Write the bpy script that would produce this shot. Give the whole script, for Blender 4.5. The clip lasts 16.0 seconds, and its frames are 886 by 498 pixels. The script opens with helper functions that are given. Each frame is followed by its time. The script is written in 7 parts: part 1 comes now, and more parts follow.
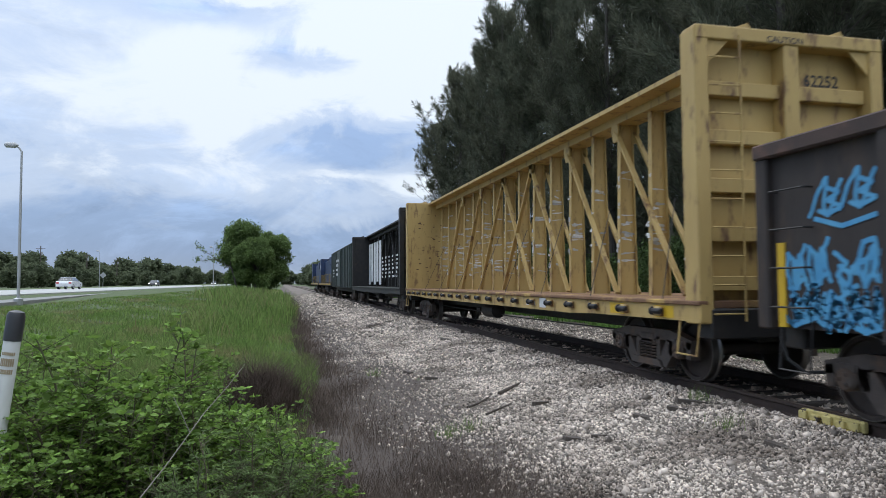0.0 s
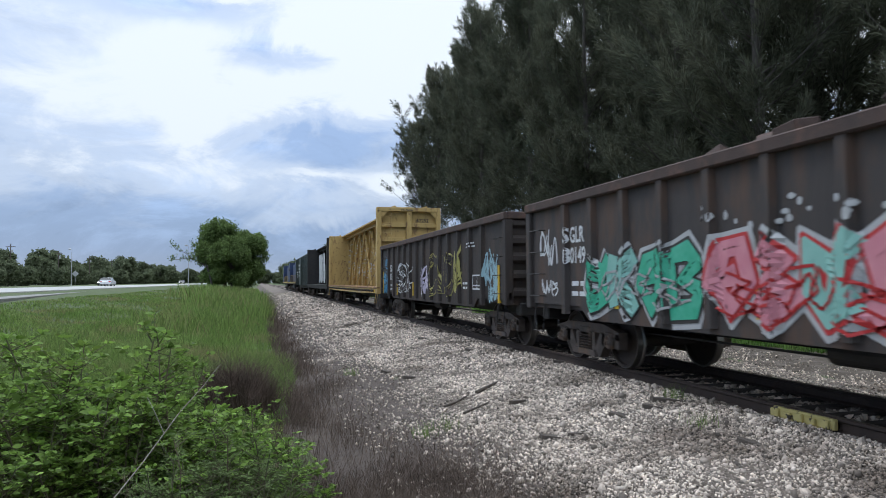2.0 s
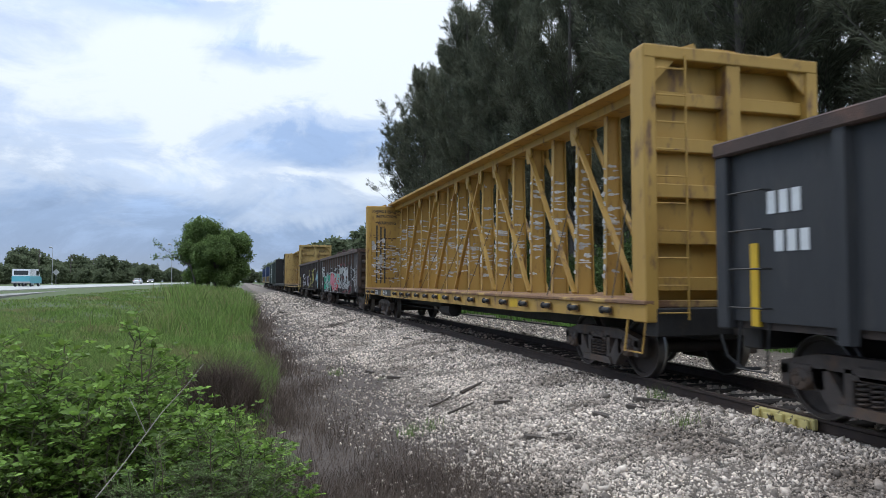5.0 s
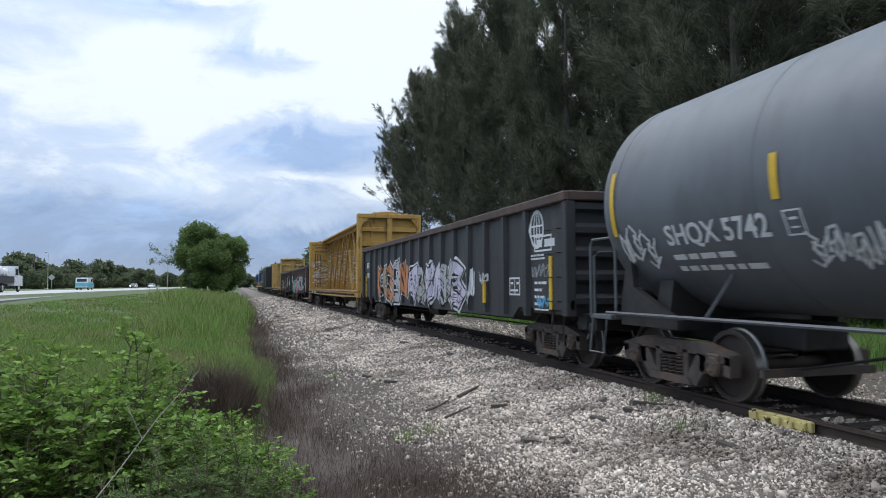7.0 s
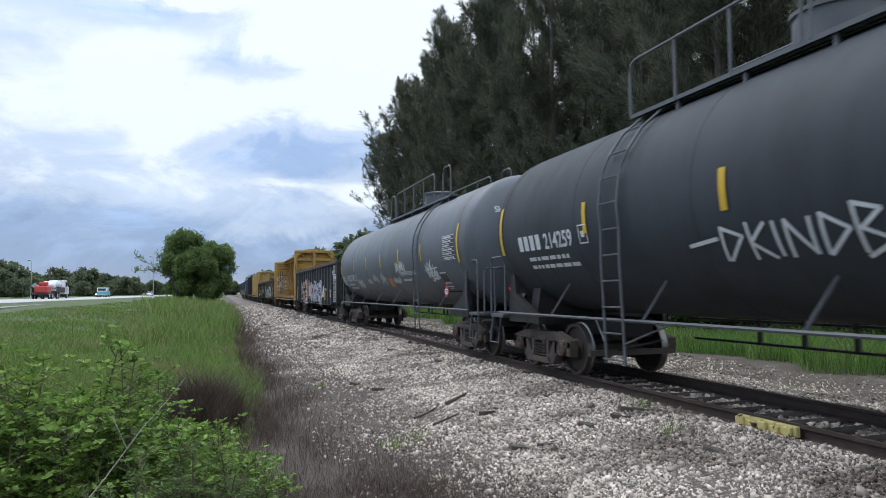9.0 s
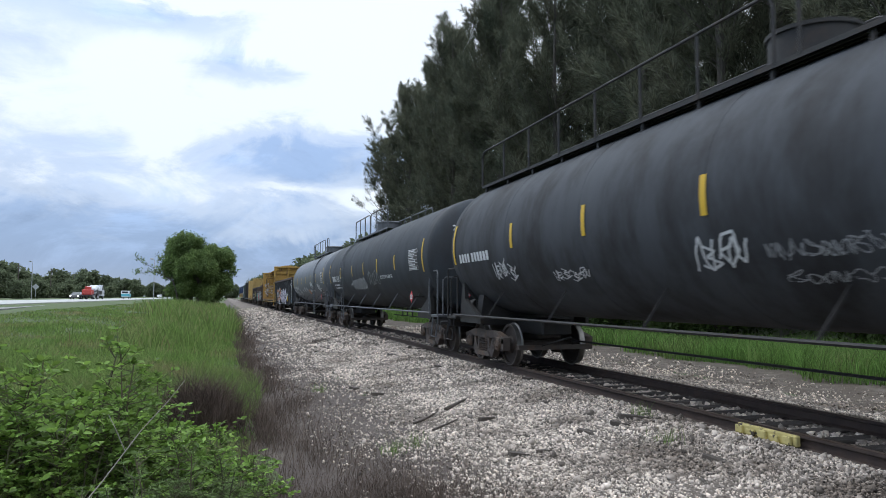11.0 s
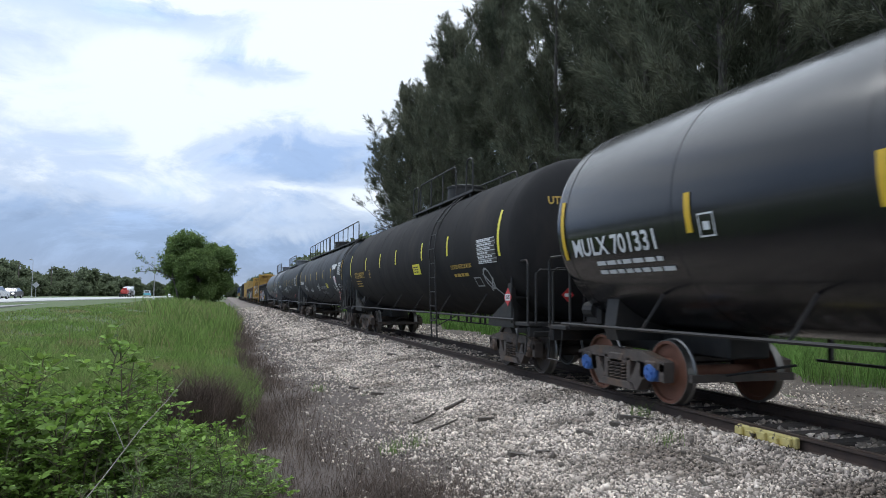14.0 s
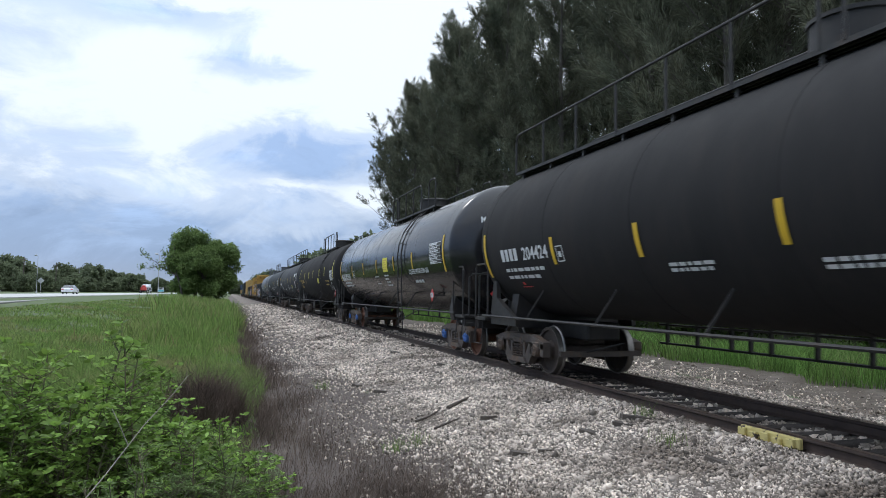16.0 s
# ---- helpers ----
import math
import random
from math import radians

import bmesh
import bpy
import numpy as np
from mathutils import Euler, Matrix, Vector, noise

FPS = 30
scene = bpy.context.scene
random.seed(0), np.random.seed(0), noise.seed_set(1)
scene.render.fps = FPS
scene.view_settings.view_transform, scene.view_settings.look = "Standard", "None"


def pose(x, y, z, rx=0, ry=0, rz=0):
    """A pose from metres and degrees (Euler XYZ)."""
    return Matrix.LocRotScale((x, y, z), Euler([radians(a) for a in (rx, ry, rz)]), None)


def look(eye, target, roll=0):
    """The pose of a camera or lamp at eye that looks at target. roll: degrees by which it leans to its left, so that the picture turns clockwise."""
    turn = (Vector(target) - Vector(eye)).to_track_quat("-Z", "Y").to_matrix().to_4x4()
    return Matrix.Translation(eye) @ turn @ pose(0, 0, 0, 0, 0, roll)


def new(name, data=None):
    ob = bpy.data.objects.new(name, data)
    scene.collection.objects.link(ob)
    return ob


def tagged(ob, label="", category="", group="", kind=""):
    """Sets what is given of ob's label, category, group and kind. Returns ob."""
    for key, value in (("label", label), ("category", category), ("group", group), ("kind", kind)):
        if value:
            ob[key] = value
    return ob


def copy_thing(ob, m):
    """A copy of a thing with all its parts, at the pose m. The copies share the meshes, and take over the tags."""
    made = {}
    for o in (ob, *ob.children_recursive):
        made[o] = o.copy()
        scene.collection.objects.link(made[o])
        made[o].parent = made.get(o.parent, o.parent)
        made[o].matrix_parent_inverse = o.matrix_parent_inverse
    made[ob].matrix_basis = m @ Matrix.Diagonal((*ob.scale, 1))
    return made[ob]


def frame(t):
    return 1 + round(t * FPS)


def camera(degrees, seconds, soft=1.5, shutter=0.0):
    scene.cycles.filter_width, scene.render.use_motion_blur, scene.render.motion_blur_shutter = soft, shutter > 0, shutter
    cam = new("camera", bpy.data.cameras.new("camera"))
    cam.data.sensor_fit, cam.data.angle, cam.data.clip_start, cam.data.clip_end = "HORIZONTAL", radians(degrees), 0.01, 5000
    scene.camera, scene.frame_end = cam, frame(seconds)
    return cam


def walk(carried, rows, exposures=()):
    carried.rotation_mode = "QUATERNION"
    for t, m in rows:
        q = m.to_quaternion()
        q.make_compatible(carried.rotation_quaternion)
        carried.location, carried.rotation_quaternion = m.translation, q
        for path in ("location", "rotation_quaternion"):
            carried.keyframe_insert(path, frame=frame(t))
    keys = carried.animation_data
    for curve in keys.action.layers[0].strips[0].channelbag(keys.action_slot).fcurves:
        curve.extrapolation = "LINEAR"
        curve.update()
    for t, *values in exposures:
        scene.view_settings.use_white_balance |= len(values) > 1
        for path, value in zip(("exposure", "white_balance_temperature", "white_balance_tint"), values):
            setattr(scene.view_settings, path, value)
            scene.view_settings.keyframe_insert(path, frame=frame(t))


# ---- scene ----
# ---- camera ----
LENS = 65.34
cam = camera(LENS, 16.0, soft=0.7, shutter=0.15)
EYE = (0.0, 0.0, 1.49)
TURNS = [
    (0.0, 92.743, 0.327, -13.333), (0.5, 92.715, 0.571, -13.35), (1.0, 92.624, 0.247, -13.507),
    (1.5, 92.596, -0.058, -14.249), (2.0, 92.663, 0.248, -15.166), (2.5, 92.766, 0.375, -15.551),
    (3.0, 92.776, 0.477, -15.843), (3.5, 92.706, 0.362, -16.045), (4.0, 92.639, 0.197, -16.206),
    (6.5, 92.845, 0.015, -16.474), (7.0, 92.993, 0.197, -16.665), (7.5, 93.118, 0.303, -17.1),
    (8.0, 93.287, 0.385, -17.432), (8.5, 93.458, 0.466, -17.681), (9.0, 93.556, 0.41, -17.682),
    (11.5, 94.043, -0.322, -17.766), (12.0, 94.019, -0.429, -17.981), (12.5, 94.088, -0.411, -18.145),
    (13.0, 94.092, -0.169, -18.103), (13.5, 94.079, -0.067, -18.033), (14.0, 93.993, -0.449, -17.635),
    (14.5, 93.754, -0.672, -17.131), (15.0, 93.723, -0.807, -17.114), (15.5, 93.798, -0.93, -17.229),
    (16.0, 93.857, -0.822, -17.351),
]
walk(cam, [(t, pose(*EYE, rx, ry, rz)) for t, rx, ry, rz in TURNS], [(0.0, -0.03, 6180, 9), (3.5, 0.02, 6180, 9), (7.0, 0.06, 6180, 9), (12.0, 0.10, 6180, 9), (16.0, 0.10, 6180, 9)])

# ---- world and light ----
SUN_EL, SUN_AZ = radians(52), radians(-35)
world = bpy.data.worlds.new("sky")
scene.world = world
world.use_nodes = True
wn, wl = world.node_tree.nodes, world.node_tree.links
wn.clear()


def wnode(kind, **kw):
    n = wn.new(kind)
    for k, v in kw.items():
        n.inputs[k].default_value = v
    return n


def wmath(op, a, b=None, clamp=False):
    n = wn.new("ShaderNodeMath")
    n.operation, n.use_clamp = op, clamp
    for i, v in enumerate((a, b)):
        if v is None:
            continue
        if isinstance(v, (int, float)):
            n.inputs[i].default_value = v
        else:
            wl.new(v, n.inputs[i])
    return n.outputs[0]


def wramp(fac, stops, smooth=True):
    n = wn.new("ShaderNodeValToRGB")
    n.color_ramp.interpolation = "EASE" if smooth else "LINEAR"
    while len(n.color_ramp.elements) < len(stops):
        n.color_ramp.elements.new(0.5)
    for e, (p, c) in zip(n.color_ramp.elements, stops):
        e.position, e.color = p, (*c, 1)
    wl.new(fac, n.inputs[0])
    return n.outputs[0]


def wmix(fac, a, b, blend="MIX"):
    n = wn.new("ShaderNodeMix")
    n.data_type, n.blend_type = "RGBA", blend
    for sock, v in ((n.inputs[0], fac), (n.inputs[6], a), (n.inputs[7], b)):
        if isinstance(v, (int, float, tuple)):
            sock.default_value = v
        else:
            wl.new(v, sock)
    return n.outputs[2]


coord = wn.new("ShaderNodeTexCoord").outputs["Generated"]
split = wn.new("ShaderNodeSeparateXYZ")
wl.new(coord, split.inputs[0])
up = wmath("MAXIMUM", split.outputs[2], 0.0)
plane = wn.new("ShaderNodeCombineXYZ")
for i, k in enumerate((1.0, 1.0, 2.1)):
    wl.new(wmath("MULTIPLY", split.outputs[i], k), plane.inputs[i])


def cloud(scale, detail, rough, shift, dist=0.4):
    m = wn.new("ShaderNodeMapping")
    m.inputs["Location"].default_value = shift
    wl.new(plane.outputs[0], m.inputs[0])
    n = wnode("ShaderNodeTexNoise", Scale=scale, Detail=detail, Roughness=rough, Distortion=dist)
    wl.new(m.outputs[0], n.inputs["Vector"])
    return n.outputs[0]


sky = wn.new("ShaderNodeTexSky")
sky.sky_type, sky.sun_disc = "NISHITA", False
sky.sun_elevation, sky.sun_rotation = SUN_EL, SUN_AZ
big = cloud(2.1, 8, 0.56, (0.35, 0.1, 0.55), 0.5)
fine = cloud(6.5, 9, 0.62, (1.7, 5.2, 0.0), 0.7)
cover = wmath("ADD", wmath("MULTIPLY", big, 0.6), wmath("MULTIPLY", fine, 0.4))
# broad cloud masses and clear gaps over the meadow: bearing, height, widths (degrees) and weight
MASSES = [(-9, 14.0, 8, 4.0, 0.13), (8.5, 15.6, 6, 2.4, 0.10), (6.0, 10.9, 4.8, 2.2, -0.21), (1.5, 17.9, 3.8, 1.3, -0.20), (-6, 20.8, 7, 1.1, -0.18),
          (4.8, 8.5, 3.6, 0.9, 0.19), (11.5, 7.4, 3.6, 1.7, 0.22), (-9, 6.6, 9, 2.2, -0.10), (5, 4.6, 5, 1.0, 0.08), (-6, 2.6, 12, 1.6, -0.08)]
bearing = wmath("MULTIPLY", wmath("ARCTAN2", split.outputs[0], split.outputs[1]), 57.3)
height = wmath("MULTIPLY", wmath("ARCSINE", split.outputs[2]), 57.3)
ragged = wmath("MULTIPLY", wmath("SUBTRACT", cloud(9.0, 7, 0.6, (3.1, 0.4, 2.2), 0.6), 0.5), 9.0)
bearing = wmath("ADD", bearing, ragged)
height = wmath("ADD", height, wmath("MULTIPLY", wmath("SUBTRACT", fine, 0.5), 5.0))
for az, el, wa, we, amp in MASSES:
    da = wmath("MULTIPLY", wmath("SUBTRACT", bearing, az), 1 / wa)
    de = wmath("MULTIPLY", wmath("SUBTRACT", height, el), 1 / we)
    q = wmath("ADD", wmath("MULTIPLY", da, da), wmath("MULTIPLY", de, de))
    cover = wmath("ADD", cover, wmath("MULTIPLY", wmath("EXPONENT", wmath("MULTIPLY", q, -1.0)), amp))
# cloud cover grows thicker and whiter overhead, blue-grey rain bases near the horizon
lift = wramp(up, [(0.0, (0.0,) * 3), (0.08, (0.012,) * 3), (0.17, (0.09,) * 3), (0.34, (0.185,) * 3), (0.6, (0.22,) * 3)])
white = wramp(wmath("ADD", wmath("ADD", cover, lift), wmath("MULTIPLY", split.outputs[0], 0.13)), [(0.45, (0.0,) * 3), (0.58, (0.42,) * 3), (0.71, (1.0,) * 3)])
base = wramp(up, [(0.0, (0.33, 0.42, 0.58)), (0.05, (0.285, 0.395, 0.62)), (0.16, (0.40, 0.54, 0.81)), (0.35, (0.48, 0.63, 0.93))])
thin = wmix(0.12, base, wmix(1.0, sky.outputs[0], (0.12, 0.12, 0.12, 1), "MULTIPLY"))
mottle = wramp(cloud(4.2, 9, 0.66, (0.2, 2.4, 1.1), 0.9), [(0.32, (0.84,) * 3), (0.5, (1.0,) * 3), (0.68, (1.22,) * 3)])
thin = wmix(1.0, thin, mottle, "MULTIPLY")
clouds = wmix(white, thin, (0.925, 0.985, 1.06, 1))
glow = wramp(up, [(0.0, (0.92,) * 3), (0.45, (1.0,) * 3), (0.62, (1.55,) * 3), (1.0, (2.1,) * 3)])
bg = wn.new("ShaderNodeBackground")
wl.new(wmix(1.0, clouds, glow, "MULTIPLY"), bg.inputs[0])
bg.inputs[1].default_value = 1.0
wl.new(bg.outputs[0], wn.new("ShaderNodeOutputWorld").inputs[0])
sun = new("sun", bpy.data.lights.new("sun", "SUN"))
sun.data.energy, sun.data.angle, sun.data.color = 0.9, radians(14), (1.0, 0.97, 0.92)
sun.matrix_world = look((0, 0, 50), (-50 * math.sin(SUN_AZ) / math.tan(SUN_EL), -50 * math.cos(SUN_AZ) / math.tan(SUN_EL), 0))


# ---- materials ----
def mat(name, c1, c2=None, s1=4.0, rough=0.6, metal=0.0, c3=None, s2=0.8, lo=0.52, hi=0.68, bump=0.15, sb=60.0,
        stretch=(1, 1, 1), island=0.0, coat=0.0, each=0.0, emit=0.0, through_light=0.0, spec=0.5):
    """Base colour c1 to c2 by grain noise, c3 in patches; fine relief; island or each: variation from piece to piece."""
    m = bpy.data.materials.new(name)
    m.use_nodes = True
    nt = m.node_tree
    b = nt.nodes["Principled BSDF"]
    c2 = c2 or tuple(v * 0.75 for v in c1)
    tc = nt.nodes.new("ShaderNodeTexCoord")
    mp = nt.nodes.new("ShaderNodeMapping")
    mp.inputs["Scale"].default_value = stretch
    nt.links.new(tc.outputs["Object"], mp.inputs[0])

    def noise_node(scale, detail=5, rgh=0.6):
        n = nt.nodes.new("ShaderNodeTexNoise")
        n.inputs["Scale"].default_value, n.inputs["Detail"].default_value, n.inputs["Roughness"].default_value = scale, detail, rgh
        nt.links.new(mp.outputs[0], n.inputs["Vector"])
        return n.outputs[0]

    def mix(fac, a, bb, blend="MIX"):
        n = nt.nodes.new("ShaderNodeMix")
        n.data_type, n.blend_type = "RGBA", blend
        for sock, v in ((n.inputs[0], fac), (n.inputs[6], a), (n.inputs[7], bb)):
            if isinstance(v, (int, float)):
                sock.default_value = v
            elif isinstance(v, tuple):
                sock.default_value = (*v, 1) if len(v) == 3 else v
            else:
                nt.links.new(v, sock)
        return n.outputs[2]

    def ramp(fac, a, bb):
        n = nt.nodes.new("ShaderNodeMapRange")
        n.inputs[1].default_value, n.inputs[2].default_value = a, bb
        nt.links.new(fac, n.inputs[0])
        return n.outputs[0]

    col = mix(ramp(noise_node(s1), 0.3, 0.7), c1, c2)
    if c3:
        col = mix(ramp(noise_node(s2, 8, 0.65), lo, hi), col, c3)
    if island or each:
        if island:
            src = nt.nodes.new("ShaderNodeNewGeometry").outputs["Random Per Island"]
        else:
            src = nt.nodes.new("ShaderNodeObjectInfo").outputs["Random"]
        k = island or each
        n = nt.nodes.new("ShaderNodeMapRange")
        n.inputs[3].default_value, n.inputs[4].default_value = 1 - k, 1 + k
        nt.links.new(src, n.inputs[0])
        comb = nt.nodes.new("ShaderNodeCombineColor")
        for i in range(3):
            nt.links.new(n.outputs[0], comb.inputs[i])
        col = mix(1.0, col, comb.outputs[0], "MULTIPLY")
    nt.links.new(col, b.inputs["Base Color"])
    rn = nt.nodes.new("ShaderNodeMapRange")
    rn.inputs[3].default_value, rn.inputs[4].default_value = max(0.02, rough - 0.1), min(1, rough + 0.12)
    nt.links.new(noise_node(s1 * 2.3), rn.inputs[0])
    nt.links.new(rn.outputs[0], b.inputs["Roughness"])
    b.inputs["Metallic"].default_value, b.inputs["Coat Weight"].default_value = metal, coat
    b.inputs["Specular IOR Level"].default_value = spec
    if bump:
        bn = nt.nodes.new("ShaderNodeBump")
        bn.inputs["Strength"].default_value, bn.inputs["Distance"].default_value = bump, 0.02
        nt.links.new(noise_node(sb), bn.inputs["Height"])
        nt.links.new(bn.outputs[0], b.inputs["Normal"])
    if emit:
        nt.links.new(col, b.inputs["Emission Color"])
        b.inputs["Emission Strength"].default_value = emit
    if through_light:
        tr = nt.nodes.new("ShaderNodeBsdfTranslucent")
        nt.links.new(col, tr.inputs[0])
        ms = nt.nodes.new("ShaderNodeMixShader")
        ms.inputs[0].default_value = through_light
        nt.links.new(b.outputs[0], ms.inputs[1])
        nt.links.new(tr.outputs[0], ms.inputs[2])
        nt.links.new(ms.outputs[0], nt.nodes["Material Output"].inputs[0])
    return m


STREAK = (5, 5, 0.6)
SOIL = mat("meadow_soil", (0.05, 0.075, 0.025), (0.075, 0.105, 0.03), 0.9, 0.95, c3=(0.09, 0.08, 0.05), s2=0.25, lo=0.55, hi=0.75, bump=0.6, sb=14)
BED = mat("gravel_bed", (0.215, 0.178, 0.148), (0.10, 0.081, 0.066), 40.0, 0.95, c3=(0.09, 0.071, 0.056), s2=0.9, bump=1.0, sb=60)
DRYSOIL = mat("dry_brown_soil", (0.10, 0.078, 0.065), (0.058, 0.045, 0.038), 14.0, 0.95, c3=(0.13, 0.105, 0.088), s2=2.0, bump=1.0, sb=40)
STONE = mat("limestone_ballast", (0.64, 0.552, 0.47), (0.41, 0.35, 0.295), 20.0, 0.9, c3=(0.17, 0.136, 0.108), s2=0.7, lo=0.46, hi=0.64, bump=0.3, sb=60, island=0.78)
DIRT = mat("bare_dirt", (0.098, 0.077, 0.059), (0.062, 0.049, 0.038), 9.0, 0.95, c3=(0.13, 0.11, 0.092), s2=2.2, lo=0.5, hi=0.6, bump=1.0, sb=30)
ROAD = mat("pale_concrete_road", (0.42, 0.42, 0.41), (0.36, 0.36, 0.35), 0.4, 0.85, bump=0.1)
SHOULDER = mat("asphalt_shoulder", (0.20, 0.20, 0.195), (0.27, 0.265, 0.25), 0.5, 0.9)
RAILSTEEL = mat("rusty_rail", (0.075, 0.05, 0.038), (0.045, 0.032, 0.027), 5.0, 0.75, 0.2, bump=0.2)
RAILTOP = mat("worn_rail_head", (0.20, 0.15, 0.12), (0.12, 0.085, 0.065), 3.0, 0.42, 0.6, bump=0.05)
TIE = mat("weathered_tie", (0.075, 0.06, 0.05), (0.04, 0.033, 0.03), 4.0, 0.9, stretch=(1, 8, 8), each=0.3, bump=0.5, sb=20)
DERAIL = mat("chipped_yellow_paint", (0.58, 0.49, 0.19), (0.48, 0.40, 0.15), 8.0, 0.65, c3=(0.06, 0.045, 0.035), s2=9.0, lo=0.56, hi=0.6)
CASTING = mat("rusty_cast_steel", (0.095, 0.077, 0.066), (0.058, 0.047, 0.041), 5.0, 0.75, 0.1, c3=(0.13, 0.08, 0.05), s2=2.2, bump=0.3, sb=40)
WHEEL = mat("wheel_steel", (0.062, 0.047, 0.039), (0.042, 0.033, 0.029), 4.0, 0.72, 0.1, bump=0.15)
TREAD = mat("polished_tread", (0.26, 0.245, 0.23), (0.18, 0.17, 0.16), 6.0, 0.36, 0.85, bump=0.02)
YELLOW = mat("faded_yellow_paint", (0.49, 0.345, 0.125), (0.41, 0.28, 0.10), 1.2, 0.62, c3=(0.15, 0.08, 0.042), s2=2.8, lo=0.545, hi=0.66, bump=0.12, stretch=(1.4, 1.4, 0.45), sb=30)
YELLOW2 = mat("golden_yellow_paint", (0.44, 0.27, 0.06), (0.37, 0.22, 0.05), 1.2, 0.6, c3=(0.15, 0.08, 0.04), s2=2.8, lo=0.55, hi=0.67, bump=0.12, stretch=(1.4, 1.4, 0.45), sb=30)
RUSTDECK = mat("rusted_deck_edge", (0.16, 0.085, 0.05), (0.24, 0.13, 0.06), 3.0, 0.85, c3=(0.5, 0.33, 0.1), s2=1.5, bump=0.4)
GOND = mat("dark_gondola_paint", (0.035, 0.029, 0.027), (0.046, 0.0375, 0.034), 1.6, 0.65, c3=(0.072, 0.05, 0.038), s2=1.8, lo=0.48, hi=0.66, stretch=(1.6, 1.6, 0.5), bump=0.25, sb=18, spec=0.3)
GOND3 = mat("brown_gondola_paint", (0.049, 0.043, 0.042), (0.064, 0.054, 0.049), 1.6, 0.65, c3=(0.092, 0.058, 0.042), s2=1.6, lo=0.48, hi=0.66, stretch=(1.6, 1.6, 0.5), bump=0.25, sb=18, spec=0.3)
GOND2 = mat("black_gondola_paint", (0.027, 0.028, 0.031), (0.038, 0.038, 0.04), 1.6, 0.55, c3=(0.055, 0.05, 0.047), s2=1.8, lo=0.54, hi=0.74, stretch=(1.6, 1.6, 0.5), bump=0.2, sb=18, spec=0.35)
RIM = mat("rusty_top_chord", (0.075, 0.047, 0.039), (0.048, 0.034, 0.030), 2.0, 0.85, c3=(0.11, 0.062, 0.046), s2=3.0, bump=0.3)
TANK_GREY = mat("grey_tank_paint", (0.115, 0.128, 0.146), (0.097, 0.107, 0.122), 1.4, 0.5, c3=(0.065, 0.066, 0.069), s2=1.0, lo=0.5, hi=0.8, stretch=(1, 1, 0.45), bump=0.05)
TANK_SLATE = mat("dark_grey_tank_paint", (0.05, 0.056, 0.064), (0.040, 0.045, 0.051), 1.2, 0.62, c3=(0.032, 0.031, 0.031), s2=0.9, lo=0.5, hi=0.8, stretch=(1, 1, 0.45), bump=0.05, spec=0.18)
TANK_DULL = mat("weathered_slate_tank_paint", (0.068, 0.073, 0.081), (0.050, 0.053, 0.059), 1.2, 0.7, c3=(0.026, 0.025, 0.025), s2=1.2, lo=0.45, hi=0.72, stretch=(1, 1, 0.4), bump=0.08, spec=0.15)
TANK_BLACK = mat("matt_black_tank_paint", (0.020, 0.0195, 0.020), (0.027, 0.026, 0.026), 1.2, 0.78, c3=(0.029, 0.026, 0.025), s2=1.2, stretch=(1, 1, 0.4), bump=0.05, spec=0.12)
TANK_SOOT = mat("sooty_black_tank_paint", (0.021, 0.02, 0.0205), (0.028, 0.027, 0.027), 1.2, 0.8, c3=(0.036, 0.032, 0.03), s2=1.2, stretch=(1, 1, 0.4), bump=0.05, spec=0.12)
TANK_GLOSS = mat("glossy_black_tank_paint", (0.010, 0.010, 0.0115), (0.013, 0.013, 0.0145), 1.2, 0.21, bump=0.01, coat=0.15, spec=0.42)
BLACKSTEEL = mat("black_painted_steel", (0.02, 0.02, 0.021), (0.034, 0.031, 0.029), 4.0, 0.55, c3=(0.05, 0.036, 0.028), s2=3.0, lo=0.55, hi=0.75, bump=0.1, spec=0.3)
GREYSTEEL = mat("grey_painted_steel", (0.10, 0.105, 0.115), (0.08, 0.083, 0.09), 4.0, 0.5, bump=0.05)
WHITEMARK = mat("white_marking", (0.66, 0.67, 0.68), (0.55, 0.56, 0.56), 6.0, 0.6, c3=(0.25, 0.25, 0.25), s2=5.0, lo=0.62, hi=0.75, bump=0)
YELLOWMARK = mat("yellow_marking", (0.62, 0.40, 0.02), (0.55, 0.35, 0.02), 6.0, 0.5, bump=0)
LEMON = mat("lemon_sticker", (0.70, 0.62, 0.05), (0.62, 0.55, 0.04), 6.0, 0.5, bump=0)
GOLDMARK = mat("gold_marking", (0.46, 0.31, 0.05), (0.4, 0.26, 0.05), 6.0, 0.6, bump=0)
REDMARK = mat("red_marking", (0.50, 0.03, 0.03), (0.42, 0.03, 0.03), 6.0, 0.5, bump=0)
PINKMARK = mat("pink_spray_paint", (0.60, 0.25, 0.29), (0.52, 0.18, 0.23), 5.0, 0.6, bump=0)
GREENMARK = mat("green_spray_paint", (0.03, 0.34, 0.20), (0.08, 0.42, 0.28), 5.0, 0.6, bump=0)
BLUEMARK = mat("blue_spray_paint", (0.06, 0.26, 0.48), (0.10, 0.34, 0.55), 5.0, 0.6, bump=0)
LILACMARK = mat("lilac_spray_paint", (0.50, 0.45, 0.58), (0.6, 0.57, 0.64), 5.0, 0.6, bump=0)
ORANGEMARK = mat("orange_spray_paint", (0.52, 0.22, 0.09), (0.44, 0.17, 0.06), 5.0, 0.6, bump=0)
DARKMARK = mat("black_marking", (0.03, 0.027, 0.025), (0.045, 0.04, 0.035), 6.0, 0.6, bump=0)
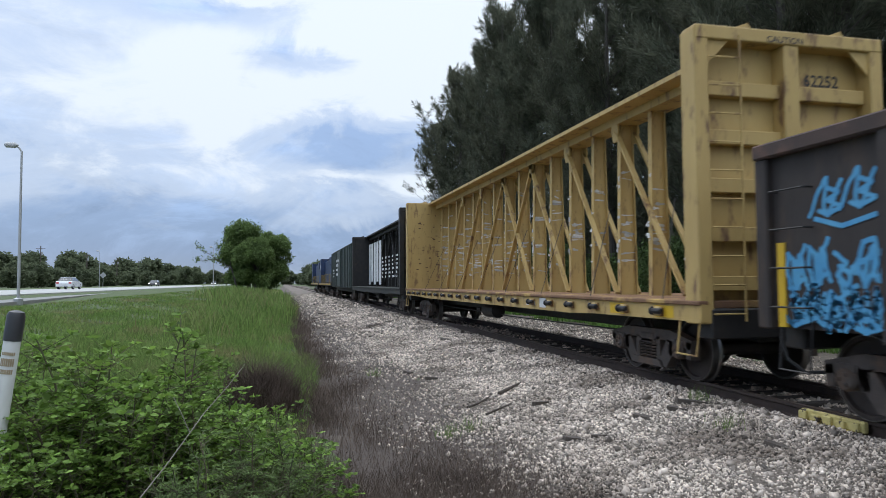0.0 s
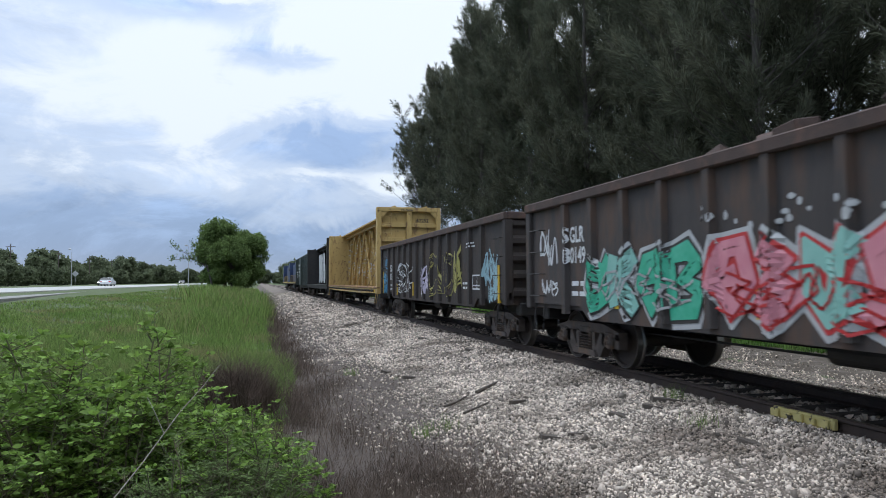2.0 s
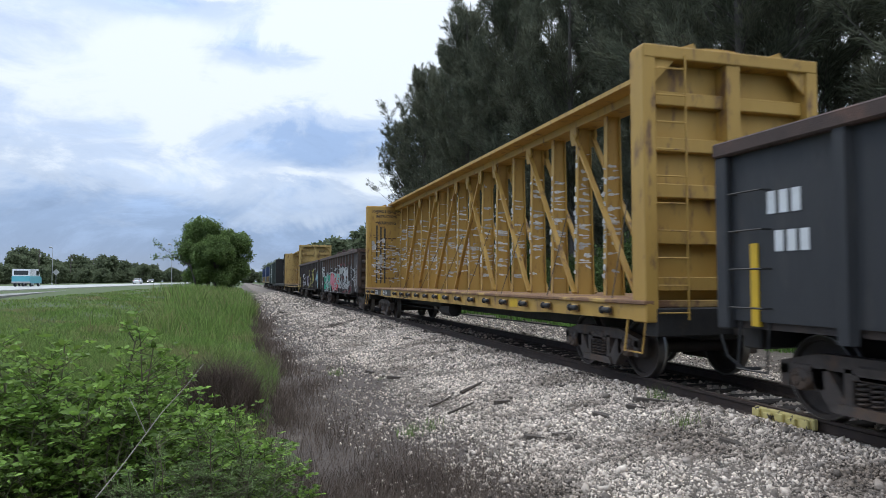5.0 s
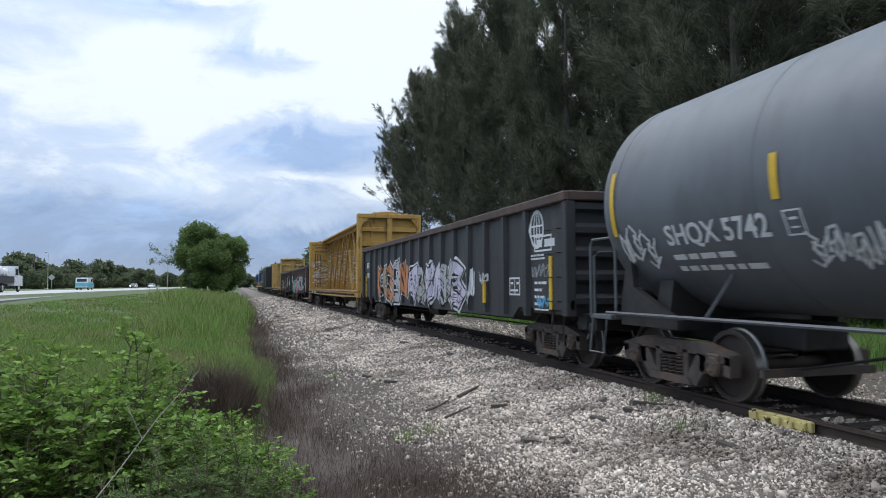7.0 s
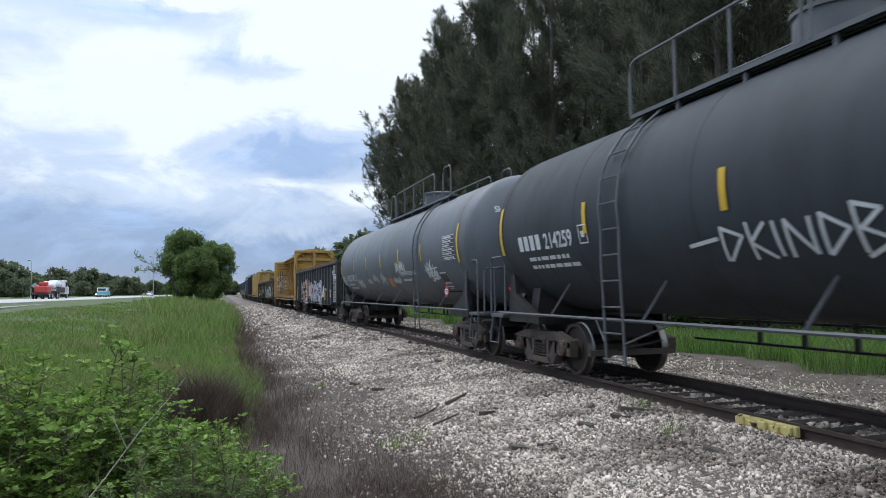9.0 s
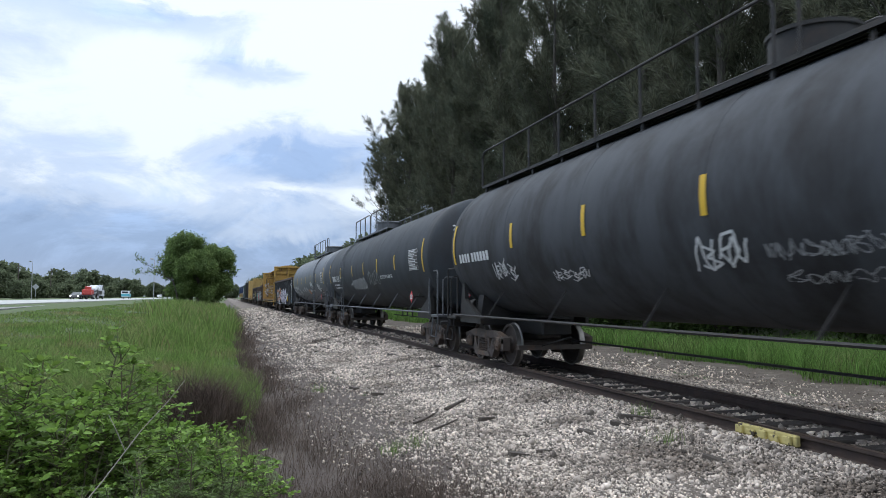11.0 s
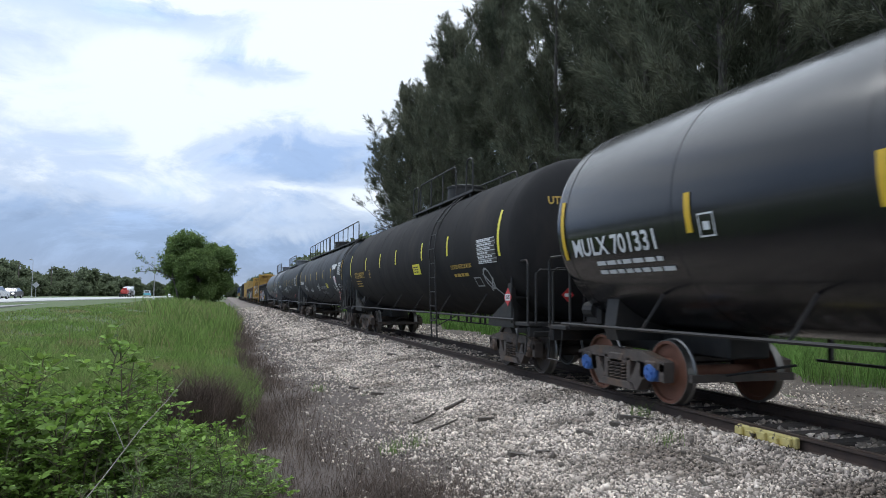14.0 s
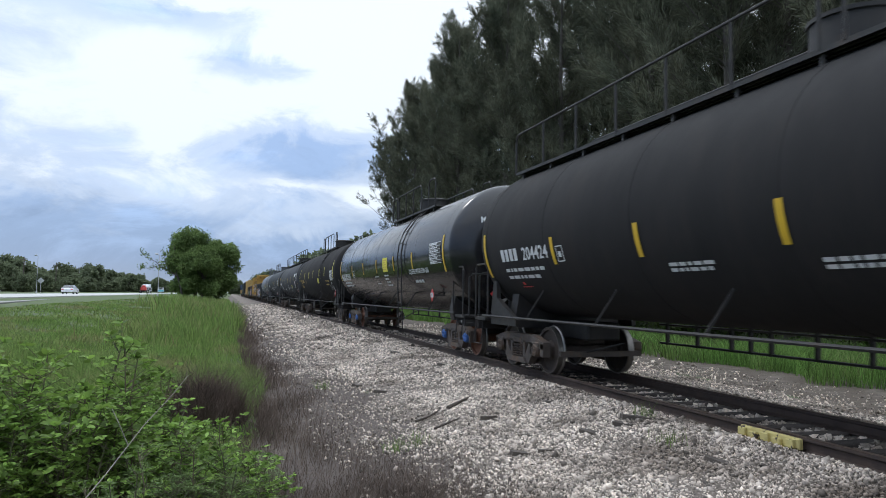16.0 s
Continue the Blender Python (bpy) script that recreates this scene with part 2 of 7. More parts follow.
TORN = mat("torn_white_wrap", (0.62, 0.62, 0.62), (0.40, 0.39, 0.37), 12.0, 0.6, bump=0.3, island=0.35)
BARK = mat("grey_bark", (0.10, 0.09, 0.08), (0.065, 0.058, 0.05), 6.0, 0.95, bump=0.8, sb=15, stretch=(1, 1, 0.3))
NEEDLE = mat("pine_needles", (0.086, 0.100, 0.072), (0.142, 0.145, 0.103), 0.35, 0.9, island=0.45, bump=0, through_light=0.45, spec=0.1)
LEAF = mat("broad_leaves", (0.165, 0.235, 0.072), (0.105, 0.16, 0.052), 0.4, 0.7, island=0.5, bump=0, through_light=0.35, spec=0.3)
# the broad-leaf green at about half, shade beneath the pines put into the colour
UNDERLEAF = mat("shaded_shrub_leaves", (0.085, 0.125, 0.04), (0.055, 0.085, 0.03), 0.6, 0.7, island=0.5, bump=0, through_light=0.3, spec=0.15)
# treeline green paled and greyed, so the colour carries the distance haze
FARLEAF = mat("haze_paled_leaves", (0.15, 0.175, 0.10), (0.11, 0.135, 0.082), 0.1, 0.85, island=0.4, bump=0, through_light=0.35, spec=0.2)
BUSHLEAF = mat("bush_leaves", (0.245, 0.365, 0.075), (0.085, 0.158, 0.033), 3.0, 0.6, c3=(0.12, 0.09, 0.045), s2=6.0, lo=0.62, hi=0.72, island=0.65, bump=0, through_light=0.4, spec=0.3)
GRASS = mat("meadow_grass", (0.125, 0.215, 0.048), (0.185, 0.25, 0.078), 0.5, 0.8, c3=(0.235, 0.215, 0.105), s2=0.4, lo=0.5, hi=0.64, island=0.5, bump=0, through_light=0.35, spec=0.2)
DRYWEED = mat("dry_weeds", (0.15, 0.116, 0.093), (0.078, 0.060, 0.050), 1.5, 0.9, island=0.5, bump=0, through_light=0.15, spec=0.1)
STEM = mat("brown_stems", (0.10, 0.075, 0.05), (0.07, 0.09, 0.035), 3.0, 0.85, island=0.3, bump=0)
GALV = mat("galvanised_pole", (0.42, 0.43, 0.44), (0.36, 0.37, 0.38), 2.0, 0.5, 0.3, bump=0.05)
POLEWOOD = mat("utility_pole_wood", (0.13, 0.11, 0.09), (0.09, 0.075, 0.065), 2.0, 0.9, bump=0.2)
MARKERWHITE = mat("white_post_plastic", (0.72, 0.72, 0.72), (0.62, 0.62, 0.62), 5.0, 0.45, c3=(0.35, 0.3, 0.26), s2=3.0, lo=0.6, hi=0.8, bump=0.05)
MARKERBLACK = mat("black_post_cap", (0.03, 0.03, 0.035), (0.045, 0.045, 0.05), 4.0, 0.4, bump=0.05)
RUBBER = mat("tyre_rubber", (0.025, 0.025, 0.025), (0.035, 0.035, 0.035), 5.0, 0.85, bump=0)
GLASS = mat("dark_car_glass", (0.03, 0.035, 0.04), (0.03, 0.035, 0.04), 2.0, 0.08, bump=0, coat=0.5)
CARWHITE = mat("white_car_paint", (0.72, 0.74, 0.78), (0.68, 0.7, 0.74), 2.0, 0.25, bump=0, coat=0.5)
CARTEAL = mat("teal_van_paint", (0.10, 0.40, 0.48), (0.09, 0.36, 0.44), 2.0, 0.3, bump=0, coat=0.4)
CARRED = mat("red_machine_paint", (0.45, 0.05, 0.04), (0.38, 0.05, 0.04), 2.0, 0.4, bump=0)
CARDARK = mat("dark_car_paint", (0.03, 0.03, 0.035), (0.04, 0.04, 0.045), 2.0, 0.3, bump=0, coat=0.4)
LAMPGLOW = mat("headlight_lens", (0.95, 0.95, 0.9), (0.95, 0.95, 0.9), 2.0, 0.2, bump=0, emit=3.0)
LOCOBLUE = mat("locomotive_blue", (0.025, 0.05, 0.13), (0.02, 0.04, 0.10), 2.0, 0.5, c3=(0.03, 0.03, 0.04), s2=1.5, bump=0.05)
LOCOGOLD = mat("locomotive_gold", (0.50, 0.33, 0.05), (0.42, 0.28, 0.05), 3.0, 0.5, bump=0.05)
BOXGREEN = mat("dark_green_boxcar_paint", (0.03, 0.045, 0.04), (0.04, 0.055, 0.05), 1.5, 0.6, c3=(0.05, 0.045, 0.04), s2=2.0, bump=0.1, stretch=STREAK)
PLASTER = mat("white_plaster", (0.40, 0.41, 0.42), (0.35, 0.36, 0.37), 1.0, 0.8)
WINDOWDARK = mat("dark_window", (0.03, 0.035, 0.04), (0.03, 0.035, 0.04), 1.0, 0.15, bump=0)
WOOD = mat("grey_driftwood", (0.10, 0.082, 0.066), (0.06, 0.05, 0.042), 6.0, 0.9, bump=0.5, sb=30)
SIGN = mat("grey_sign_back", (0.42, 0.43, 0.44), (0.38, 0.39, 0.4), 3.0, 0.5, 0.3)


# ---- mesh helpers ----
class Shape:
    """Collects faces of one part."""

    def __init__(self):
        self.v, self.f = [], []

    def add(self, verts, faces):
        n = len(self.v)
        self.v += [tuple(p) for p in verts]
        self.f += [tuple(i + n for i in q) for q in faces]
        return self

    def box(self, x0, x1, y0, y1, z0, z1, c=0.0):
        """A box with edges chamfered by c."""
        x0, x1, y0, y1, z0, z1 = min(x0, x1), max(x0, x1), min(y0, y1), max(y0, y1), min(z0, z1), max(z0, z1)
        c = min(c, (x1 - x0) / 3, (y1 - y0) / 3, (z1 - z0) / 3)
        if c <= 0:
            v = [(x, y, z) for x in (x0, x1) for y in (y0, y1) for z in (z0, z1)]
            return self.add(v, [(0, 1, 3, 2), (4, 6, 7, 5), (0, 4, 5, 1), (2, 3, 7, 6), (0, 2, 6, 4), (1, 5, 7, 3)])
        lo, hi = (x0, y0, z0), (x1, y1, z1)
        v, key = [], {}
        for sx in (0, 1):
            for sy in (0, 1):
                for sz in (0, 1):
                    s = (sx, sy, sz)
                    for a in range(3):
                        p = [(hi[i] if s[i] else lo[i]) + (0 if i == a else (-c if s[i] else c)) for i in range(3)]
                        key[s, a] = len(v)
                        v.append(p)
        f = []
        for a in range(3):
            b, d = (a + 1) % 3, (a + 2) % 3

            def corner(i, j, k):
                s = [0, 0, 0]
                s[a], s[b], s[d] = i, j, k
                return tuple(s)
            for i in (0, 1):
                f.append([key[corner(i, j, k), a] for j, k in ((0, 0), (1, 0), (1, 1), (0, 1))])
            for j in (0, 1):
                for k in (0, 1):
                    f.append([key[corner(0, j, k), b], key[corner(1, j, k), b], key[corner(1, j, k), d], key[corner(0, j, k), d]])
        for sx in (0, 1):
            for sy in (0, 1):
                for sz in (0, 1):
                    f.append([key[(sx, sy, sz), a] for a in range(3)])
        return self.add(v, f)

    def tube(self, pts, r, n=8, r2=None):
        """A round bar along the points, tapering from r to r2."""
        pts = [Vector(p) for p in pts]
        r2 = r if r2 is None else r2
        rings = []
        for i, p in enumerate(pts):
            d = (pts[min(i + 1, len(pts) - 1)] - pts[max(i - 1, 0)]).normalized()
            a = d.cross(Vector((0, 0, 1)) if abs(d.z) < 0.9 else Vector((1, 0, 0))).normalized()
            b = d.cross(a)
            q = r + (r2 - r) * i / max(1, len(pts) - 1)
            rings.append([p + a * q * math.cos(2 * math.pi * k / n) + b * q * math.sin(2 * math.pi * k / n) for k in range(n)])
        v = [p for ring in rings for p in ring]
        f = [(i * n + k, i * n + (k + 1) % n, (i + 1) * n + (k + 1) % n, (i + 1) * n + k) for i in range(len(pts) - 1) for k in range(n)]
        f += [tuple(range(n)), tuple((len(pts) - 1) * n + k for k in range(n))]
        return self.add(v, f)

    def lathe(self, prof, axis="x", at=(0, 0, 0), n=24, closed=False):
        """Turns a profile of (along, radius) about an axis through at."""
        v, f = [], []
        for u, r in prof:
            for k in range(n):
                c, s = r * math.cos(2 * math.pi * k / n), r * math.sin(2 * math.pi * k / n)
                p = {"x": (u, c, s), "y": (c, u, s), "z": (c, s, u)}[axis]
                v.append((p[0] + at[0], p[1] + at[1], p[2] + at[2]))
        m = len(prof)
        for i in range(m if closed else m - 1):
            j = (i + 1) % m
            f += [(i * n + k, i * n + (k + 1) % n, j * n + (k + 1) % n, j * n + k) for k in range(n)]
        if not closed:
            f += [tuple(range(n)), tuple((m - 1) * n + k for k in range(n))]
        return self.add(v, f)

    def prism(self, poly, axis, a, b):
        """A polygon swept from a to b along an axis; the polygon's two numbers are the other axes in order."""
        n = len(poly)
        put = {"x": lambda u, p: (u, p[0], p[1]), "y": lambda u, p: (p[0], u, p[1]), "z": lambda u, p: (p[0], p[1], u)}[axis]
        v = [put(a, p) for p in poly] + [put(b, p) for p in poly]
        f = [tuple(range(n)), tuple(range(n, 2 * n))] + [(k, (k + 1) % n, n + (k + 1) % n, n + k) for k in range(n)]
        return self.add(v, f)

    def beam(self, p, q, w, h):
        """A square bar from p to q."""
        p, q = Vector(p), Vector(q)
        d = (q - p).normalized()
        a = d.cross(Vector((0, 0, 1)) if abs(d.z) < 0.95 else Vector((1, 0, 0))).normalized()
        b = d.cross(a)
        v = [e + a * w / 2 * i + b * h / 2 * j for e in (p, q) for i, j in ((-1, -1), (1, -1), (1, 1), (-1, 1))]
        return self.add(v, [(0, 1, 2, 3), (4, 5, 6, 7)] + [(k, (k + 1) % 4, 4 + (k + 1) % 4, 4 + k) for k in range(4)])

    def mesh(self, name, material, smooth=False):
        me = bpy.data.meshes.new(name)
        me.from_pydata(self.v, [], self.f)
        bm = bmesh.new()
        bm.from_mesh(me)
        bmesh.ops.recalc_face_normals(bm, faces=bm.faces)
        bm.to_mesh(me)
        bm.free()
        me.materials.append(material)
        if smooth:
            me.polygons.foreach_set("use_smooth", [True] * len(me.polygons))
            me.set_sharp_from_angle(angle=radians(38))
        return me


def part(name, shape, material, parent=None, label="", smooth=False, kind=""):
    """One mesh object under a thing or under a part."""
    data = shape.mesh(name, material, smooth) if isinstance(shape, Shape) else shape
    ob = new(name, data)
    if parent:
        ob.parent = parent
    return tagged(ob, label=label, kind=kind)


def thing(name, label, category, group="", m=None):
    ob = new(name)
    ob.empty_display_size = 0.3
    if m is not None:
        ob.matrix_basis = m
    return tagged(ob, label, category, group)


def soup(name, verts, tris, material, label="", category="", kind="stuff", parent=None, m=None):
    """One object from arrays of points and faces (three or four corners each)."""
    verts, tris = np.asarray(verts, dtype=np.float32), np.asarray(tris, dtype=np.int32)
    k = tris.shape[1]
    me = bpy.data.meshes.new(name)
    me.vertices.add(len(verts))
    me.vertices.foreach_set("co", verts.ravel())
    me.loops.add(tris.size)
    me.loops.foreach_set("vertex_index", tris.ravel())
    me.polygons.add(len(tris))
    me.polygons.foreach_set("loop_start", np.arange(0, tris.size, k, dtype=np.int32))
    me.update(calc_edges=True)
    me.materials.append(material)
    ob = new(name, me)
    if m is not None:
        ob.matrix_basis = m
    if parent:
        ob.parent = parent
    return tagged(ob, label, category, kind=kind)


# ---- the ground ----
PROFILE = [(-2500, 0.78), (-60, 0.78), (-30, 0.80), (-16, 0.80), (-12, 0.58), (-7, 0.15), (-3, -0.22), (0.2, -0.50), (1.0, -0.56), (2.2, -0.52), (4.2, -0.30), (5.3, -0.15), (6.0, -0.135), (6.2, -0.215),
           (7.5, -0.215), (7.7, -0.135), (8.4, -0.15), (9.5, -0.32), (11, -0.42), (14, -0.42), (17, -0.48), (30, -0.5), (2500, -0.5)]


def ground_z(x, y=0.0):
    return float(np.interp(x, [p[0] for p in PROFILE], [p[1] for p in PROFILE]))


def swell(x, y):
    """Small unevenness of the open ground, none near the track and road."""
    k = np.interp(x, [-15, -9, -1, 0.6, 10, 13, 60], [0, 1, 1, 0.2, 0.2, 1, 1])
    return k * 0.06 * (np.sin(x * 0.9 + 1.3) * np.cos(y * 0.55) + np.sin(y * 0.21 + x * 0.3))


def build_ground():
    xs = sorted({p[0] for p in PROFILE} | {round(x, 2) for x in np.arange(-13, 20, 0.5)} | {-400, -200, -100, 45, 80, 160, 400})
    ys = [-400, -120, -60, -30, -15] + [round(y, 2) for y in np.arange(-8, 40, 0.8)] + [45, 52, 60, 70, 85, 100, 130, 160, 200, 260, 340, 450, 700, 1200, 2500]
    v = [(x, y, ground_z(x) + float(swell(x, y)) - 0.02) for y in ys for x in xs]
    n = len(xs)
    f = [(j * n + i, j * n + i + 1, (j + 1) * n + i + 1, (j + 1) * n + i) for j in range(len(ys) - 1) for i in range(n - 1)]
    soup("ground", v, f, SOIL, "green meadow soil under the grass beside the railway", "ground", "structure")

    def sheet(name, x0, x1, y0, y1, lift, material, label, category, edge=0.25, step=0.5):
        """A thin bed laid on the ground with ragged edges."""
        rnd = random.Random(len(name))
        ys2 = list(np.arange(y0, 60, step)) + list(np.geomspace(60, y1, 24))
        m = 14
        vv, ff = [], []
        for y in ys2:
            e0, e1 = x0 + rnd.uniform(-edge, edge), x1 + rnd.uniform(-edge, edge)
            for i in range(m):
                x = e0 + (e1 - e0) * i / (m - 1)
                vv.append((x, y, ground_z(x) + float(swell(x, y)) + (lift if 0 < i < m - 1 else -0.05)))
        for j in range(len(ys2) - 1):
            for i in range(m - 1):
                ff.append((j * m + i, j * m + i + 1, (j + 1) * m + i + 1, (j + 1) * m + i))
        return soup(name, vv, ff, material, label, category, "structure")

    sheet("dry_verge", 0.45, 2.95, -20, 400, 0.006, DRYSOIL, "dry brown soil and litter at the foot of the ballast", "soil")
    sheet("ballast_bed", 2.3, 11.4, -20, 1600, 0.012, BED, "pale crushed limestone bed under the railway track", "ballast")
    sheet("dirt_track", 10.9, 14.6, -20, 400, 0.004, DIRT, "bare brown dirt strip beyond the railway", "dirt")
    road = Shape().box(-29.5, -16.6, -300, 1900, 0.4, 0.875, 0.03)
    tagged(part("road", road, ROAD), "pale concrete highway across the meadow", "road", kind="structure")
    strip = Shape()
    strip.prism([(-12.6, -40), (-10.4, -40), (-10.6, 20), (-12.6, 45), (-16.5, 90), (-16.6, 90), (-14.2, 45), (-12.4, 20)], "z", 0.3, 0.70)
    tagged(part("pavement", strip, SHOULDER), "narrow grey paved strip joining the highway", "pavement", kind="structure")


build_ground()


# ---- track ----
XC = 6.85
GAUGE = 1.505


def build_track():
    prof = [(-0.036, 0), (0.036, 0), (0.037, -0.035), (0.009, -0.048), (0.009, -0.135), (0.072, -0.158), (0.072, -0.17), (-0.072, -0.17), (-0.072, -0.158), (-0.009, -0.135), (-0.009, -0.048), (-0.037, -0.035)]
    for s, where in ((-1, "nearer the meadow"), (1, "by the dirt strip")):
        x = XC + s * GAUGE / 2
        rail = tagged(part("rail", Shape().prism([(x + a, b) for a, b in prof], "y", -60, 1500), RAILSTEEL), "rusty brown steel rail " + where, "rail", "rails of the track", "structure")
        part("rail_head", Shape().box(x - 0.03, x + 0.03, -60, 1500, 0.0005, 0.003), RAILTOP, rail, "worn shiny running surface")
    bars = thing("derail_block", "chipped yellow painted steel block bolted to the rail", "derail block")
    x = XC - GAUGE / 2 - 0.075
    b = Shape()
    b.box(x - 0.035, x + 0.03, 6.12, 7.03, -0.135, -0.012, 0.012)
    part("plate", b, DERAIL, bars)
    for i in range(5):
        c = Shape().box(x - 0.075, x - 0.03, 6.17 + i * 0.185, 6.17 + i * 0.185 + 0.12, -0.125, -0.05 if i % 2 else -0.03, 0.01)
        part("bolt_block", c, DERAIL, bars)
    part("foot_strip", Shape().box(x - 0.09, x - 0.02, 6.3, 7.0, -0.15, -0.135, 0.006), DERAIL, bars)


build_track()


# ---- railway wagons: running gear ----
def side_frame_shape(s):
    x0, x1 = s * 0.92, s * 1.08
    sh = Shape()
    sh.prism([(-1.20, 0.62), (-0.66, 0.74), (0.66, 0.74), (1.20, 0.62), (1.20, 0.48), (0.74, 0.54), (0.5, 0.58), (-0.5, 0.58), (-0.74, 0.54), (-1.20, 0.48)], "x", x0, x1)
    for k in (-1, 1):
        sh.prism([(k * 0.56, 0.60), (k * 0.84, 0.54), (k * 0.52, 0.16), (k * 0.28, 0.19)], "x", x0, x1)
        sh.prism([(k * 0.26, 0.20), (k * 0.36, 0.20), (k * 0.36, 0.62), (k * 0.26, 0.62)], "x", x0, x1)
        sh.prism([(k * 1.08, 0.60), (k * 1.20, 0.58), (k * 1.18, 0.34), (k * 1.06, 0.36)], "x", x0, x1)
        sh.prism([(k * 0.62, 0.58), (k * 0.76, 0.58), (k * 0.72, 0.34), (k * 0.60, 0.38)], "x", x0, x1)
        sh.box(x0 - s * 0.01, x1 + s * 0.03, k * 0.89 - 0.13, k * 0.89 + 0.13, 0.52, 0.62, 0.02)
    sh.prism([(-0.47, 0.17), (0.47, 0.17), (0.40, 0.27), (-0.40, 0.27)], "x", x0 - s * 0.03, x1 + s * 0.05)
    return sh


def spring_shape(s):
    sh = Shape()
    for y in (-0.16, 0.0, 0.16):
        pts = []
        for i in range(41):
            a = i / 40 * 2 * math.pi * 5
            pts.append((s * 1.03 + 0.062 * math.cos(a), y + 0.062 * math.sin(a), 0.275 + 0.24 * i / 40))
        sh.tube(pts, 0.014, 5)
    sh.box(s * 0.95, s * 1.1, -0.25, 0.25, 0.515, 0.575, 0.01)
    return sh


def wheelset_shapes():
    steel, tread, cap = Shape(), Shape(), Shape()
    steel.lathe([(-0.98, 0.08), (-0.78, 0.09), (0.78, 0.09), (0.98, 0.08)], "x", n=12)
    for s in (-1, 1):
        g = s * 0.752
        steel.lathe([(g - s * 0.075, 0.40), (g - s * 0.075, 0.452), (g + s * 0.065, 0.447), (g + s * 0.065, 0.395), (g + s * 0.02, 0.385), (g + s * 0.01, 0.19),
                     (g + s * 0.075, 0.16), (g + s * 0.075, 0.09), (g - s * 0.09, 0.09), (g - s * 0.09, 0.16), (g - s * 0.03, 0.19), (g - s * 0.03, 0.385)], "x", n=32, closed=True)
        tread.lathe([(g - s * 0.078, 0.449), (g - s * 0.078, 0.478), (g - s * 0.05, 0.482), (g - s * 0.035, 0.4575), (g + s * 0.066, 0.452), (g + s * 0.067, 0.442), (g + s * 0.06, 0.44)], "x", n=32, closed=True)
        cap.lathe([(s * 0.93, 0.13), (s * 1.10, 0.13), (s * 1.115, 0.115), (s * 1.13, 0.11), (s * 1.135, 0.03)], "x", n=18)
        for k in range(3):
            a = k * 2.094
            cap.box(s * 1.12, s * 1.155, 0.06 * math.cos(a) - 0.02, 0.06 * math.cos(a) + 0.02, 0.06 * math.sin(a) - 0.02, 0.06 * math.sin(a) + 0.02, 0.005)
    return steel, tread, cap


WM = [s.mesh(n, m, True) for s, n, m in zip(wheelset_shapes(), ("wheelset", "tread", "bearing_cap"), (WHEEL, TREAD, CASTING))]
FM = [side_frame_shape(s).mesh("side_frame", CASTING) for s in (-1, 1)]
SM = [spring_shape(s).mesh("spring", CASTING, True) for s in (-1, 1)]
BOLSTER = Shape().box(-1.1, 1.1, -0.2, 0.2, 0.50, 0.68, 0.03).box(-0.9, 0.9, -0.32, -0.22, 0.3, 0.5, 0.02).box(-0.9, 0.9, 0.22, 0.32, 0.3, 0.5, 0.02).lathe([(0.66, 0.28), (0.80, 0.28)], "z", n=18).mesh("truck", CASTING)
BLUECAP = mat("blue_bearing_cap", (0.05, 0.14, 0.40), (0.04, 0.11, 0.33), 4.0, 0.5, bump=0)
REDRUST = mat("fresh_rust_wheel", (0.20, 0.085, 0.05), (0.15, 0.065, 0.04), 4.0, 0.7, bump=0.1)
SPIN = []


def truck(car, y, spin=True):
    t = part("truck", BOLSTER, CASTING, car, "rusty cast steel wheel truck")
    t.location = (0, y, 0)
    for i in (0, 1):
        part("side_frame", FM[i], CASTING, t)
        part("spring", SM[i], CASTING, t)
    for dy in (-0.89, 0.89):
        w = part("wheelset", WM[0], WHEEL, t, "steel wheels on an axle")
        w.location = (0, dy, 0.4575)
        # tread and caps are one turning piece with the wheelset
        if spin:
            SPIN.append((w, dy))
    return t


# the turning piece is a single mesh: wheels, treads and caps joined with three materials
def join_wheelset(cap_mat, wheel_mat, name="wheelset"):
    me = bpy.data.meshes.new(name)
    v, f, idx = [], [], []
    for k, m in enumerate(WM):
        n = len(v)
        v += [tuple(p.co) for p in m.vertices]
        for p in m.polygons:
            f.append(tuple(i + n for i in p.vertices))
            idx.append(k)
    me.from_pydata(v, [], f)
    for m in (wheel_mat, TREAD, cap_mat):
        me.materials.append(m)
    me.polygons.foreach_set("material_index", idx)
    me.polygons.foreach_set("use_smooth", [True] * len(f))
    me.set_sharp_from_angle(angle=radians(38))
    return me


WM_PLAIN = join_wheelset(CASTING, WHEEL)
WM_BLUE = join_wheelset(BLUECAP, REDRUST)
WM[0] = WM_PLAIN


def coupler(car, y, s):
    sh = Shape().box(-0.09, 0.09, y, y + s * 0.42, 0.72, 0.92, 0.02).box(-0.15, 0.15, y + s * 0.40, y + s * 0.62, 0.68, 0.98, 0.04)
    part("coupler", sh, CASTING, car, "rusty knuckle coupler")
    hose = [(-0.3, y, 0.75), (-0.32, y + s * 0.15, 0.45), (-0.25, y + s * 0.38, 0.30), (-0.1, y + s * 0.55, 0.32)]
    part("brake_hose", Shape().tube(hose, 0.025, 6), RUBBER, car)


# ---- markings ----
def flat_side(x):
    return lambda a, b: (x, a, b)


def tank_side(r, zc, lift=0.011):
    """Maps (along, height over the tank's middle) to its side facing the meadow."""
    return lambda a, b: (-(r + lift) * math.cos(b / r), a, zc + (r + lift) * math.sin(b / r))


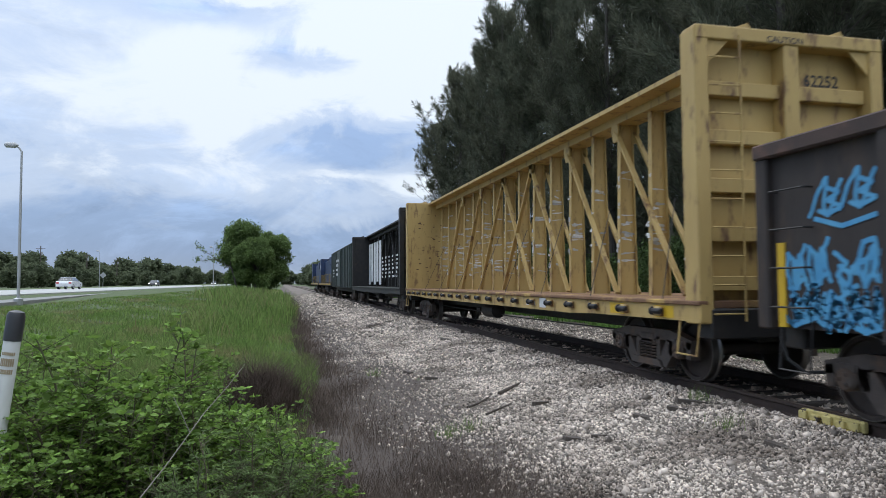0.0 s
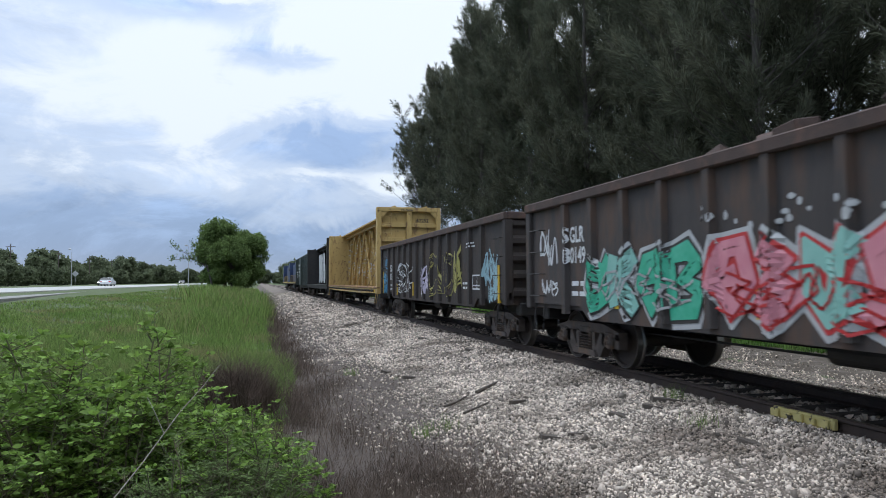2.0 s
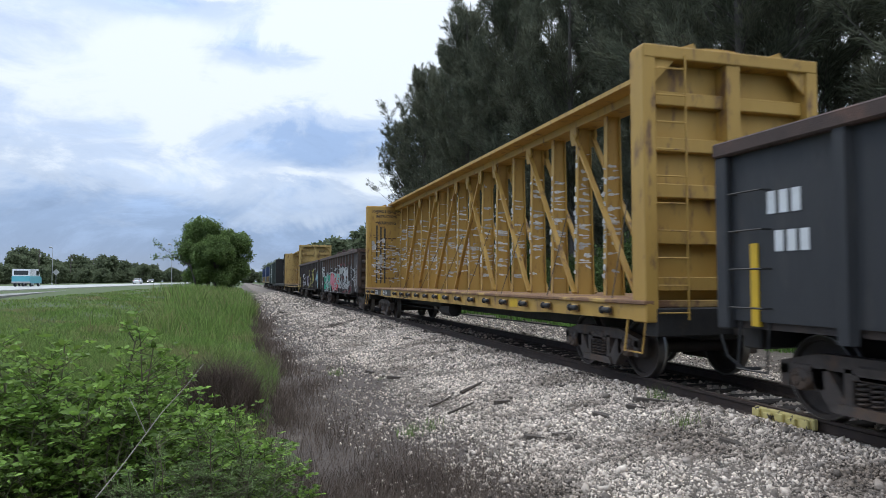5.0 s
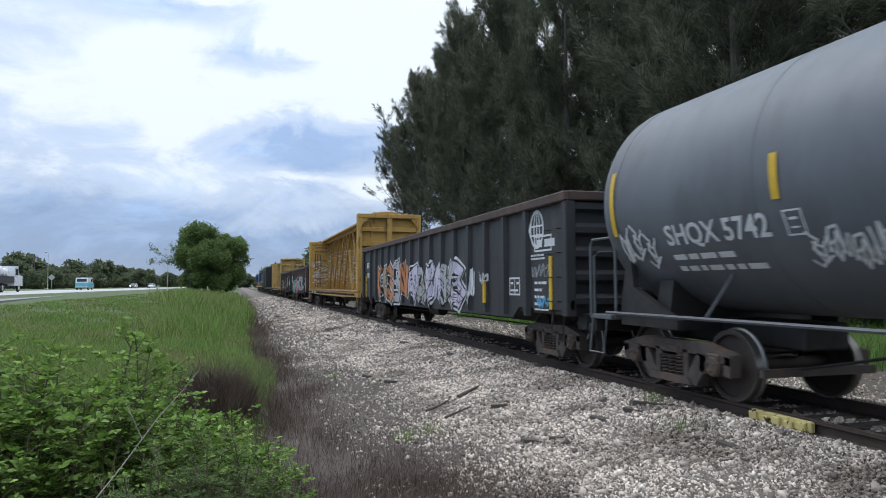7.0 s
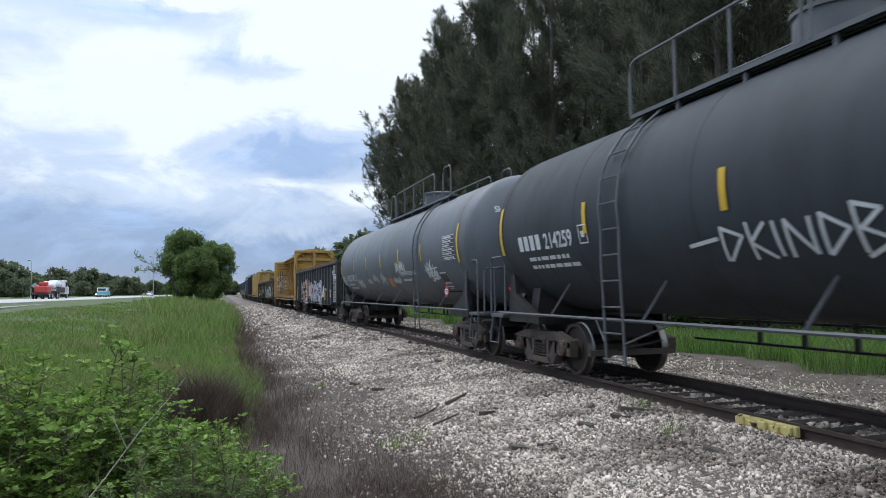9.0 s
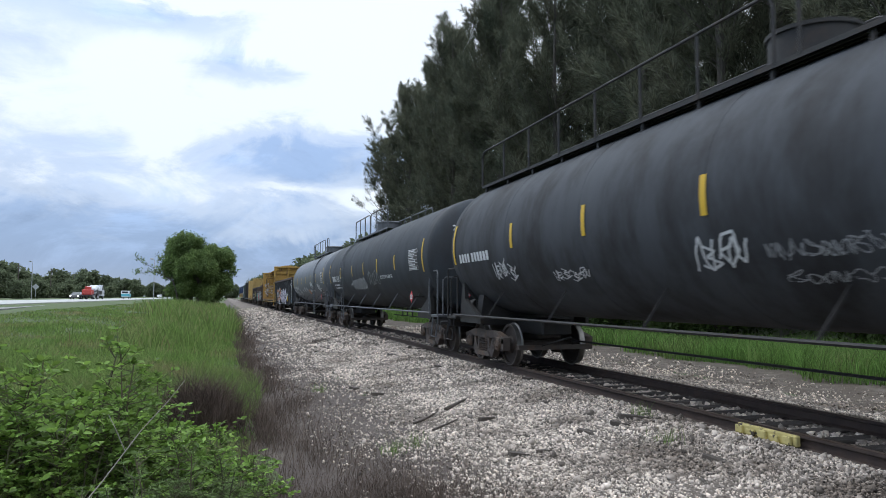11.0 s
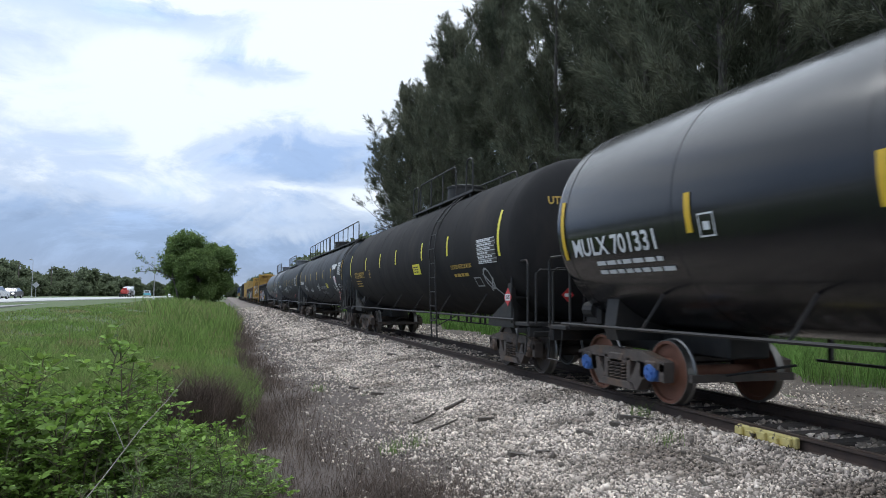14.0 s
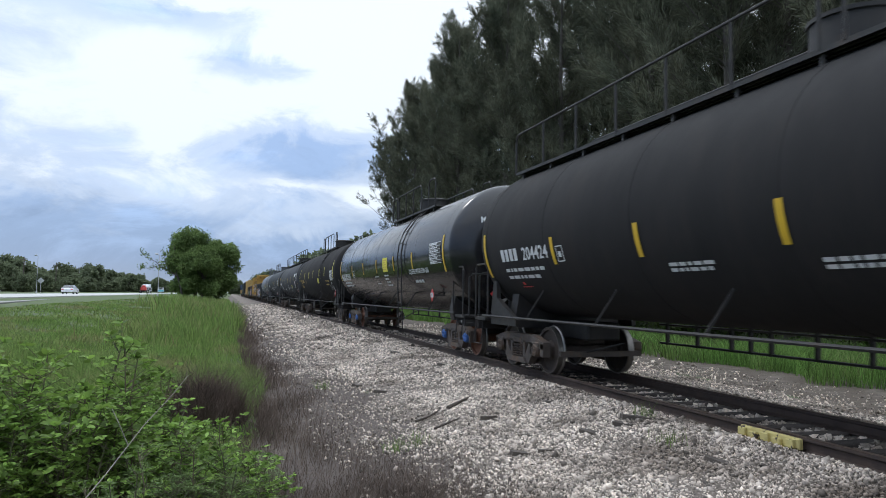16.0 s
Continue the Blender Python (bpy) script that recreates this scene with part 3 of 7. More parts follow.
def mark_mesh(polys, fit):
    """Flat pieces (polygons in along and height) laid on a surface, cut into strips so that they follow it."""
    sh = Shape()
    for poly in polys:
        sh.add([fit(*p) for p in poly], [tuple(range(len(poly)))])
    return sh


def bar(a0, a1, b0, b1, n=1):
    """A bar as strips one above the other."""
    return [[(a0, b0 + (b1 - b0) * i / n), (a1, b0 + (b1 - b0) * i / n), (a1, b0 + (b1 - b0) * (i + 1) / n), (a0, b0 + (b1 - b0) * (i + 1) / n)] for i in range(n)]


def lettering(text, height, a0, b0, wide=1.0, sign=-1):
    """Polygons of a line of text that starts at (a0, b0); sign -1: it runs towards the rear."""
    cu = bpy.data.curves.new("letters", "FONT")
    cu.body, cu.size, cu.resolution_u, cu.offset = text, height / 0.72, 3, height * 0.03
    ob = bpy.data.objects.new("letters", cu)
    me = bpy.data.meshes.new_from_object(ob)
    out = [[(a0 + sign * me.vertices[i].co.x * wide, b0 + me.vertices[i].co.y) for i in p.vertices] for p in me.polygons]
    bpy.data.objects.remove(ob)
    bpy.data.curves.remove(cu)
    bpy.data.meshes.remove(me)
    return out


def stroke(pts, w):
    """A painted stroke through the points."""
    out = []
    fine_pts = [pts[0]]
    for (a, b), (c, d) in zip(pts, pts[1:]):
        k = max(1, math.ceil(math.hypot(c - a, d - b) / 0.11))
        fine_pts += [(a + (c - a) * i / k, b + (d - b) * i / k) for i in range(1, k + 1)]
    for (a, b), (c, d) in zip(fine_pts, fine_pts[1:]):
        l = math.hypot(c - a, d - b) or 1e-6
        n, m = -(d - b) / l * w / 2, (c - a) / l * w / 2
        e, g = (c - a) / l * w * 0.25, (d - b) / l * w * 0.25
        out.append([(a - e + n, b - g + m), (a - e - n, b - g - m), (c + e - n, d + g - m), (c + e + n, d + g + m)])
    return out


def scrawl(rnd, a0, a1, b0, b1, count, w, loops=1.0):
    """Sprayed loops and jags that fill a field; no letters."""
    out = []
    for i in range(count):
        ca = a0 + (a1 - a0) * (i + 0.5) / count
        wa, hb = abs(a1 - a0) / count * 0.75, abs(b1 - b0) / 2
        cb, ph, kx, ky = (b0 + b1) / 2 + rnd.uniform(-0.15, 0.15) * hb, rnd.uniform(0, 6.3), rnd.choice((1, 1, 2)), rnd.choice((1, 2, 3))
        n = 26
        pts = []
        for j in range(n + 1):
            t = j / n * 2 * math.pi * loops * rnd.uniform(0.98, 1.02)
            pts.append((ca + wa * 0.6 * math.sin(kx * t + ph) + wa * 0.35 * (j / n - 0.5), cb + hb * 0.85 * math.sin(ky * t + ph * 1.7) * (0.7 + 0.3 * math.cos(3 * t))))
        out += stroke(pts, w)
    return out


def blob(rnd, a, b, ra, rb, n=14):
    return [[(a + ra * rnd.uniform(0.7, 1.15) * math.cos(2 * math.pi * k / n), b + rb * rnd.uniform(0.7, 1.15) * math.sin(2 * math.pi * k / n)) for k in range(n)]]


def lines_block(rnd, a0, b0, rows, length, size, gap=1.9):
    """Small print that cannot be read, as broken bars."""
    out = []
    for r in range(rows):
        a, end = a0, a0 - length * rnd.uniform(0.6, 1.0)
        while a > end:
            w = size * rnd.uniform(1.2, 4.0)
            out += bar(a, a - w, b0 - r * size * gap, b0 - r * size * gap + size)
            a -= w + size * 0.7
    return out


def frame_rect(a0, a1, b0, b1, t):
    s = 1 if a1 > a0 else -1
    return bar(a0, a1, b0, b0 + t) + bar(a0, a1, b1 - t, b1) + bar(a0, a0 + s * t, b0, b1) + bar(a1 - s * t, a1, b0, b1)


# ---- gondola ----
RIBS = {}


def gondola(label, y0, y1, paint, ribs, seed, top=2.95, low=0.95):
    L = (y1 - y0) / 2
    car = thing("gondola_car", label, "gondola car", "cars of the train")
    rnd = random.Random(seed)
    for s in (-1, 1):
        side = Shape().box(s * 1.44, s * 1.47, -L + 0.05, L - 0.05, low + 0.1, top - 0.1)
        part("side_wall", side, paint, car)
        part("top_chord", Shape().box(s * 1.40, s * 1.58, -L, L, top - 0.17, top, 0.02), RIM, car, "rusty top rim of the side")
        inner = 2.2
        low_edge = Shape().prism([(-L, low + 0.12), (-L + inner, low + 0.12), (-L + inner + 0.35, low - 0.12), (L - inner - 0.35, low - 0.12), (L - inner, low + 0.12), (L, low + 0.12), (L, low + 0.28), (-L, low + 0.28)], "x", s * 1.40, s * 1.472)
        part("side_sill", low_edge, paint, car)
    rib = Shape().prism([(-1.555, -0.065), (-1.555, 0.065), (-1.468, 0.10), (-1.468, -0.10)], "z", low - 0.05, top - 0.17).mesh("rib", paint)
    rib2 = Shape().prism([(1.555, -0.065), (1.555, 0.065), (1.468, 0.10), (1.468, -0.10)], "z", low - 0.05, top - 0.17).mesh("rib", paint)
    for i in range(ribs):
        y = -L + 1.75 + (2 * L - 3.5) * i / (ribs - 1)
        RIBS.setdefault(car.name, []).append(y)
        for data in (rib, rib2):
            part("rib", data, paint, car).location = (0, y, 0)
    for s in (-1, 1):
        end = Shape().box(-1.44, 1.44, s * (L - 0.16), s * (L - 0.12), low, top - 0.1)
        part("end_wall", end, paint, car)
        for k in range(5):
            z = low + 0.15 + k * (top - low - 0.35) / 4.4
            part("end_rib", Shape().prism([(s * (L - 0.12), z), (s * (L - 0.02), z + 0.06), (s * (L - 0.02), z + 0.16), (s * (L - 0.12), z + 0.24)], "x", -1.42, 1.42), paint, car)
        part("end_chord", Shape().box(-1.5, 1.5, s * (L - 0.18), s * (L + 0.02), top - 0.16, top + 0.005, 0.02), RIM, car)
        for q in (-1, 1):
            part("corner_post", Shape().box(q * 1.36, q * 1.55, s * (L - 0.2), s * L, low, top - 0.16, 0.02), paint, car)
            for k in range(4):
                z = low + 0.25 + k * 0.42
                g = [(q * 1.47, s * (L - 0.28), z), (q * 1.585, s * (L - 0.28), z), (q * 1.585, s * (L - 0.78), z), (q * 1.47, s * (L - 0.78), z)]
                part("grab_iron", Shape().tube(g, 0.011, 5), BLACKSTEEL, car)
            step = [(q * 1.45, s * (L - 0.28), low + 0.1), (q * 1.5, s * (L - 0.28), 0.52), (q * 1.5, s * (L - 0.72), 0.52), (q * 1.45, s * (L - 0.72), low + 0.1)]
            part("step", Shape().tube(step, 0.018, 5), BLACKSTEEL, car)
        part("end_sill", Shape().box(-1.2, 1.2, s * (L - 0.3), s * L, 0.72, low + 0.05, 0.02), BLACKSTEEL, car)
        coupler(car, s * (L - 0.05), s)
        truck(car, s * (L - 1.65))
    part("floor", Shape().box(-1.43, 1.43, -L + 0.15, L - 0.15, low + 0.02, low + 0.12), GOND, car)
    part("centre_sill", Shape().box(-0.32, 0.32, -L + 0.2, L - 0.2, 0.66, low + 0.02, 0.02), BLACKSTEEL, car)
    part("brake_cylinder", Shape().lathe([(-0.5, 0.02), (-0.48, 0.16), (0.3, 0.16), (0.34, 0.05)], "y", (-0.75, 0.6, 0.72), 14), BLACKSTEEL, car)
    part("brake_rod", Shape().tube([(-0.6, -L + 2, 0.62), (-0.6, L - 2, 0.62)], 0.018, 5), BLACKSTEEL, car)
    return car, L, rnd


# ---- centre-beam flat car ----
def centrebeam(label, y0, y1, paint, seed, posts=17, detail=True, plain=False, wall_top=4.88):
    L = (y1 - y0) / 2
    car = thing("centrebeam_car", label, "flat car", "cars of the train")
    rnd = random.Random(seed)
    top = 4.92
    part("deck", Shape().box(-1.45, 1.45, -L + 0.1, L - 0.1, 1.12, 1.22, 0.01), RUSTDECK if not plain else paint, car, "rusty steel deck")
    for s in (-1, 1):
        sill = Shape().prism([(-L, 1.18), (-L, 0.95), (-L + 3.2, 0.93), (-L + 4.2, 0.90), (L - 4.2, 0.90), (L - 3.2, 0.93), (L, 0.95), (L, 1.18)], "x", s * 1.42, s * 1.50)
        part("side_sill", sill, paint, car)
        part("sill_edge", Shape().box(s * 1.38, s * 1.54, -L, L, 1.165, 1.225, 0.012), RUSTDECK if not plain else paint, car, "rusty deck edge")
        if detail:
            n = 20
            winch = Shape().box(s * 1.5, s * 1.57, -0.10, 0.10, 0.99, 1.12, 0.015).mesh("winch", paint)
            roll = Shape().lathe([(-0.14, 0.03), (-0.12, 0.042), (0.06, 0.042), (0.07, 0.062), (0.10, 0.062)], "y", (s * 1.575, 0, 1.06), 10).mesh("strap_roll", BLACKSTEEL)
            for i in range(n):
                y = -L + 1.0 + (2 * L - 2.0) * i / (n - 1)
                if 5.5 < y < 8.9 and posts == 18:
                    continue
                w = part("winch", winch, paint, car, "yellow strap winch")
                w.location = (0, y, 0)
                part("strap_roll", roll, BLACKSTEEL, w, "dark rolled strap")
    # bulkheads
    for s in (-1, 1):
        yb = s * (L - 0.15)
        part("bulkhead", Shape().box(-1.46, 1.46, yb - s * 0.16, yb - s * 0.12, 1.2, wall_top - 0.04), paint, car, "upright end bulkhead")
        for q in (-1, 1):
            part("bulkhead_post", Shape().box(q * 1.30, q * 1.51, yb - s * 0.2, yb + s * 0.14, 0.92, wall_top, 0.015), paint, car)
            gus = [(q * 1.30, wall_top - 0.5), (q * 1.30, wall_top - 0.14), (q * 0.95, wall_top - 0.14)]
            part("gusset", Shape().prism(gus, "y", yb + s * 0.06, yb + s * 0.10), paint, car)
        part("bulkhead_beam", Shape().box(-1.5, 1.5, yb - s * 0.164, yb + s * 0.15, wall_top - 0.16, wall_top + 0.03, 0.015), paint, car)
        part("mid_post", Shape().box(-0.12, 0.12, yb - s * 0.12, yb + s * 0.13, 1.2, wall_top - 0.16, 0.01), paint, car)
        for k in range(5):
            z = 1.35 + k * 0.66
            part("cross_rib", Shape().box(-1.3, 1.3, yb - s * 0.12, yb + s * 0.03, z, z + 0.2, 0.012), paint, car)
        for q in (-0.75, 0.75):
            part("hook", Shape().prism([(q - 0.16, wall_top + 0.02), (q + 0.16, wall_top + 0.02), (q + 0.1, wall_top + 0.12)], "y", yb - 0.1, yb + 0.1), paint, car)
        lad = Shape()
        lad.tube([(-0.86, yb + s * 0.19, 0.95), (-0.86, yb + s * 0.19, wall_top - 0.1)], 0.016, 5)
        for k in range(10):
            z = 1.05 + k * 0.38
            lad.tube([(-1.32, yb + s * 0.17, z), (-0.84, yb + s * 0.19, z)], 0.012, 5)
        part("ladder", lad, paint, car, "welded end ladder")
        coupler(car, s * (L - 0.02), s)
        part("end_sill", Shape().box(-1.35, 1.35, s * (L - 0.35), s * L, 0.72, 1.12, 0.02), BLACKSTEEL, car)
        part("step", Shape().tube([(-1.46, s * (L - 0.1), 0.95), (-1.52, s * (L - 0.1), 0.5), (-1.52, s * (L - 0.55), 0.5), (-1.46, s * (L - 0.55), 0.95)], 0.018, 5), paint, car)
        truck(car, s * (L - 2.1), not plain)
    # top chord
    chord = Shape().prism([(-0.56, top - 0.10), (-0.56, top - 0.02), (-0.15, top + 0.03), (0.15, top + 0.03), (0.56, top - 0.02), (0.56, top - 0.10), (0.24, top - 0.12), (0.24, top - 0.27), (-0.24, top - 0.27), (-0.24, top - 0.12)], "y", -L + 0.3, L - 0.3)
    part("top_chord", chord, paint, car, "long top beam")
    # posts: a tapered web with flanges at both edges
    pw = Shape()
    zb, zt = 1.2, top - 0.25
    ring = []
    for wide, z in ((0.195, zb), (0.14, zt)):
        ring.append([(x, y, z) for x, y in ((-wide, -0.065), (-wide + 0.016, -0.065), (-wide + 0.016, -0.008), (wide - 0.016, -0.008), (wide - 0.016, -0.065), (wide, -0.065), (wide, 0.065), (wide - 0.016, 0.065), (wide - 0.016, 0.008), (-wide + 0.016, 0.008), (-wide + 0.016, 0.065), (-wide, 0.065))])
    pw.add(ring[0] + ring[1], [tuple(range(12)), tuple(range(12, 24))] + [(k, (k + 1) % 12, 12 + (k + 1) % 12, 12 + k) for k in range(12)])
    post = pw.mesh("post", paint)
    gap = (2 * L - 2.2) / (posts - 1)
    ys = [-L + 1.1 + gap * i for i in range(posts)]
    for i, y in enumerate(ys):
        part("post", post, paint, car, "tapered steel post").location = (0, y, 0)
        if detail:
            rags = Shape()
            for k in range(rnd.randint(34, 56) if posts == 18 else rnd.randint(16, 26)):
                z = rnd.triangular(1.5, 4.3, 2.3)
                xx = 0.205 - 0.06 * (z - zb) / (zt - zb) + 0.005
                if rnd.random() < 0.5:
                    w, h = rnd.uniform(0.03, 0.12), rnd.uniform(0.012, 0.10)
                    u = rnd.uniform(-0.075, 0.06 - w * 0.5)
                    pts = [(-xx - rnd.uniform(0, 0.012), y + u + q * w + rnd.uniform(-0.012, 0.012), z + e * h + rnd.uniform(-0.015, 0.015)) for q, e in ((0, 0), (0.5, -0.1), (1, 0.05), (1, 0.9), (0.6, 1.1), (0, 1))]
                else:
                    w, h = rnd.uniform(0.10, 0.34), rnd.uniform(0.012, 0.055)
                    u = rnd.uniform(0, max(0.01, 2 * xx - 0.04 - w))
                    tilt = rnd.uniform(-0.05, 0.05)
                    pts = [(-xx + 0.02 + u + q * w, y - 0.0105 - rnd.uniform(0, 0.004), z + e * h + tilt * q + rnd.uniform(-0.008, 0.008)) for q, e in ((0, 0), (0.35, -0.3), (0.7, 0.1), (1, 0), (0.95, 1), (0.6, 0.8), (0.3, 1.3), (0.02, 1))]
                rags.add(pts, [tuple(range(len(pts)))])
            part("torn_wrap", rags, TORN, car, "torn white plastic wrap stuck to the post", kind="stuff")
    # long braces climb over two bays towards the middle
    k = posts - 2
    spans = []
    while k > posts // 2:
        spans += [(ys[k], ys[k - 2]), (ys[posts - 1 - k], ys[posts + 1 - k])]
        k -= 2
    for lo, hi in spans:
        for q in (-1, 1):
            part("brace", Shape().beam((q * 0.235, lo, 1.25), (q * 0.205, hi, top - 0.40), 0.10, 0.05), paint, car, "diagonal brace")
            part("brace_plate", Shape().prism([(hi - 0.06, top - 0.62), (hi + 0.06, top - 0.62), (hi + 0.15, top - 0.40), (hi + 0.12, top - 0.26), (hi - 0.12, top - 0.26), (hi - 0.15, top - 0.40)], "x", q * 0.20, q * 0.238), paint, car)
    if detail:
        for i in range(0, posts - 2, 2):
            part("strap_cable", Shape().tube([(-1.4, ys[i], 1.22), (-0.28, ys[i + 1] + 0.2, 2.9)], 0.008, 4), BLACKSTEEL, car)
    part("centre_sill", Shape().box(-0.35, 0.35, -L + 0.4, L - 0.4, 0.62, 1.1, 0.03), BLACKSTEEL, car)
    part("air_tank", Shape().lathe([(-0.55, 0.03), (-0.5, 0.2), (0.5, 0.2), (0.55, 0.03)], "y", (-0.8, 0.5, 0.66), 14), BLACKSTEEL, car)
    part("brake_rod", Shape().tube([(-0.7, -L + 3, 0.6), (-0.7, -1, 0.55), (-0.7, L - 3, 0.6)], 0.016, 5), BLACKSTEEL, car)
    return car, L, rnd


# ---- tank car ----
def tank_car(label, y0, y1, paint, seed, steel=BLACKSTEEL, blue=False, far_rail=True, spots=(0.62, 0.31, 0, -0.31, -0.62), r=1.58, zc=2.68, walk_from=-5.5, walk_to=1.0, ladder=None, sb=-0.1, stripe_mat=None):
    """y0, y1: where the first and last stripes stand."""
    L = (y1 - y0) / 2
    car = thing("tank_car", label, "tank car", "cars of the train")
    rnd = random.Random(seed)
    prof = [(-L - 0.12 - 0.78 * math.sin(math.radians(a)), r * math.cos(math.radians(a))) for a in (88, 78, 66, 54, 42, 30, 18, 8)] + [(-L - 0.12, r)]
    shell = Shape()
    rear = [(-L - 0.45 - 0.55 * math.sin(math.radians(a)), r * math.cos(math.radians(a))) for a in (88, 78, 66, 54, 42, 30, 18, 8)] + [(-L - 0.45, r)]
    full = rear + [(-u, q) for u, q in reversed(prof)]
    shell.lathe(full, "y", (0, 0, zc), 56)
    part("tank_shell", shell, paint, car, "riveted and welded cylindrical tank", smooth=True)
    n = 7
    for i in range(n):
        y = -L + 0.1 + (2 * L - 0.2) * i / (n - 1)
        part("weld_seam", Shape().lathe([(y - 0.02, r - 0.01), (y - 0.014, r + 0.004), (y + 0.014, r + 0.004), (y + 0.02, r - 0.01)], "y", (0, 0, zc), 56, closed=True), paint, car, smooth=True)
    fit = tank_side(r, zc)
    sm = stripe_mat or YELLOWMARK
    for k in (1, *spots, -1):
        y, end = k * L, abs(k) == 1
        b0, b1 = (sb - 0.42, sb + 0.52) if end else (sb - 0.24, sb + 0.24)
        part("reflective_stripe", mark_mesh(bar(y - 0.055, y + 0.055, b0, b1, 8), fit), sm, car, "yellow reflective stripe")
    # cradle, stub sills, platforms
    for s in (-1, 1):
        yt = s * (L - 0.65)
        cradle = Shape().prism([(-1.15, 0.86), (1.15, 0.86), (1.2, 1.05), (1.12, 1.55), (0.9, 1.42), (0.0, 1.12), (-0.9, 1.42), (-1.12, 1.55), (-1.2, 1.05)], "y", yt - 0.16, yt + 0.16)
        part("cradle", cradle, BLACKSTEEL, car, "tank saddle over the truck")
        part("stub_sill", Shape().box(-0.35, 0.35, yt - s * 1.6, s * (L + 0.95), 0.68, 1.02, 0.03), BLACKSTEEL, car)
        part("end_platform", Shape().box(-1.42, 1.42, s * (L + 0.35), s * (L + 1.0), 0.96, 1.03, 0.01), steel, car)
        for q in (-1, 1):
            rail = [(q * 1.42, s * (L + 0.95), 1.0), (q * 1.42, s * (L + 0.95), 2.12), (q * 1.42, s * (L + 0.88), 2.2), (q * 1.42, s * (L + 0.28), 2.2), (q * 1.42, s * (L + 0.2), 2.12), (q * 1.42, s * (L + 0.2), 1.0)]
            part("end_handrail", Shape().tube(rail, 0.022, 6), steel, car)
            st = [(q * 1.4, s * (L + 0.93), 1.0), (q * 1.46, s * (L + 0.93), 0.45), (q * 1.46, s * (L + 0.5), 0.45), (q * 1.4, s * (L + 0.5), 1.0)]
            part("step", Shape().tube(st, 0.02, 5), steel, car)
        cross = [(-1.3, s * (L + 1.05), 1.0), (-1.3, s * (L + 1.05), 1.95), (-1.22, s * (L + 1.05), 2.02), (1.22, s * (L + 1.05), 2.02), (1.3, s * (L + 1.05), 1.95), (1.3, s * (L + 1.05), 1.0)]
        part("cross_handrail", Shape().tube(cross, 0.022, 6), steel, car)
        for a in (-0.3, 0.3):
            part("rail_stay", Shape().tube([(a, s * (L + 1.05), 1.0), (a, s * (L + 1.05), 2.02)], 0.016, 5), steel, car)
        coupler(car, s * (L + 0.92), s)
        part("end_sill_beam", Shape().box(-1.40, 1.40, s * (L + 0.86), s * (L + 0.98), 0.76, 0.95, 0.015), BLACKSTEEL, car)
        part("cut_lever", Shape().tube([(-1.42, s * (L + 1.08), 0.62), (-1.36, s * (L + 1.09), 0.86), (-0.5, s * (L + 1.10), 0.86), (-0.2, s * (L + 1.22), 0.98)], 0.014, 5), steel, car, "bent uncoupling lever")
        part("brake_beam", Shape().beam((-0.85, yt - s * 1.45, 0.42), (0.85, yt - s * 1.45, 0.42), 0.08, 0.10), CASTING, car)
        part("brake_rod", Shape().tube([(-0.3, yt - s * 1.45, 0.45), (-0.2, yt - s * 2.6, 0.7)], 0.018, 5), BLACKSTEEL, car)
        t = truck(car, yt)
        if blue:
            for w in t.children:
                if w.name.startswith("wheelset"):
                    w.data = WM_BLUE
        # short strut from cradle to side rail
        for q in () if blue else (-1, 1):
            gusset = [(yt + s * 0.80, 0.9), (yt + s * 0.80, 1.2), (yt + s * 0.66, 1.82), (yt + s * 0.52, 1.82), (yt + s * 0.46, 1.45), (yt - s * 0.55, 1.02), (yt - s * 0.55, 0.9)]
            part("cradle_plate", Shape().prism(gusset, "x", q * 1.27, q * 1.36), BLACKSTEEL, car, "welded saddle gusset")
    pl = Shape().prism([(-0.75, 1.55), (-0.62, 1.68), (-0.49, 1.55), (-0.62, 1.42)], "y", -L - 1.02, -L - 1.01)
    plate = part("end_placard", pl, REDMARK, car, "red diamond hazard placard")
    part("placard_text", Shape().box(-0.69, -0.55, -L - 1.025, -L - 1.021, 1.52, 1.58), WHITEMARK, plate)
    part("brake_wheel", Shape().lathe([(-0.02, 0.26), (0.02, 0.28), (0.02, 0.24), (-0.02, 0.23)], "y", (0.3, -L - 0.94, 1.75), 18, closed=True).beam((0.05, -L - 0.94, 1.75), (0.55, -L - 0.94, 1.75), 0.03, 0.02).beam((0.3, -L - 0.94, 1.03), (0.3, -L - 0.94, 2.0), 0.05, 0.03), steel, car, "hand brake wheel")
    part("brake_valve", Shape().box(-0.95, -0.35, L + 0.1, L + 0.55, 1.03, 1.45, 0.05).lathe([(0, 0.14), (0.3, 0.14)], "y", (-0.9, L + 0.2, 1.3), 12), BLACKSTEEL, car, "dark brake valve")
    for q in (-1, 1):
        part("side_rail", Shape().tube([(q * 1.46, -L - 0.4, 1.07), (q * 1.46, L + 0.4, 1.07)], 0.026, 6), steel, car, "long side handrail pipe")
    for k in range(6):
        y = -L + 1.9 + (2 * L - 3.8) * k / 5
        part("rail_strut", Shape().beam((-1.46, y, 1.08), (-1.16, y - 0.14, 1.62), 0.028, 0.034), steel, car, "slanted rail strut")
    if far_rail:
        for z in (0.62, 0.98):
            part("brake_pipe", Shape().tube([(1.4, -L + 2.0, z), (1.4, L - 2.0, z)], 0.024, 5), BLACKSTEEL, car)
        y = -L + 2.2
        while y < L - 2.2:
            part("pipe_hanger", Shape().box(1.37, 1.43, y - 0.03, y + 0.03, 0.6, 1.1), BLACKSTEEL, car)
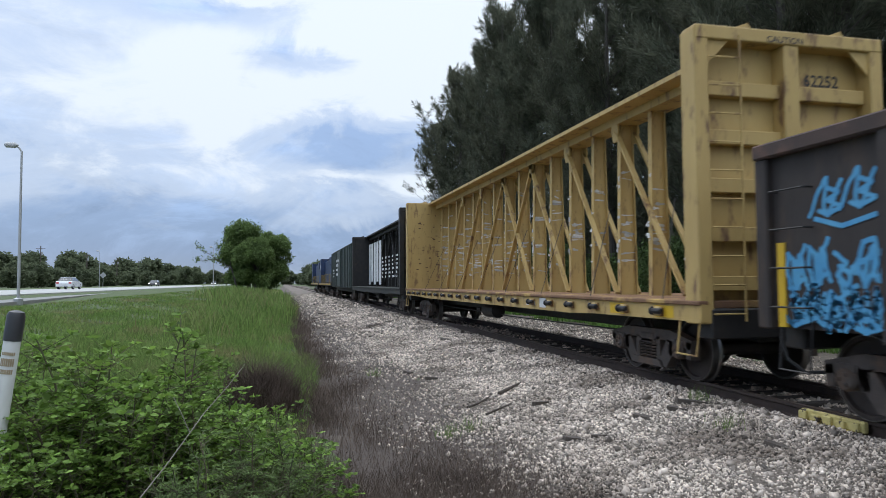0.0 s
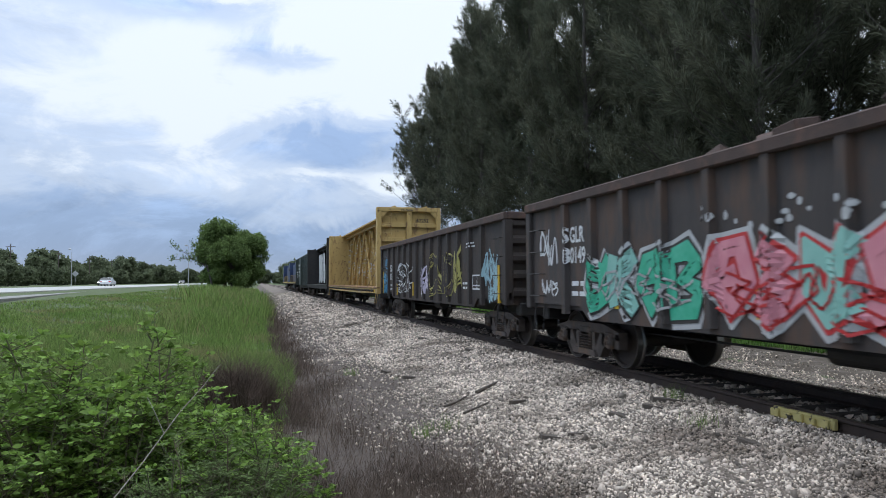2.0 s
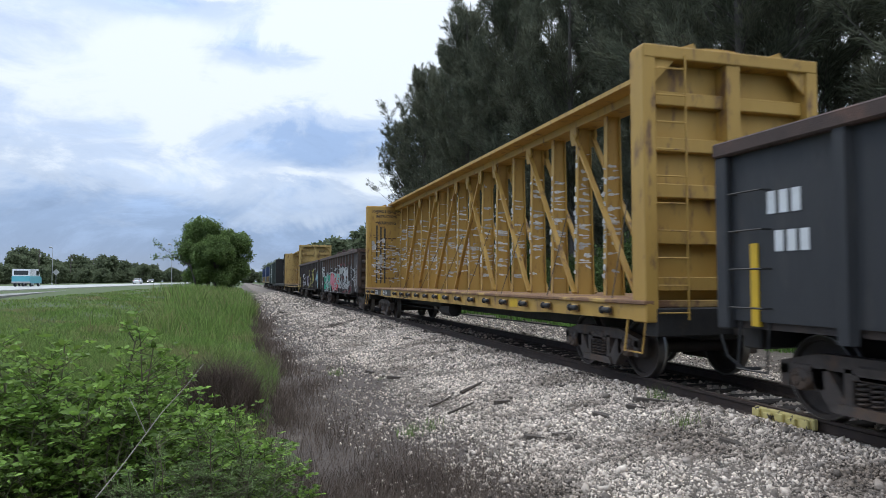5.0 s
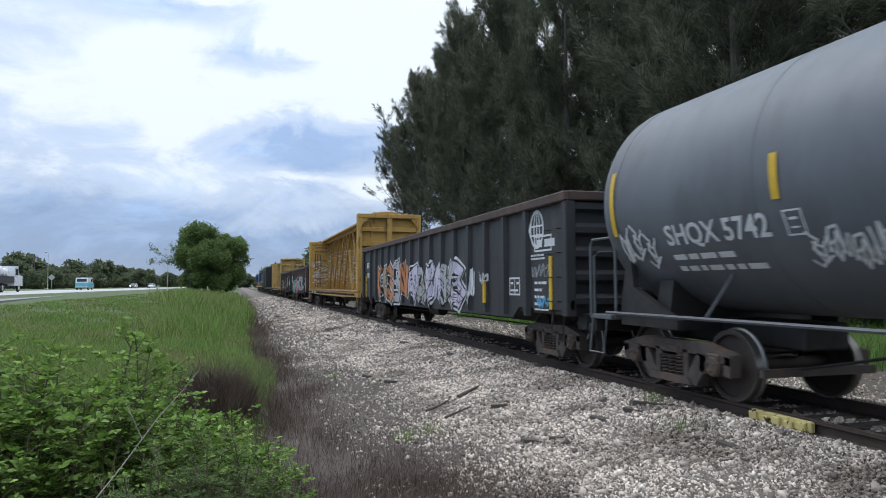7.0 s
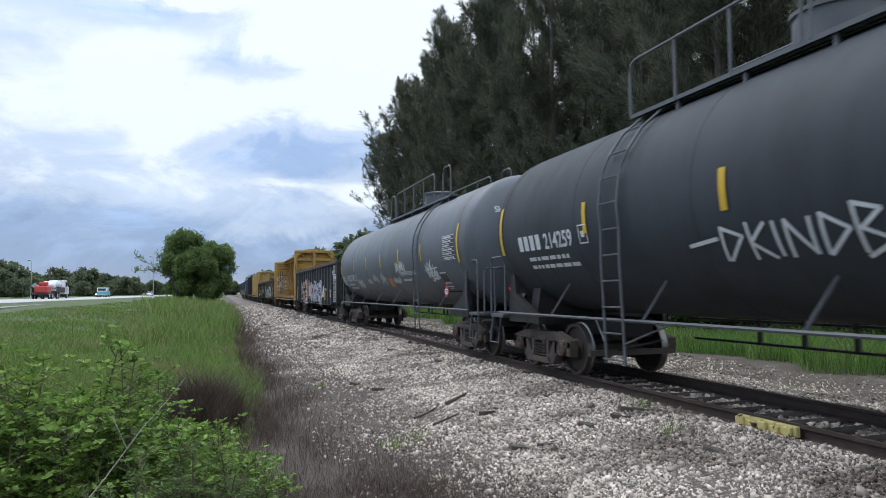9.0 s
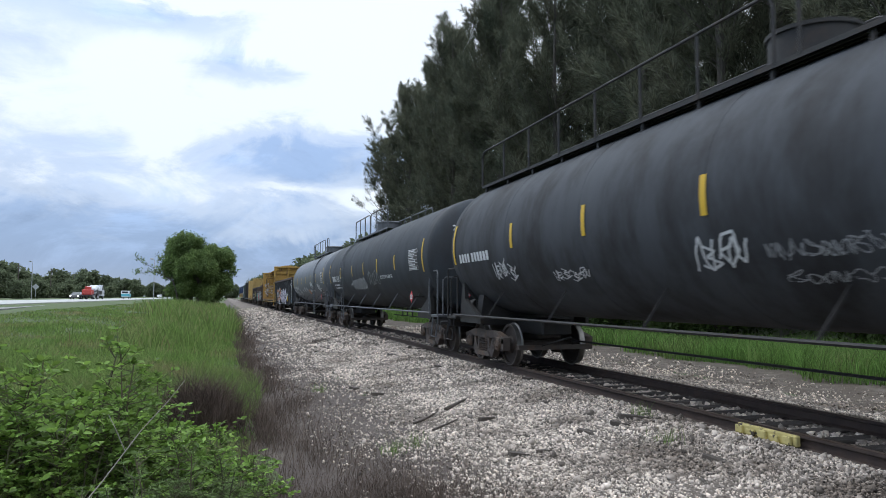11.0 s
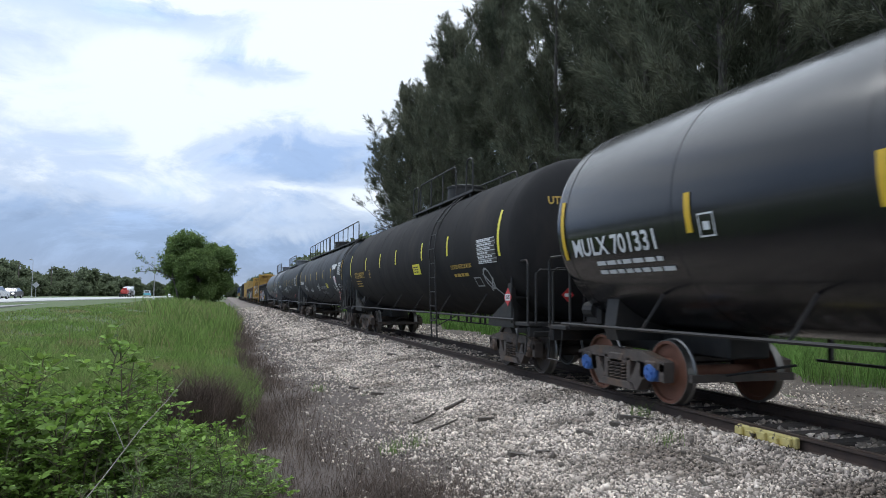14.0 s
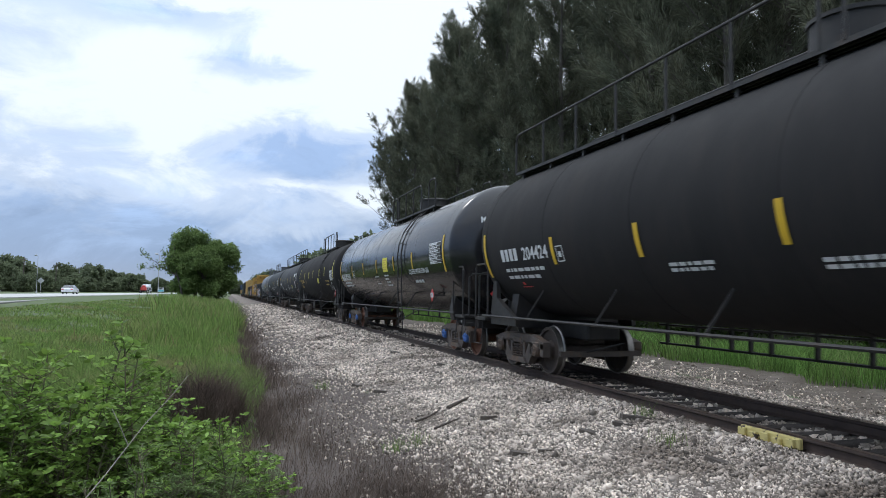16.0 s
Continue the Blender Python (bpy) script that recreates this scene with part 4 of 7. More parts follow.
            y += rnd.choice((0.45, 0.9, 1.6))
    else:
        part("brake_pipe", Shape().tube([(0.5, -L + 2.0, 0.55), (0.5, L - 2.0, 0.55)], 0.022, 5), steel, car)
    # ladder and top works
    yl = ladder if ladder is not None else -L + 0.35
    lad = Shape()
    for dy in (-0.24, 0.24):
        pts = [(-r + 0.02, yl + dy, 0.45), (-r - 0.04, yl + dy, 1.9)] + [(-(r + 0.07) * math.cos(a), yl + dy, zc + (r + 0.07) * math.sin(a)) for a in (-0.2, 0.0, 0.25, 0.5, 0.75, 1.0, 1.2)]
        lad.tube(pts, 0.021, 6)
    for k in range(10):
        z = 0.52 + 0.37 * k
        x = -r - 0.03 if z < zc else -math.sqrt(max(0.01, (r + 0.07) ** 2 - (z - zc) ** 2))
        if z < zc + r:
            lad.tube([(x, yl - 0.25, z), (x, yl + 0.25, z)], 0.014, 5)
    part("ladder", lad, steel, car, "side ladder up the tank")
    for q in (-1, 1):
        part("ladder_brace", Shape().tube([(-1.3, yl + q * 1.0, 1.07), (-r, yl + q * 0.24, 0.75)], 0.014, 5), steel, car)
    zt = zc + r
    part("manway_housing", Shape().lathe([(zt - 0.05, 0.52), (zt + 0.42, 0.52), (zt + 0.42, 0.55), (zt + 0.47, 0.55), (zt + 0.50, 0.45)], "z", (0, (walk_from + walk_to) / 2 + 0.3, 0), 24), steel, car, "round valve housing", smooth=True)
    w0, w1 = walk_from, walk_to
    for q in (-1, 1):
        deck = Shape().box(q * 0.58, q * 0.90, w0, w1, zt - 0.125, zt - 0.10, 0.006)
        for x in (0.58, 0.69, 0.79, 0.90):
            deck.box(q * x - 0.01, q * x + 0.01, w0, w1, zt - 0.145, zt - 0.085)
        part("top_walkway", deck, steel, car, "steel grating running board")
        # the railing stands in rounded hoops, open at the ladder
        if w0 < yl - 0.5 and yl + 1.2 < w1:
            hoops = ((w0, yl - 0.42), (yl + 0.42, w1 - 0.85), (w1 - 0.6, w1))
        else:
            hoops = ((w0, w0 + (w1 - w0) * 0.48), (w0 + (w1 - w0) * 0.5, w1))
        for h0, h1 in hoops:
            c = min(0.16, (h1 - h0) / 3)
            gr = Shape()
            gr.tube([(q * 0.9, h0, zt - 0.1), (q * 0.9, h0, zt + 0.74 - c), (q * 0.9, h0 + 0.3 * c, zt + 0.74 - 0.3 * c), (q * 0.9, h0 + c, zt + 0.74),
                     (q * 0.9, h1 - c, zt + 0.74), (q * 0.9, h1 - 0.3 * c, zt + 0.74 - 0.3 * c), (q * 0.9, h1, zt + 0.74 - c), (q * 0.9, h1, zt - 0.1)], 0.024, 7)
            k = int((h1 - h0) / 1.5)
            for i in range(1, k + 1):
                y = h0 + (h1 - h0) * i / (k + 1)
                gr.tube([(q * 0.9, y, zt - 0.15), (q * 0.9, y, zt + 0.74)], 0.022, 6)
            part("top_railing", gr, steel, car, "tubular safety railing", smooth=True)
        y = w0 + 0.3
        while y < w1:
            zs = zc + math.sqrt(r * r - 0.72) - 0.03
            part("walkway_bracket", Shape().box(q * 0.82, q * 0.87, y - 0.03, y + 0.03, zs, zt - 0.13), steel, car)
            y += 1.3
    return car, L, rnd, fit, r, zc


# ---- the train ----
SPEED = 11.6
TRAIN = []


def place(car, y0, y1):
    """Sets a car on the track; y0, y1: where its ends stand at the start."""
    TRAIN.append((car, (y0 + y1) / 2))
    car.location = (XC, (y0 + y1) / 2, 0)


def sprayed(car, polys, fit, material, label, name="graffiti"):
    part(name, mark_mesh(polys, fit), material, car, label, kind="stuff")


c, L, rnd = centrebeam("pale yellow centre-beam flat car, empty, with end bulkheads", 8.0, 29.5, YELLOW, 3)
place(c, 8.0, 29.5)
CAR_B = (c, L, rnd)
c, L, rnd = gondola("dark grey gondola car with blue and white graffiti", -8.9, 6.85, GOND, 13, 4, 3.02)
place(c, -8.9, 6.85)
CAR_C = (c, L, rnd)
c, L, rnd = gondola("dark brown gondola car with a coloured graffiti mural and scrap load", -25.8, -10.1, GOND3, 13, 5, 3.02)
place(c, -25.8, -10.1)
CAR_D = (c, L, rnd)
c, L, rnd = centrebeam("golden yellow centre-beam flat car with torn wrap on its posts", -49.7, -27.7, YELLOW2, 6, 18, wall_top=4.78)
place(c, -49.7, -27.7)
CAR_E = (c, L, rnd)
c, L, rnd = gondola("black gondola car with a white globe emblem and pale graffiti", -70.7, -51.2, GOND2, 15, 7, 3.08)
place(c, -70.7, -51.2)
CAR_F = (c, L, rnd)
TANKS = {}
for key, label, y0, y1, paint, steel, kw in (
        ("G", "light grey tank car with white scrawled graffiti", -88.97, -72.25, TANK_GREY, GREYSTEEL, {"ladder": -4.8, "walk_from": -5.9, "walk_to": 1.1, "sb": -0.08}),
        ("H", "dark grey tank car with a large white graffiti tag", -109.1, -91.7, TANK_SLATE, GREYSTEEL, {"spots": (0.62, 0.265, -0.02, -0.31, -0.62), "ladder": 4.6, "walk_from": -1.5, "walk_to": 5.1, "sb": -0.07}),
        ("I", "weathered slate tank car with white and red stickers", -130.0, -111.9, TANK_DULL, BLACKSTEEL, {"ladder": -9.45, "walk_from": -9.75, "walk_to": 8.9, "far_rail": False, "sb": 0.0}),
        ("J", "matt black tank car with gold lettering", -149.6, -132.8, TANK_SOOT, BLACKSTEEL, {"r": 1.63, "spots": (0.606, 0.305, 0.03, -0.333, -0.605), "stripe_mat": LEMON, "ladder": -4.0, "walk_from": -4.9, "walk_to": 0.8, "sb": 0.06}),
        ("K", "glossy black tank car with white lettering and rust-red wheels", -168.9, -152.4, TANK_GLOSS, BLACKSTEEL, {"r": 1.65, "spots": (0.62, 0.31, 0, -0.33, -0.62), "blue": True, "ladder": -3.85, "walk_from": -5.0, "walk_to": 0.5, "sb": -0.17}),
        ("L", "dull black tank car with white lettering and long top walkway", -188.3, -171.7, TANK_BLACK, BLACKSTEEL, {"walk_from": -8.0, "walk_to": 8.2, "sb": -0.4})):
    c, L, rnd, fit, r, zc = tank_car(label, y0, y1, paint, ord(key), steel, **kw)
    place(c, y0, y1)
    TANKS[key] = (c, L, rnd, fit, r, zc)
c, L, rnd = centrebeam("black centre-beam flat car with white lettering, loaded bare", 31.0, 52.2, BLACKSTEEL, 8, 15, detail=False, plain=True)
place(c, 31.0, 52.2)
CAR_A = (c, L, rnd)


def boxcar(label, y0, y1):
    L = (y1 - y0) / 2
    car = thing("box_car", label, "box car", "cars of the train")
    part("body", Shape().box(-1.5, 1.5, -L + 0.1, L - 0.1, 1.05, 4.5, 0.05), BOXGREEN, car)
    part("roof", Shape().prism([(-1.52, 4.48), (1.52, 4.48), (1.2, 4.68), (0, 4.74), (-1.2, 4.68)], "y", -L, L), BOXGREEN, car)
    rib = Shape().box(-1.57, -1.49, -0.06, 0.06, 1.1, 4.45, 0.015).mesh("rib", BOXGREEN)
    for i in range(14):
        part("rib", rib, BOXGREEN, car).location = (0, -L + 0.6 + (2 * L - 1.2) * i / 13, 0)
    part("door", Shape().box(-1.6, -1.5, -1.5, 1.5, 1.15, 4.35, 0.02), BOXGREEN, car)
    part("underframe", Shape().box(-1.0, 1.0, -L + 0.3, L - 0.3, 0.72, 1.05, 0.03), BLACKSTEEL, car)
    part("graffiti", mark_mesh(lines_block(random.Random(2), 2.4, 3.4, 4, 2.2, 0.22) + lines_block(random.Random(3), 6.0, 2.6, 3, 1.4, 0.15), flat_side(-1.61)), WHITEMARK, car, "white lettering, worn")
    for s in (-1, 1):
        coupler(car, s * (L - 0.05), s)
        truck(car, s * (L - 1.9), False)
        lad = Shape()
        for k in range(9):
            lad.tube([(-1.3, s * (L + 0.0), 1.1 + 0.35 * k), (-0.85, s * (L + 0.0), 1.1 + 0.35 * k)], 0.014, 4)
        part("ladder", lad, BLACKSTEEL, car)
    return car


def locomotive(label, y0, y1):
    L = (y1 - y0) / 2
    car = thing("locomotive", label, "locomotive", "cars of the train")
    part("frame", Shape().box(-1.5, 1.5, -L, L, 1.15, 1.45, 0.04), BLACKSTEEL, car)
    part("hood", Shape().box(-0.95, 0.95, -L + 0.6, L - 4.6, 1.45, 4.25, 0.12), LOCOBLUE, car, "long blue engine hood")
    part("cab", Shape().prism([(L - 4.6, 1.45), (L - 2.2, 1.45), (L - 2.2, 3.3), (L - 2.5, 4.55), (L - 4.6, 4.6)], "x", -1.5, 1.5), LOCOBLUE, car, "blue driver cab")
    part("nose", Shape().box(-1.1, 1.1, L - 2.2, L - 0.7, 1.45, 3.0, 0.15), LOCOBLUE, car)
    part("gold_band", Shape().box(-1.51, 1.51, -L + 0.1, L - 0.1, 1.26, 1.40), LOCOGOLD, car, "gold side stripe")
    for k in range(3):
        part("gold_stripe", Shape().prism([(-L + 0.9 + k * 1.0, 1.5), (-L + 1.2 + k * 1.0, 1.5), (-L + 1.6 + k * 1.0, 3.4), (-L + 1.3 + k * 1.0, 3.4)], "x", -0.97, -0.955), LOCOGOLD, car)
    part("rear_radiator", Shape().box(-1.35, 1.35, -L + 0.7, -L + 4.5, 3.45, 4.4, 0.1), LOCOBLUE, car)
    part("number_board", Shape().box(-0.7, 0.7, -L + 0.56, -L + 0.62, 3.7, 4.0), WHITEMARK, car, "white panel on the end")
    part("cab_window", Shape().box(-1.52, -1.49, L - 4.2, L - 2.9, 3.2, 3.9, 0.02), GLASS, car)
    part("fuel_tank", Shape().box(-1.2, 1.2, -2.6, 2.6, 0.45, 1.15, 0.15), BLACKSTEEL, car)
    hr = Shape()
    for q in (-1, 1):
        hr.tube([(q * 1.45, -L + 0.3, 2.45), (q * 1.45, L - 4.8, 2.45)], 0.018, 5)
        for k in range(9):
            y = -L + 0.3 + (2 * L - 5.1) * k / 8
            hr.tube([(q * 1.45, y, 1.4), (q * 1.45, y, 2.45)], 0.016, 4)
    part("handrail", hr, LOCOGOLD, car)
    for s in (-1, 1):
        coupler(car, s * (L - 0.05), s)
        truck(car, s * (L - 3.2), False)
        truck(car, s * (L - 5.0), False)
    return car


for args in ((boxcar, "dark green box car with worn white lettering", 53.6, 73.0), (locomotive, "blue diesel locomotive with gold stripes", 74.6, 96.6), (locomotive, "blue diesel locomotive with gold stripes, leading the train", 98.2, 120.2)):
    c = args[0](*args[1:])
    place(c, *args[2:])


# ---- trees ----
def limb_points(rnd, p, d, length, bend, n=5):
    pts = [Vector(p)]
    d = Vector(d).normalized()
    for i in range(n):
        d = (d + Vector((rnd.uniform(-0.2, 0.2), rnd.uniform(-0.2, 0.2), bend + rnd.uniform(-0.1, 0.1)))).normalized()
        pts.append(pts[-1] + d * length / n)
    return pts


def blades(rng, centres, per, length, width, spread, droop):
    """Thin leaves round each centre: arrays of points and triangles."""
    n = len(centres) * per
    c = np.repeat(np.asarray(centres), per, 0)
    d = rng.normal(size=(n, 3)) * (1, 1, 0.8)
    d /= np.linalg.norm(d, axis=1)[:, None]
    d[:, 2] -= droop
    d /= np.linalg.norm(d, axis=1)[:, None]
    start = c + rng.normal(size=(n, 3)) * spread
    l = length * rng.uniform(0.6, 1.3, (n, 1))
    side = np.cross(d, rng.normal(size=(n, 3)))
    side /= np.linalg.norm(side, axis=1)[:, None] + 1e-9
    w = width * rng.uniform(0.7, 1.3, (n, 1))
    mid = start + d * l * 0.5
    v = np.stack([start, mid + side * w * 0.5, start + d * l, mid - side * w * 0.5], 1).reshape(-1, 3)
    f = np.arange(n * 4).reshape(n, 4)
    return v, f


def pine(seed, height, radius, low=0.10, plumes=1100, per=52, wide=0.021, skirt=0.62):
    """A tall feathery pine: trunk, rising limbs, side shoots and a plume of needles on each shoot."""
    rnd, rng = random.Random(seed), np.random.default_rng(seed)
    wood = Shape()
    wood.tube([(0, 0, -0.6), (0.1, 0.05, height * 0.3), (-0.1, 0.1, height * 0.65), (0, 0, height * 0.97)], 0.34, 9, 0.04)
    base, way, size = [], [], []
    n = 74
    for i in range(n):
        hn = (i + rnd.random()) / n
        h = height * (low + (0.97 - low) * hn)
        reach = radius * (skirt + (1.12 - skirt) * math.sin(math.pi * hn ** 0.7)) * (1 - 0.45 * hn ** 3) * rnd.uniform(0.6, 1.1)
        a = rnd.uniform(0, 6.283)
        pts = limb_points(rnd, (0, 0, h), (math.cos(a), math.sin(a), rnd.uniform(0.15, 0.5) + 0.75 * hn), reach, 0.14)
        wood.tube(pts, 0.05 * (1.3 - hn), 5, 0.012)
        for j in range(max(8, int(plumes / n * (0.35 + 0.4 * skirt + 0.9 * math.sin(math.pi * hn ** 0.7))))):
            t = 0.28 + 0.75 * rnd.random() ** 0.65 if j % 4 else rnd.uniform(0.04, 0.3)
            q = min(t, 0.999) * (len(pts) - 1)
            e = int(q)
            p = pts[e].lerp(pts[e + 1], q - e)
            d = (pts[e + 1] - pts[e]).normalized()
            d = (d + Vector((rnd.gauss(0, 0.45), rnd.gauss(0, 0.45), rnd.gauss(0.28, 0.3)))).normalized()
            l = rnd.uniform(0.8, 1.7) * (1.15 - 0.35 * hn)
            base.append(tuple(p))
            way.append(tuple(d))
            size.append(l)
    base, way, size = np.array(base), np.array(way), np.array(size)
    m = len(base) * per
    b, d, l = np.repeat(base, per, 0), np.repeat(way, per, 0), np.repeat(size, per)
    t = rng.random(m) ** 0.8
    start = b + d * (t * l)[:, None] + rng.normal(size=(m, 3)) * (0.17 * (1.15 - t))[:, None]
    start[:, 2] -= 0.12 * t * l * rng.random(m)
    go = d + rng.normal(size=(m, 3)) * 0.42
    go[:, 2] -= 0.12
    go /= np.linalg.norm(go, axis=1)[:, None]
    side = np.cross(go, rng.normal(size=(m, 3)))
    side /= np.linalg.norm(side, axis=1)[:, None] + 1e-9
    k = (rng.uniform(0.28, 0.62, m))[:, None]
    w = (wide * rng.uniform(0.7, 1.4, m))[:, None]
    mid = start + go * k * 0.5
    v = np.stack([start, mid + side * w, start + go * k, mid - side * w], 1).reshape(-1, 3)
    return wood.mesh("trunk", BARK, True), (v, np.arange(m * 4).reshape(m, 4))


def broadleaf(seed, height, radius, leaves=2200, per=9, size=0.34, low=0.25):
    rnd, rng = random.Random(seed), np.random.default_rng(seed)
    wood = Shape()
    wood.tube([(0, 0, -0.5), (0.15, 0.1, height * 0.25), (0.0, 0.0, height * 0.6)], 0.05 * radius + 0.12, 8, 0.08)
    centres = []
    n = 34
    mid = height * (0.5 + low * 0.4)
    for i in range(n):
        a, el = rnd.uniform(0, 6.283), math.asin(rnd.uniform(-0.95, 0.98))
        k = rnd.uniform(0.48, 0.82)
        c = Vector((radius * k * math.cos(a) * math.cos(el), radius * k * math.sin(a) * math.cos(el), mid + (height - mid) * k * math.sin(el)))
        rr = radius * rnd.uniform(0.20, 0.38)
        wood.tube([(0, 0, max(0.2, c.z * 0.55)), (c.x * 0.5, c.y * 0.5, c.z * 0.85), tuple(c)], 0.06, 5, 0.012)
        for j in range(leaves // n):
            d = Vector((rnd.gauss(0, 1), rnd.gauss(0, 1), rnd.gauss(0, 1))).normalized() * rr * rnd.uniform(0.65, 1.05)
            centres.append((c.x + d.x, c.y + d.y, max(0.15, c.z + d.z * 0.9)))
    return wood.mesh("trunk", BARK, True), blades(rng, centres, per, size, size * 0.55, 0.2, 0.15)


def stand_tree(name, kit, material, label, group, m, category="tree"):
    tree = thing(name, label, category, group, m)
    part("trunk", kit[0], BARK, tree)
    soup("crown", kit[1][0], kit[1][1], material, kind="stuff", parent=tree)
    return tree


def build_trees():
    rnd = random.Random(11)
    kits = [pine(s, 28, 6.4) for s in (1, 2, 3)]
    bare_kit = pine(6, 27, 6.4, 0.34, 900, skirt=0.4)
    firsts = []
    spots = [(24, 71, 1.12), (21, 63, 1.0), (25.5, 60, 1.12), (22, 53, 1.0), (27, 49, 1.1), (22.5, 44, 0.98), (28, 39, 1.1), (23, 34, 1.0), (21.8, 26, 0.96),
             (28, 29, 1.08), (23.5, 17, 1.0), (29, 18, 1.1), (31, 44, 1.1), (33, 30, 1.15), (30, 68, 1.2)]
    for i, (x, y, s) in enumerate(spots):
        m = pose(x, y, -0.5, 0, 0, rnd.uniform(0, 360)) @ Matrix.Diagonal((s, s, s * rnd.uniform(0.94, 1.06), 1))
        if i < len(kits):
            firsts.append(stand_tree("pine_tree", kits[i], NEEDLE, "tall dark feathery pine in a dense row", "pines behind the railway", m))
        else:
            c = copy_thing(firsts[i % 3], pose(0, 0, 0))
            c.matrix_basis = m
    # the far end of the row is bare below
    open_tree = None
    for x, y, s in ((21.4, 81, 1.02), (25.5, 84, 1.16), (24.4, 92, 1.02), (30, 86, 1.22), (31, 93, 0.95)):
        m = pose(x, y, -0.5, 0, 0, rnd.uniform(0, 360)) @ Matrix.Scale(s, 4)
        if open_tree is None:
            open_tree = stand_tree("pine_tree", bare_kit, NEEDLE, "tall dark pine with a bare lower trunk", "pines behind the railway", m)
        else:
            copy_thing(open_tree, pose(0, 0, 0)).matrix_basis = m
    back = None
    rear = pine(5, 28, 6.8, 0.05, 800, 26, 0.06)
    for x, y, s in ((34, 62, 1.05), (35, 52, 1.0), (35, 38, 1.05), (34, 22, 1.05), (33, 8, 1.0), (27, 8, 1.0)):
        m = pose(x, y, -0.5, 0, 0, rnd.uniform(0, 360)) @ Matrix.Scale(s, 4)
        if back is None:
            back = stand_tree("pine_tree", rear, NEEDLE, "tall dark pine at the back of the row", "pines behind the railway", m)
        else:
            copy_thing(back, pose(0, 0, 0)).matrix_basis = m
    edge = pine(4, 23.0, 6.4, 0.44, 560, skirt=0.45)
    stand_tree("pine_tree", edge, NEEDLE, "tall open pine with a bare lower trunk", "pines behind the railway", pose(21.9, 91, -0.5))
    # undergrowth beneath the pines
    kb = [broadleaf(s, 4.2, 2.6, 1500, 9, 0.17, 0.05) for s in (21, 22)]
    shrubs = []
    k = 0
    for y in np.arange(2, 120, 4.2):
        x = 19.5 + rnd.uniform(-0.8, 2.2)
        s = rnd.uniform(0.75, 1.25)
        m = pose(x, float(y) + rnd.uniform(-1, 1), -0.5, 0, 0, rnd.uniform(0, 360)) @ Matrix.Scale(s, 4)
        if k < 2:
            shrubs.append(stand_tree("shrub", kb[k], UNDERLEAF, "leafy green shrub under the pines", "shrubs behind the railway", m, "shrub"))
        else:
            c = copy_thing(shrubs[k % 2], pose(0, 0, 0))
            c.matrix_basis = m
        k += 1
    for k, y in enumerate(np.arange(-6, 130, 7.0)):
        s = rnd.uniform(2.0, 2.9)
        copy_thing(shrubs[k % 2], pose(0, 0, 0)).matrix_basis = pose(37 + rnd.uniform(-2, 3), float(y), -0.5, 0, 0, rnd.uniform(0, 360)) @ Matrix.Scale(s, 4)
    # broad-leaved trees along both sides further away
    kt = [broadleaf(s, 11.4, 3.9, 5200, 11, 0.30, 0.04) for s in (31, 32, 33)]
    clump = []
    for i, (x, y, s, mt) in enumerate(((-4.0, 96, 0.93, LEAF), (-2.1, 98, 0.92, LEAF), (-3.0, 93, 0.72, LEAF))):
        clump.append(stand_tree("meadow_tree", kt[i], mt, "rounded dense green tree in the meadow", "trees in the meadow", pose(x, y, -0.2, 0, 0, 40 * i) @ Matrix.Diagonal((s * 1.08, s, s, 1))))
    kf = [broadleaf(s, 12, 5.5, 800, 7, 1.15, 0.02) for s in (41, 42)]
    far = []
    spots = []
    for y in np.arange(120, 520, 16):
        spots.append((21 + rnd.uniform(-2, 6) + max(0, (150 - y)) * 0.05, float(y), rnd.uniform(0.75, 1.15)))
    for i in range(46):
        y = 150 + i * 9
        spots.append((-60 - rnd.uniform(0, 16) - y * 0.02, y + rnd.uniform(-5, 5), rnd.uniform(0.5, 0.85) * (1.35 if i in (12, 13, 20) else 1)))
    for i in range(26):
        spots.append((-50 - rnd.uniform(0, 10), 90 + i * 11 + rnd.uniform(-5, 5), rnd.uniform(0.36, 0.55)))
    for i in range(30):
        spots.append((-50 - rnd.uniform(0, 22), 330 + i * 17, rnd.uniform(0.75, 1.15)))
    for i in range(14):
        spots.append((-40 + i * 9 + rnd.uniform(-4, 4), 620 + rnd.uniform(0, 60), rnd.uniform(0.8, 1.2)))
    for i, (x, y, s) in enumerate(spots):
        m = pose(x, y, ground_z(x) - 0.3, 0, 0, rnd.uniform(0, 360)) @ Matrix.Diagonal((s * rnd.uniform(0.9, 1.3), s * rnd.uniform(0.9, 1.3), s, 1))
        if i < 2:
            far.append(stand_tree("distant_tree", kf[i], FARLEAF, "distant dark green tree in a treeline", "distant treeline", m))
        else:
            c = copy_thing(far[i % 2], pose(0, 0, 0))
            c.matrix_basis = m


build_trees()


# ---- markings on the cars ----
def bars_word(a0, b0, n, w, h, gap):
    """A name as plain blocks."""
    out = []
    for i in range(n):
        out += bar(a0 - i * (w + gap), a0 - i * (w + gap) - w, b0, b0 + h)
    return out


def ribbed(car, lift=0.0):
    """The outer face of a gondola: the plain wall, and the ribs that stand proud of it."""
    ribs = RIBS[car.name]

    def fit(a, b):
        near = min(abs(a - y) for y in ribs)
        return (-1.478 - lift - 0.083 * min(1.0, max(0.0, (0.135 - near) / 0.055)), a, b)
    return fit


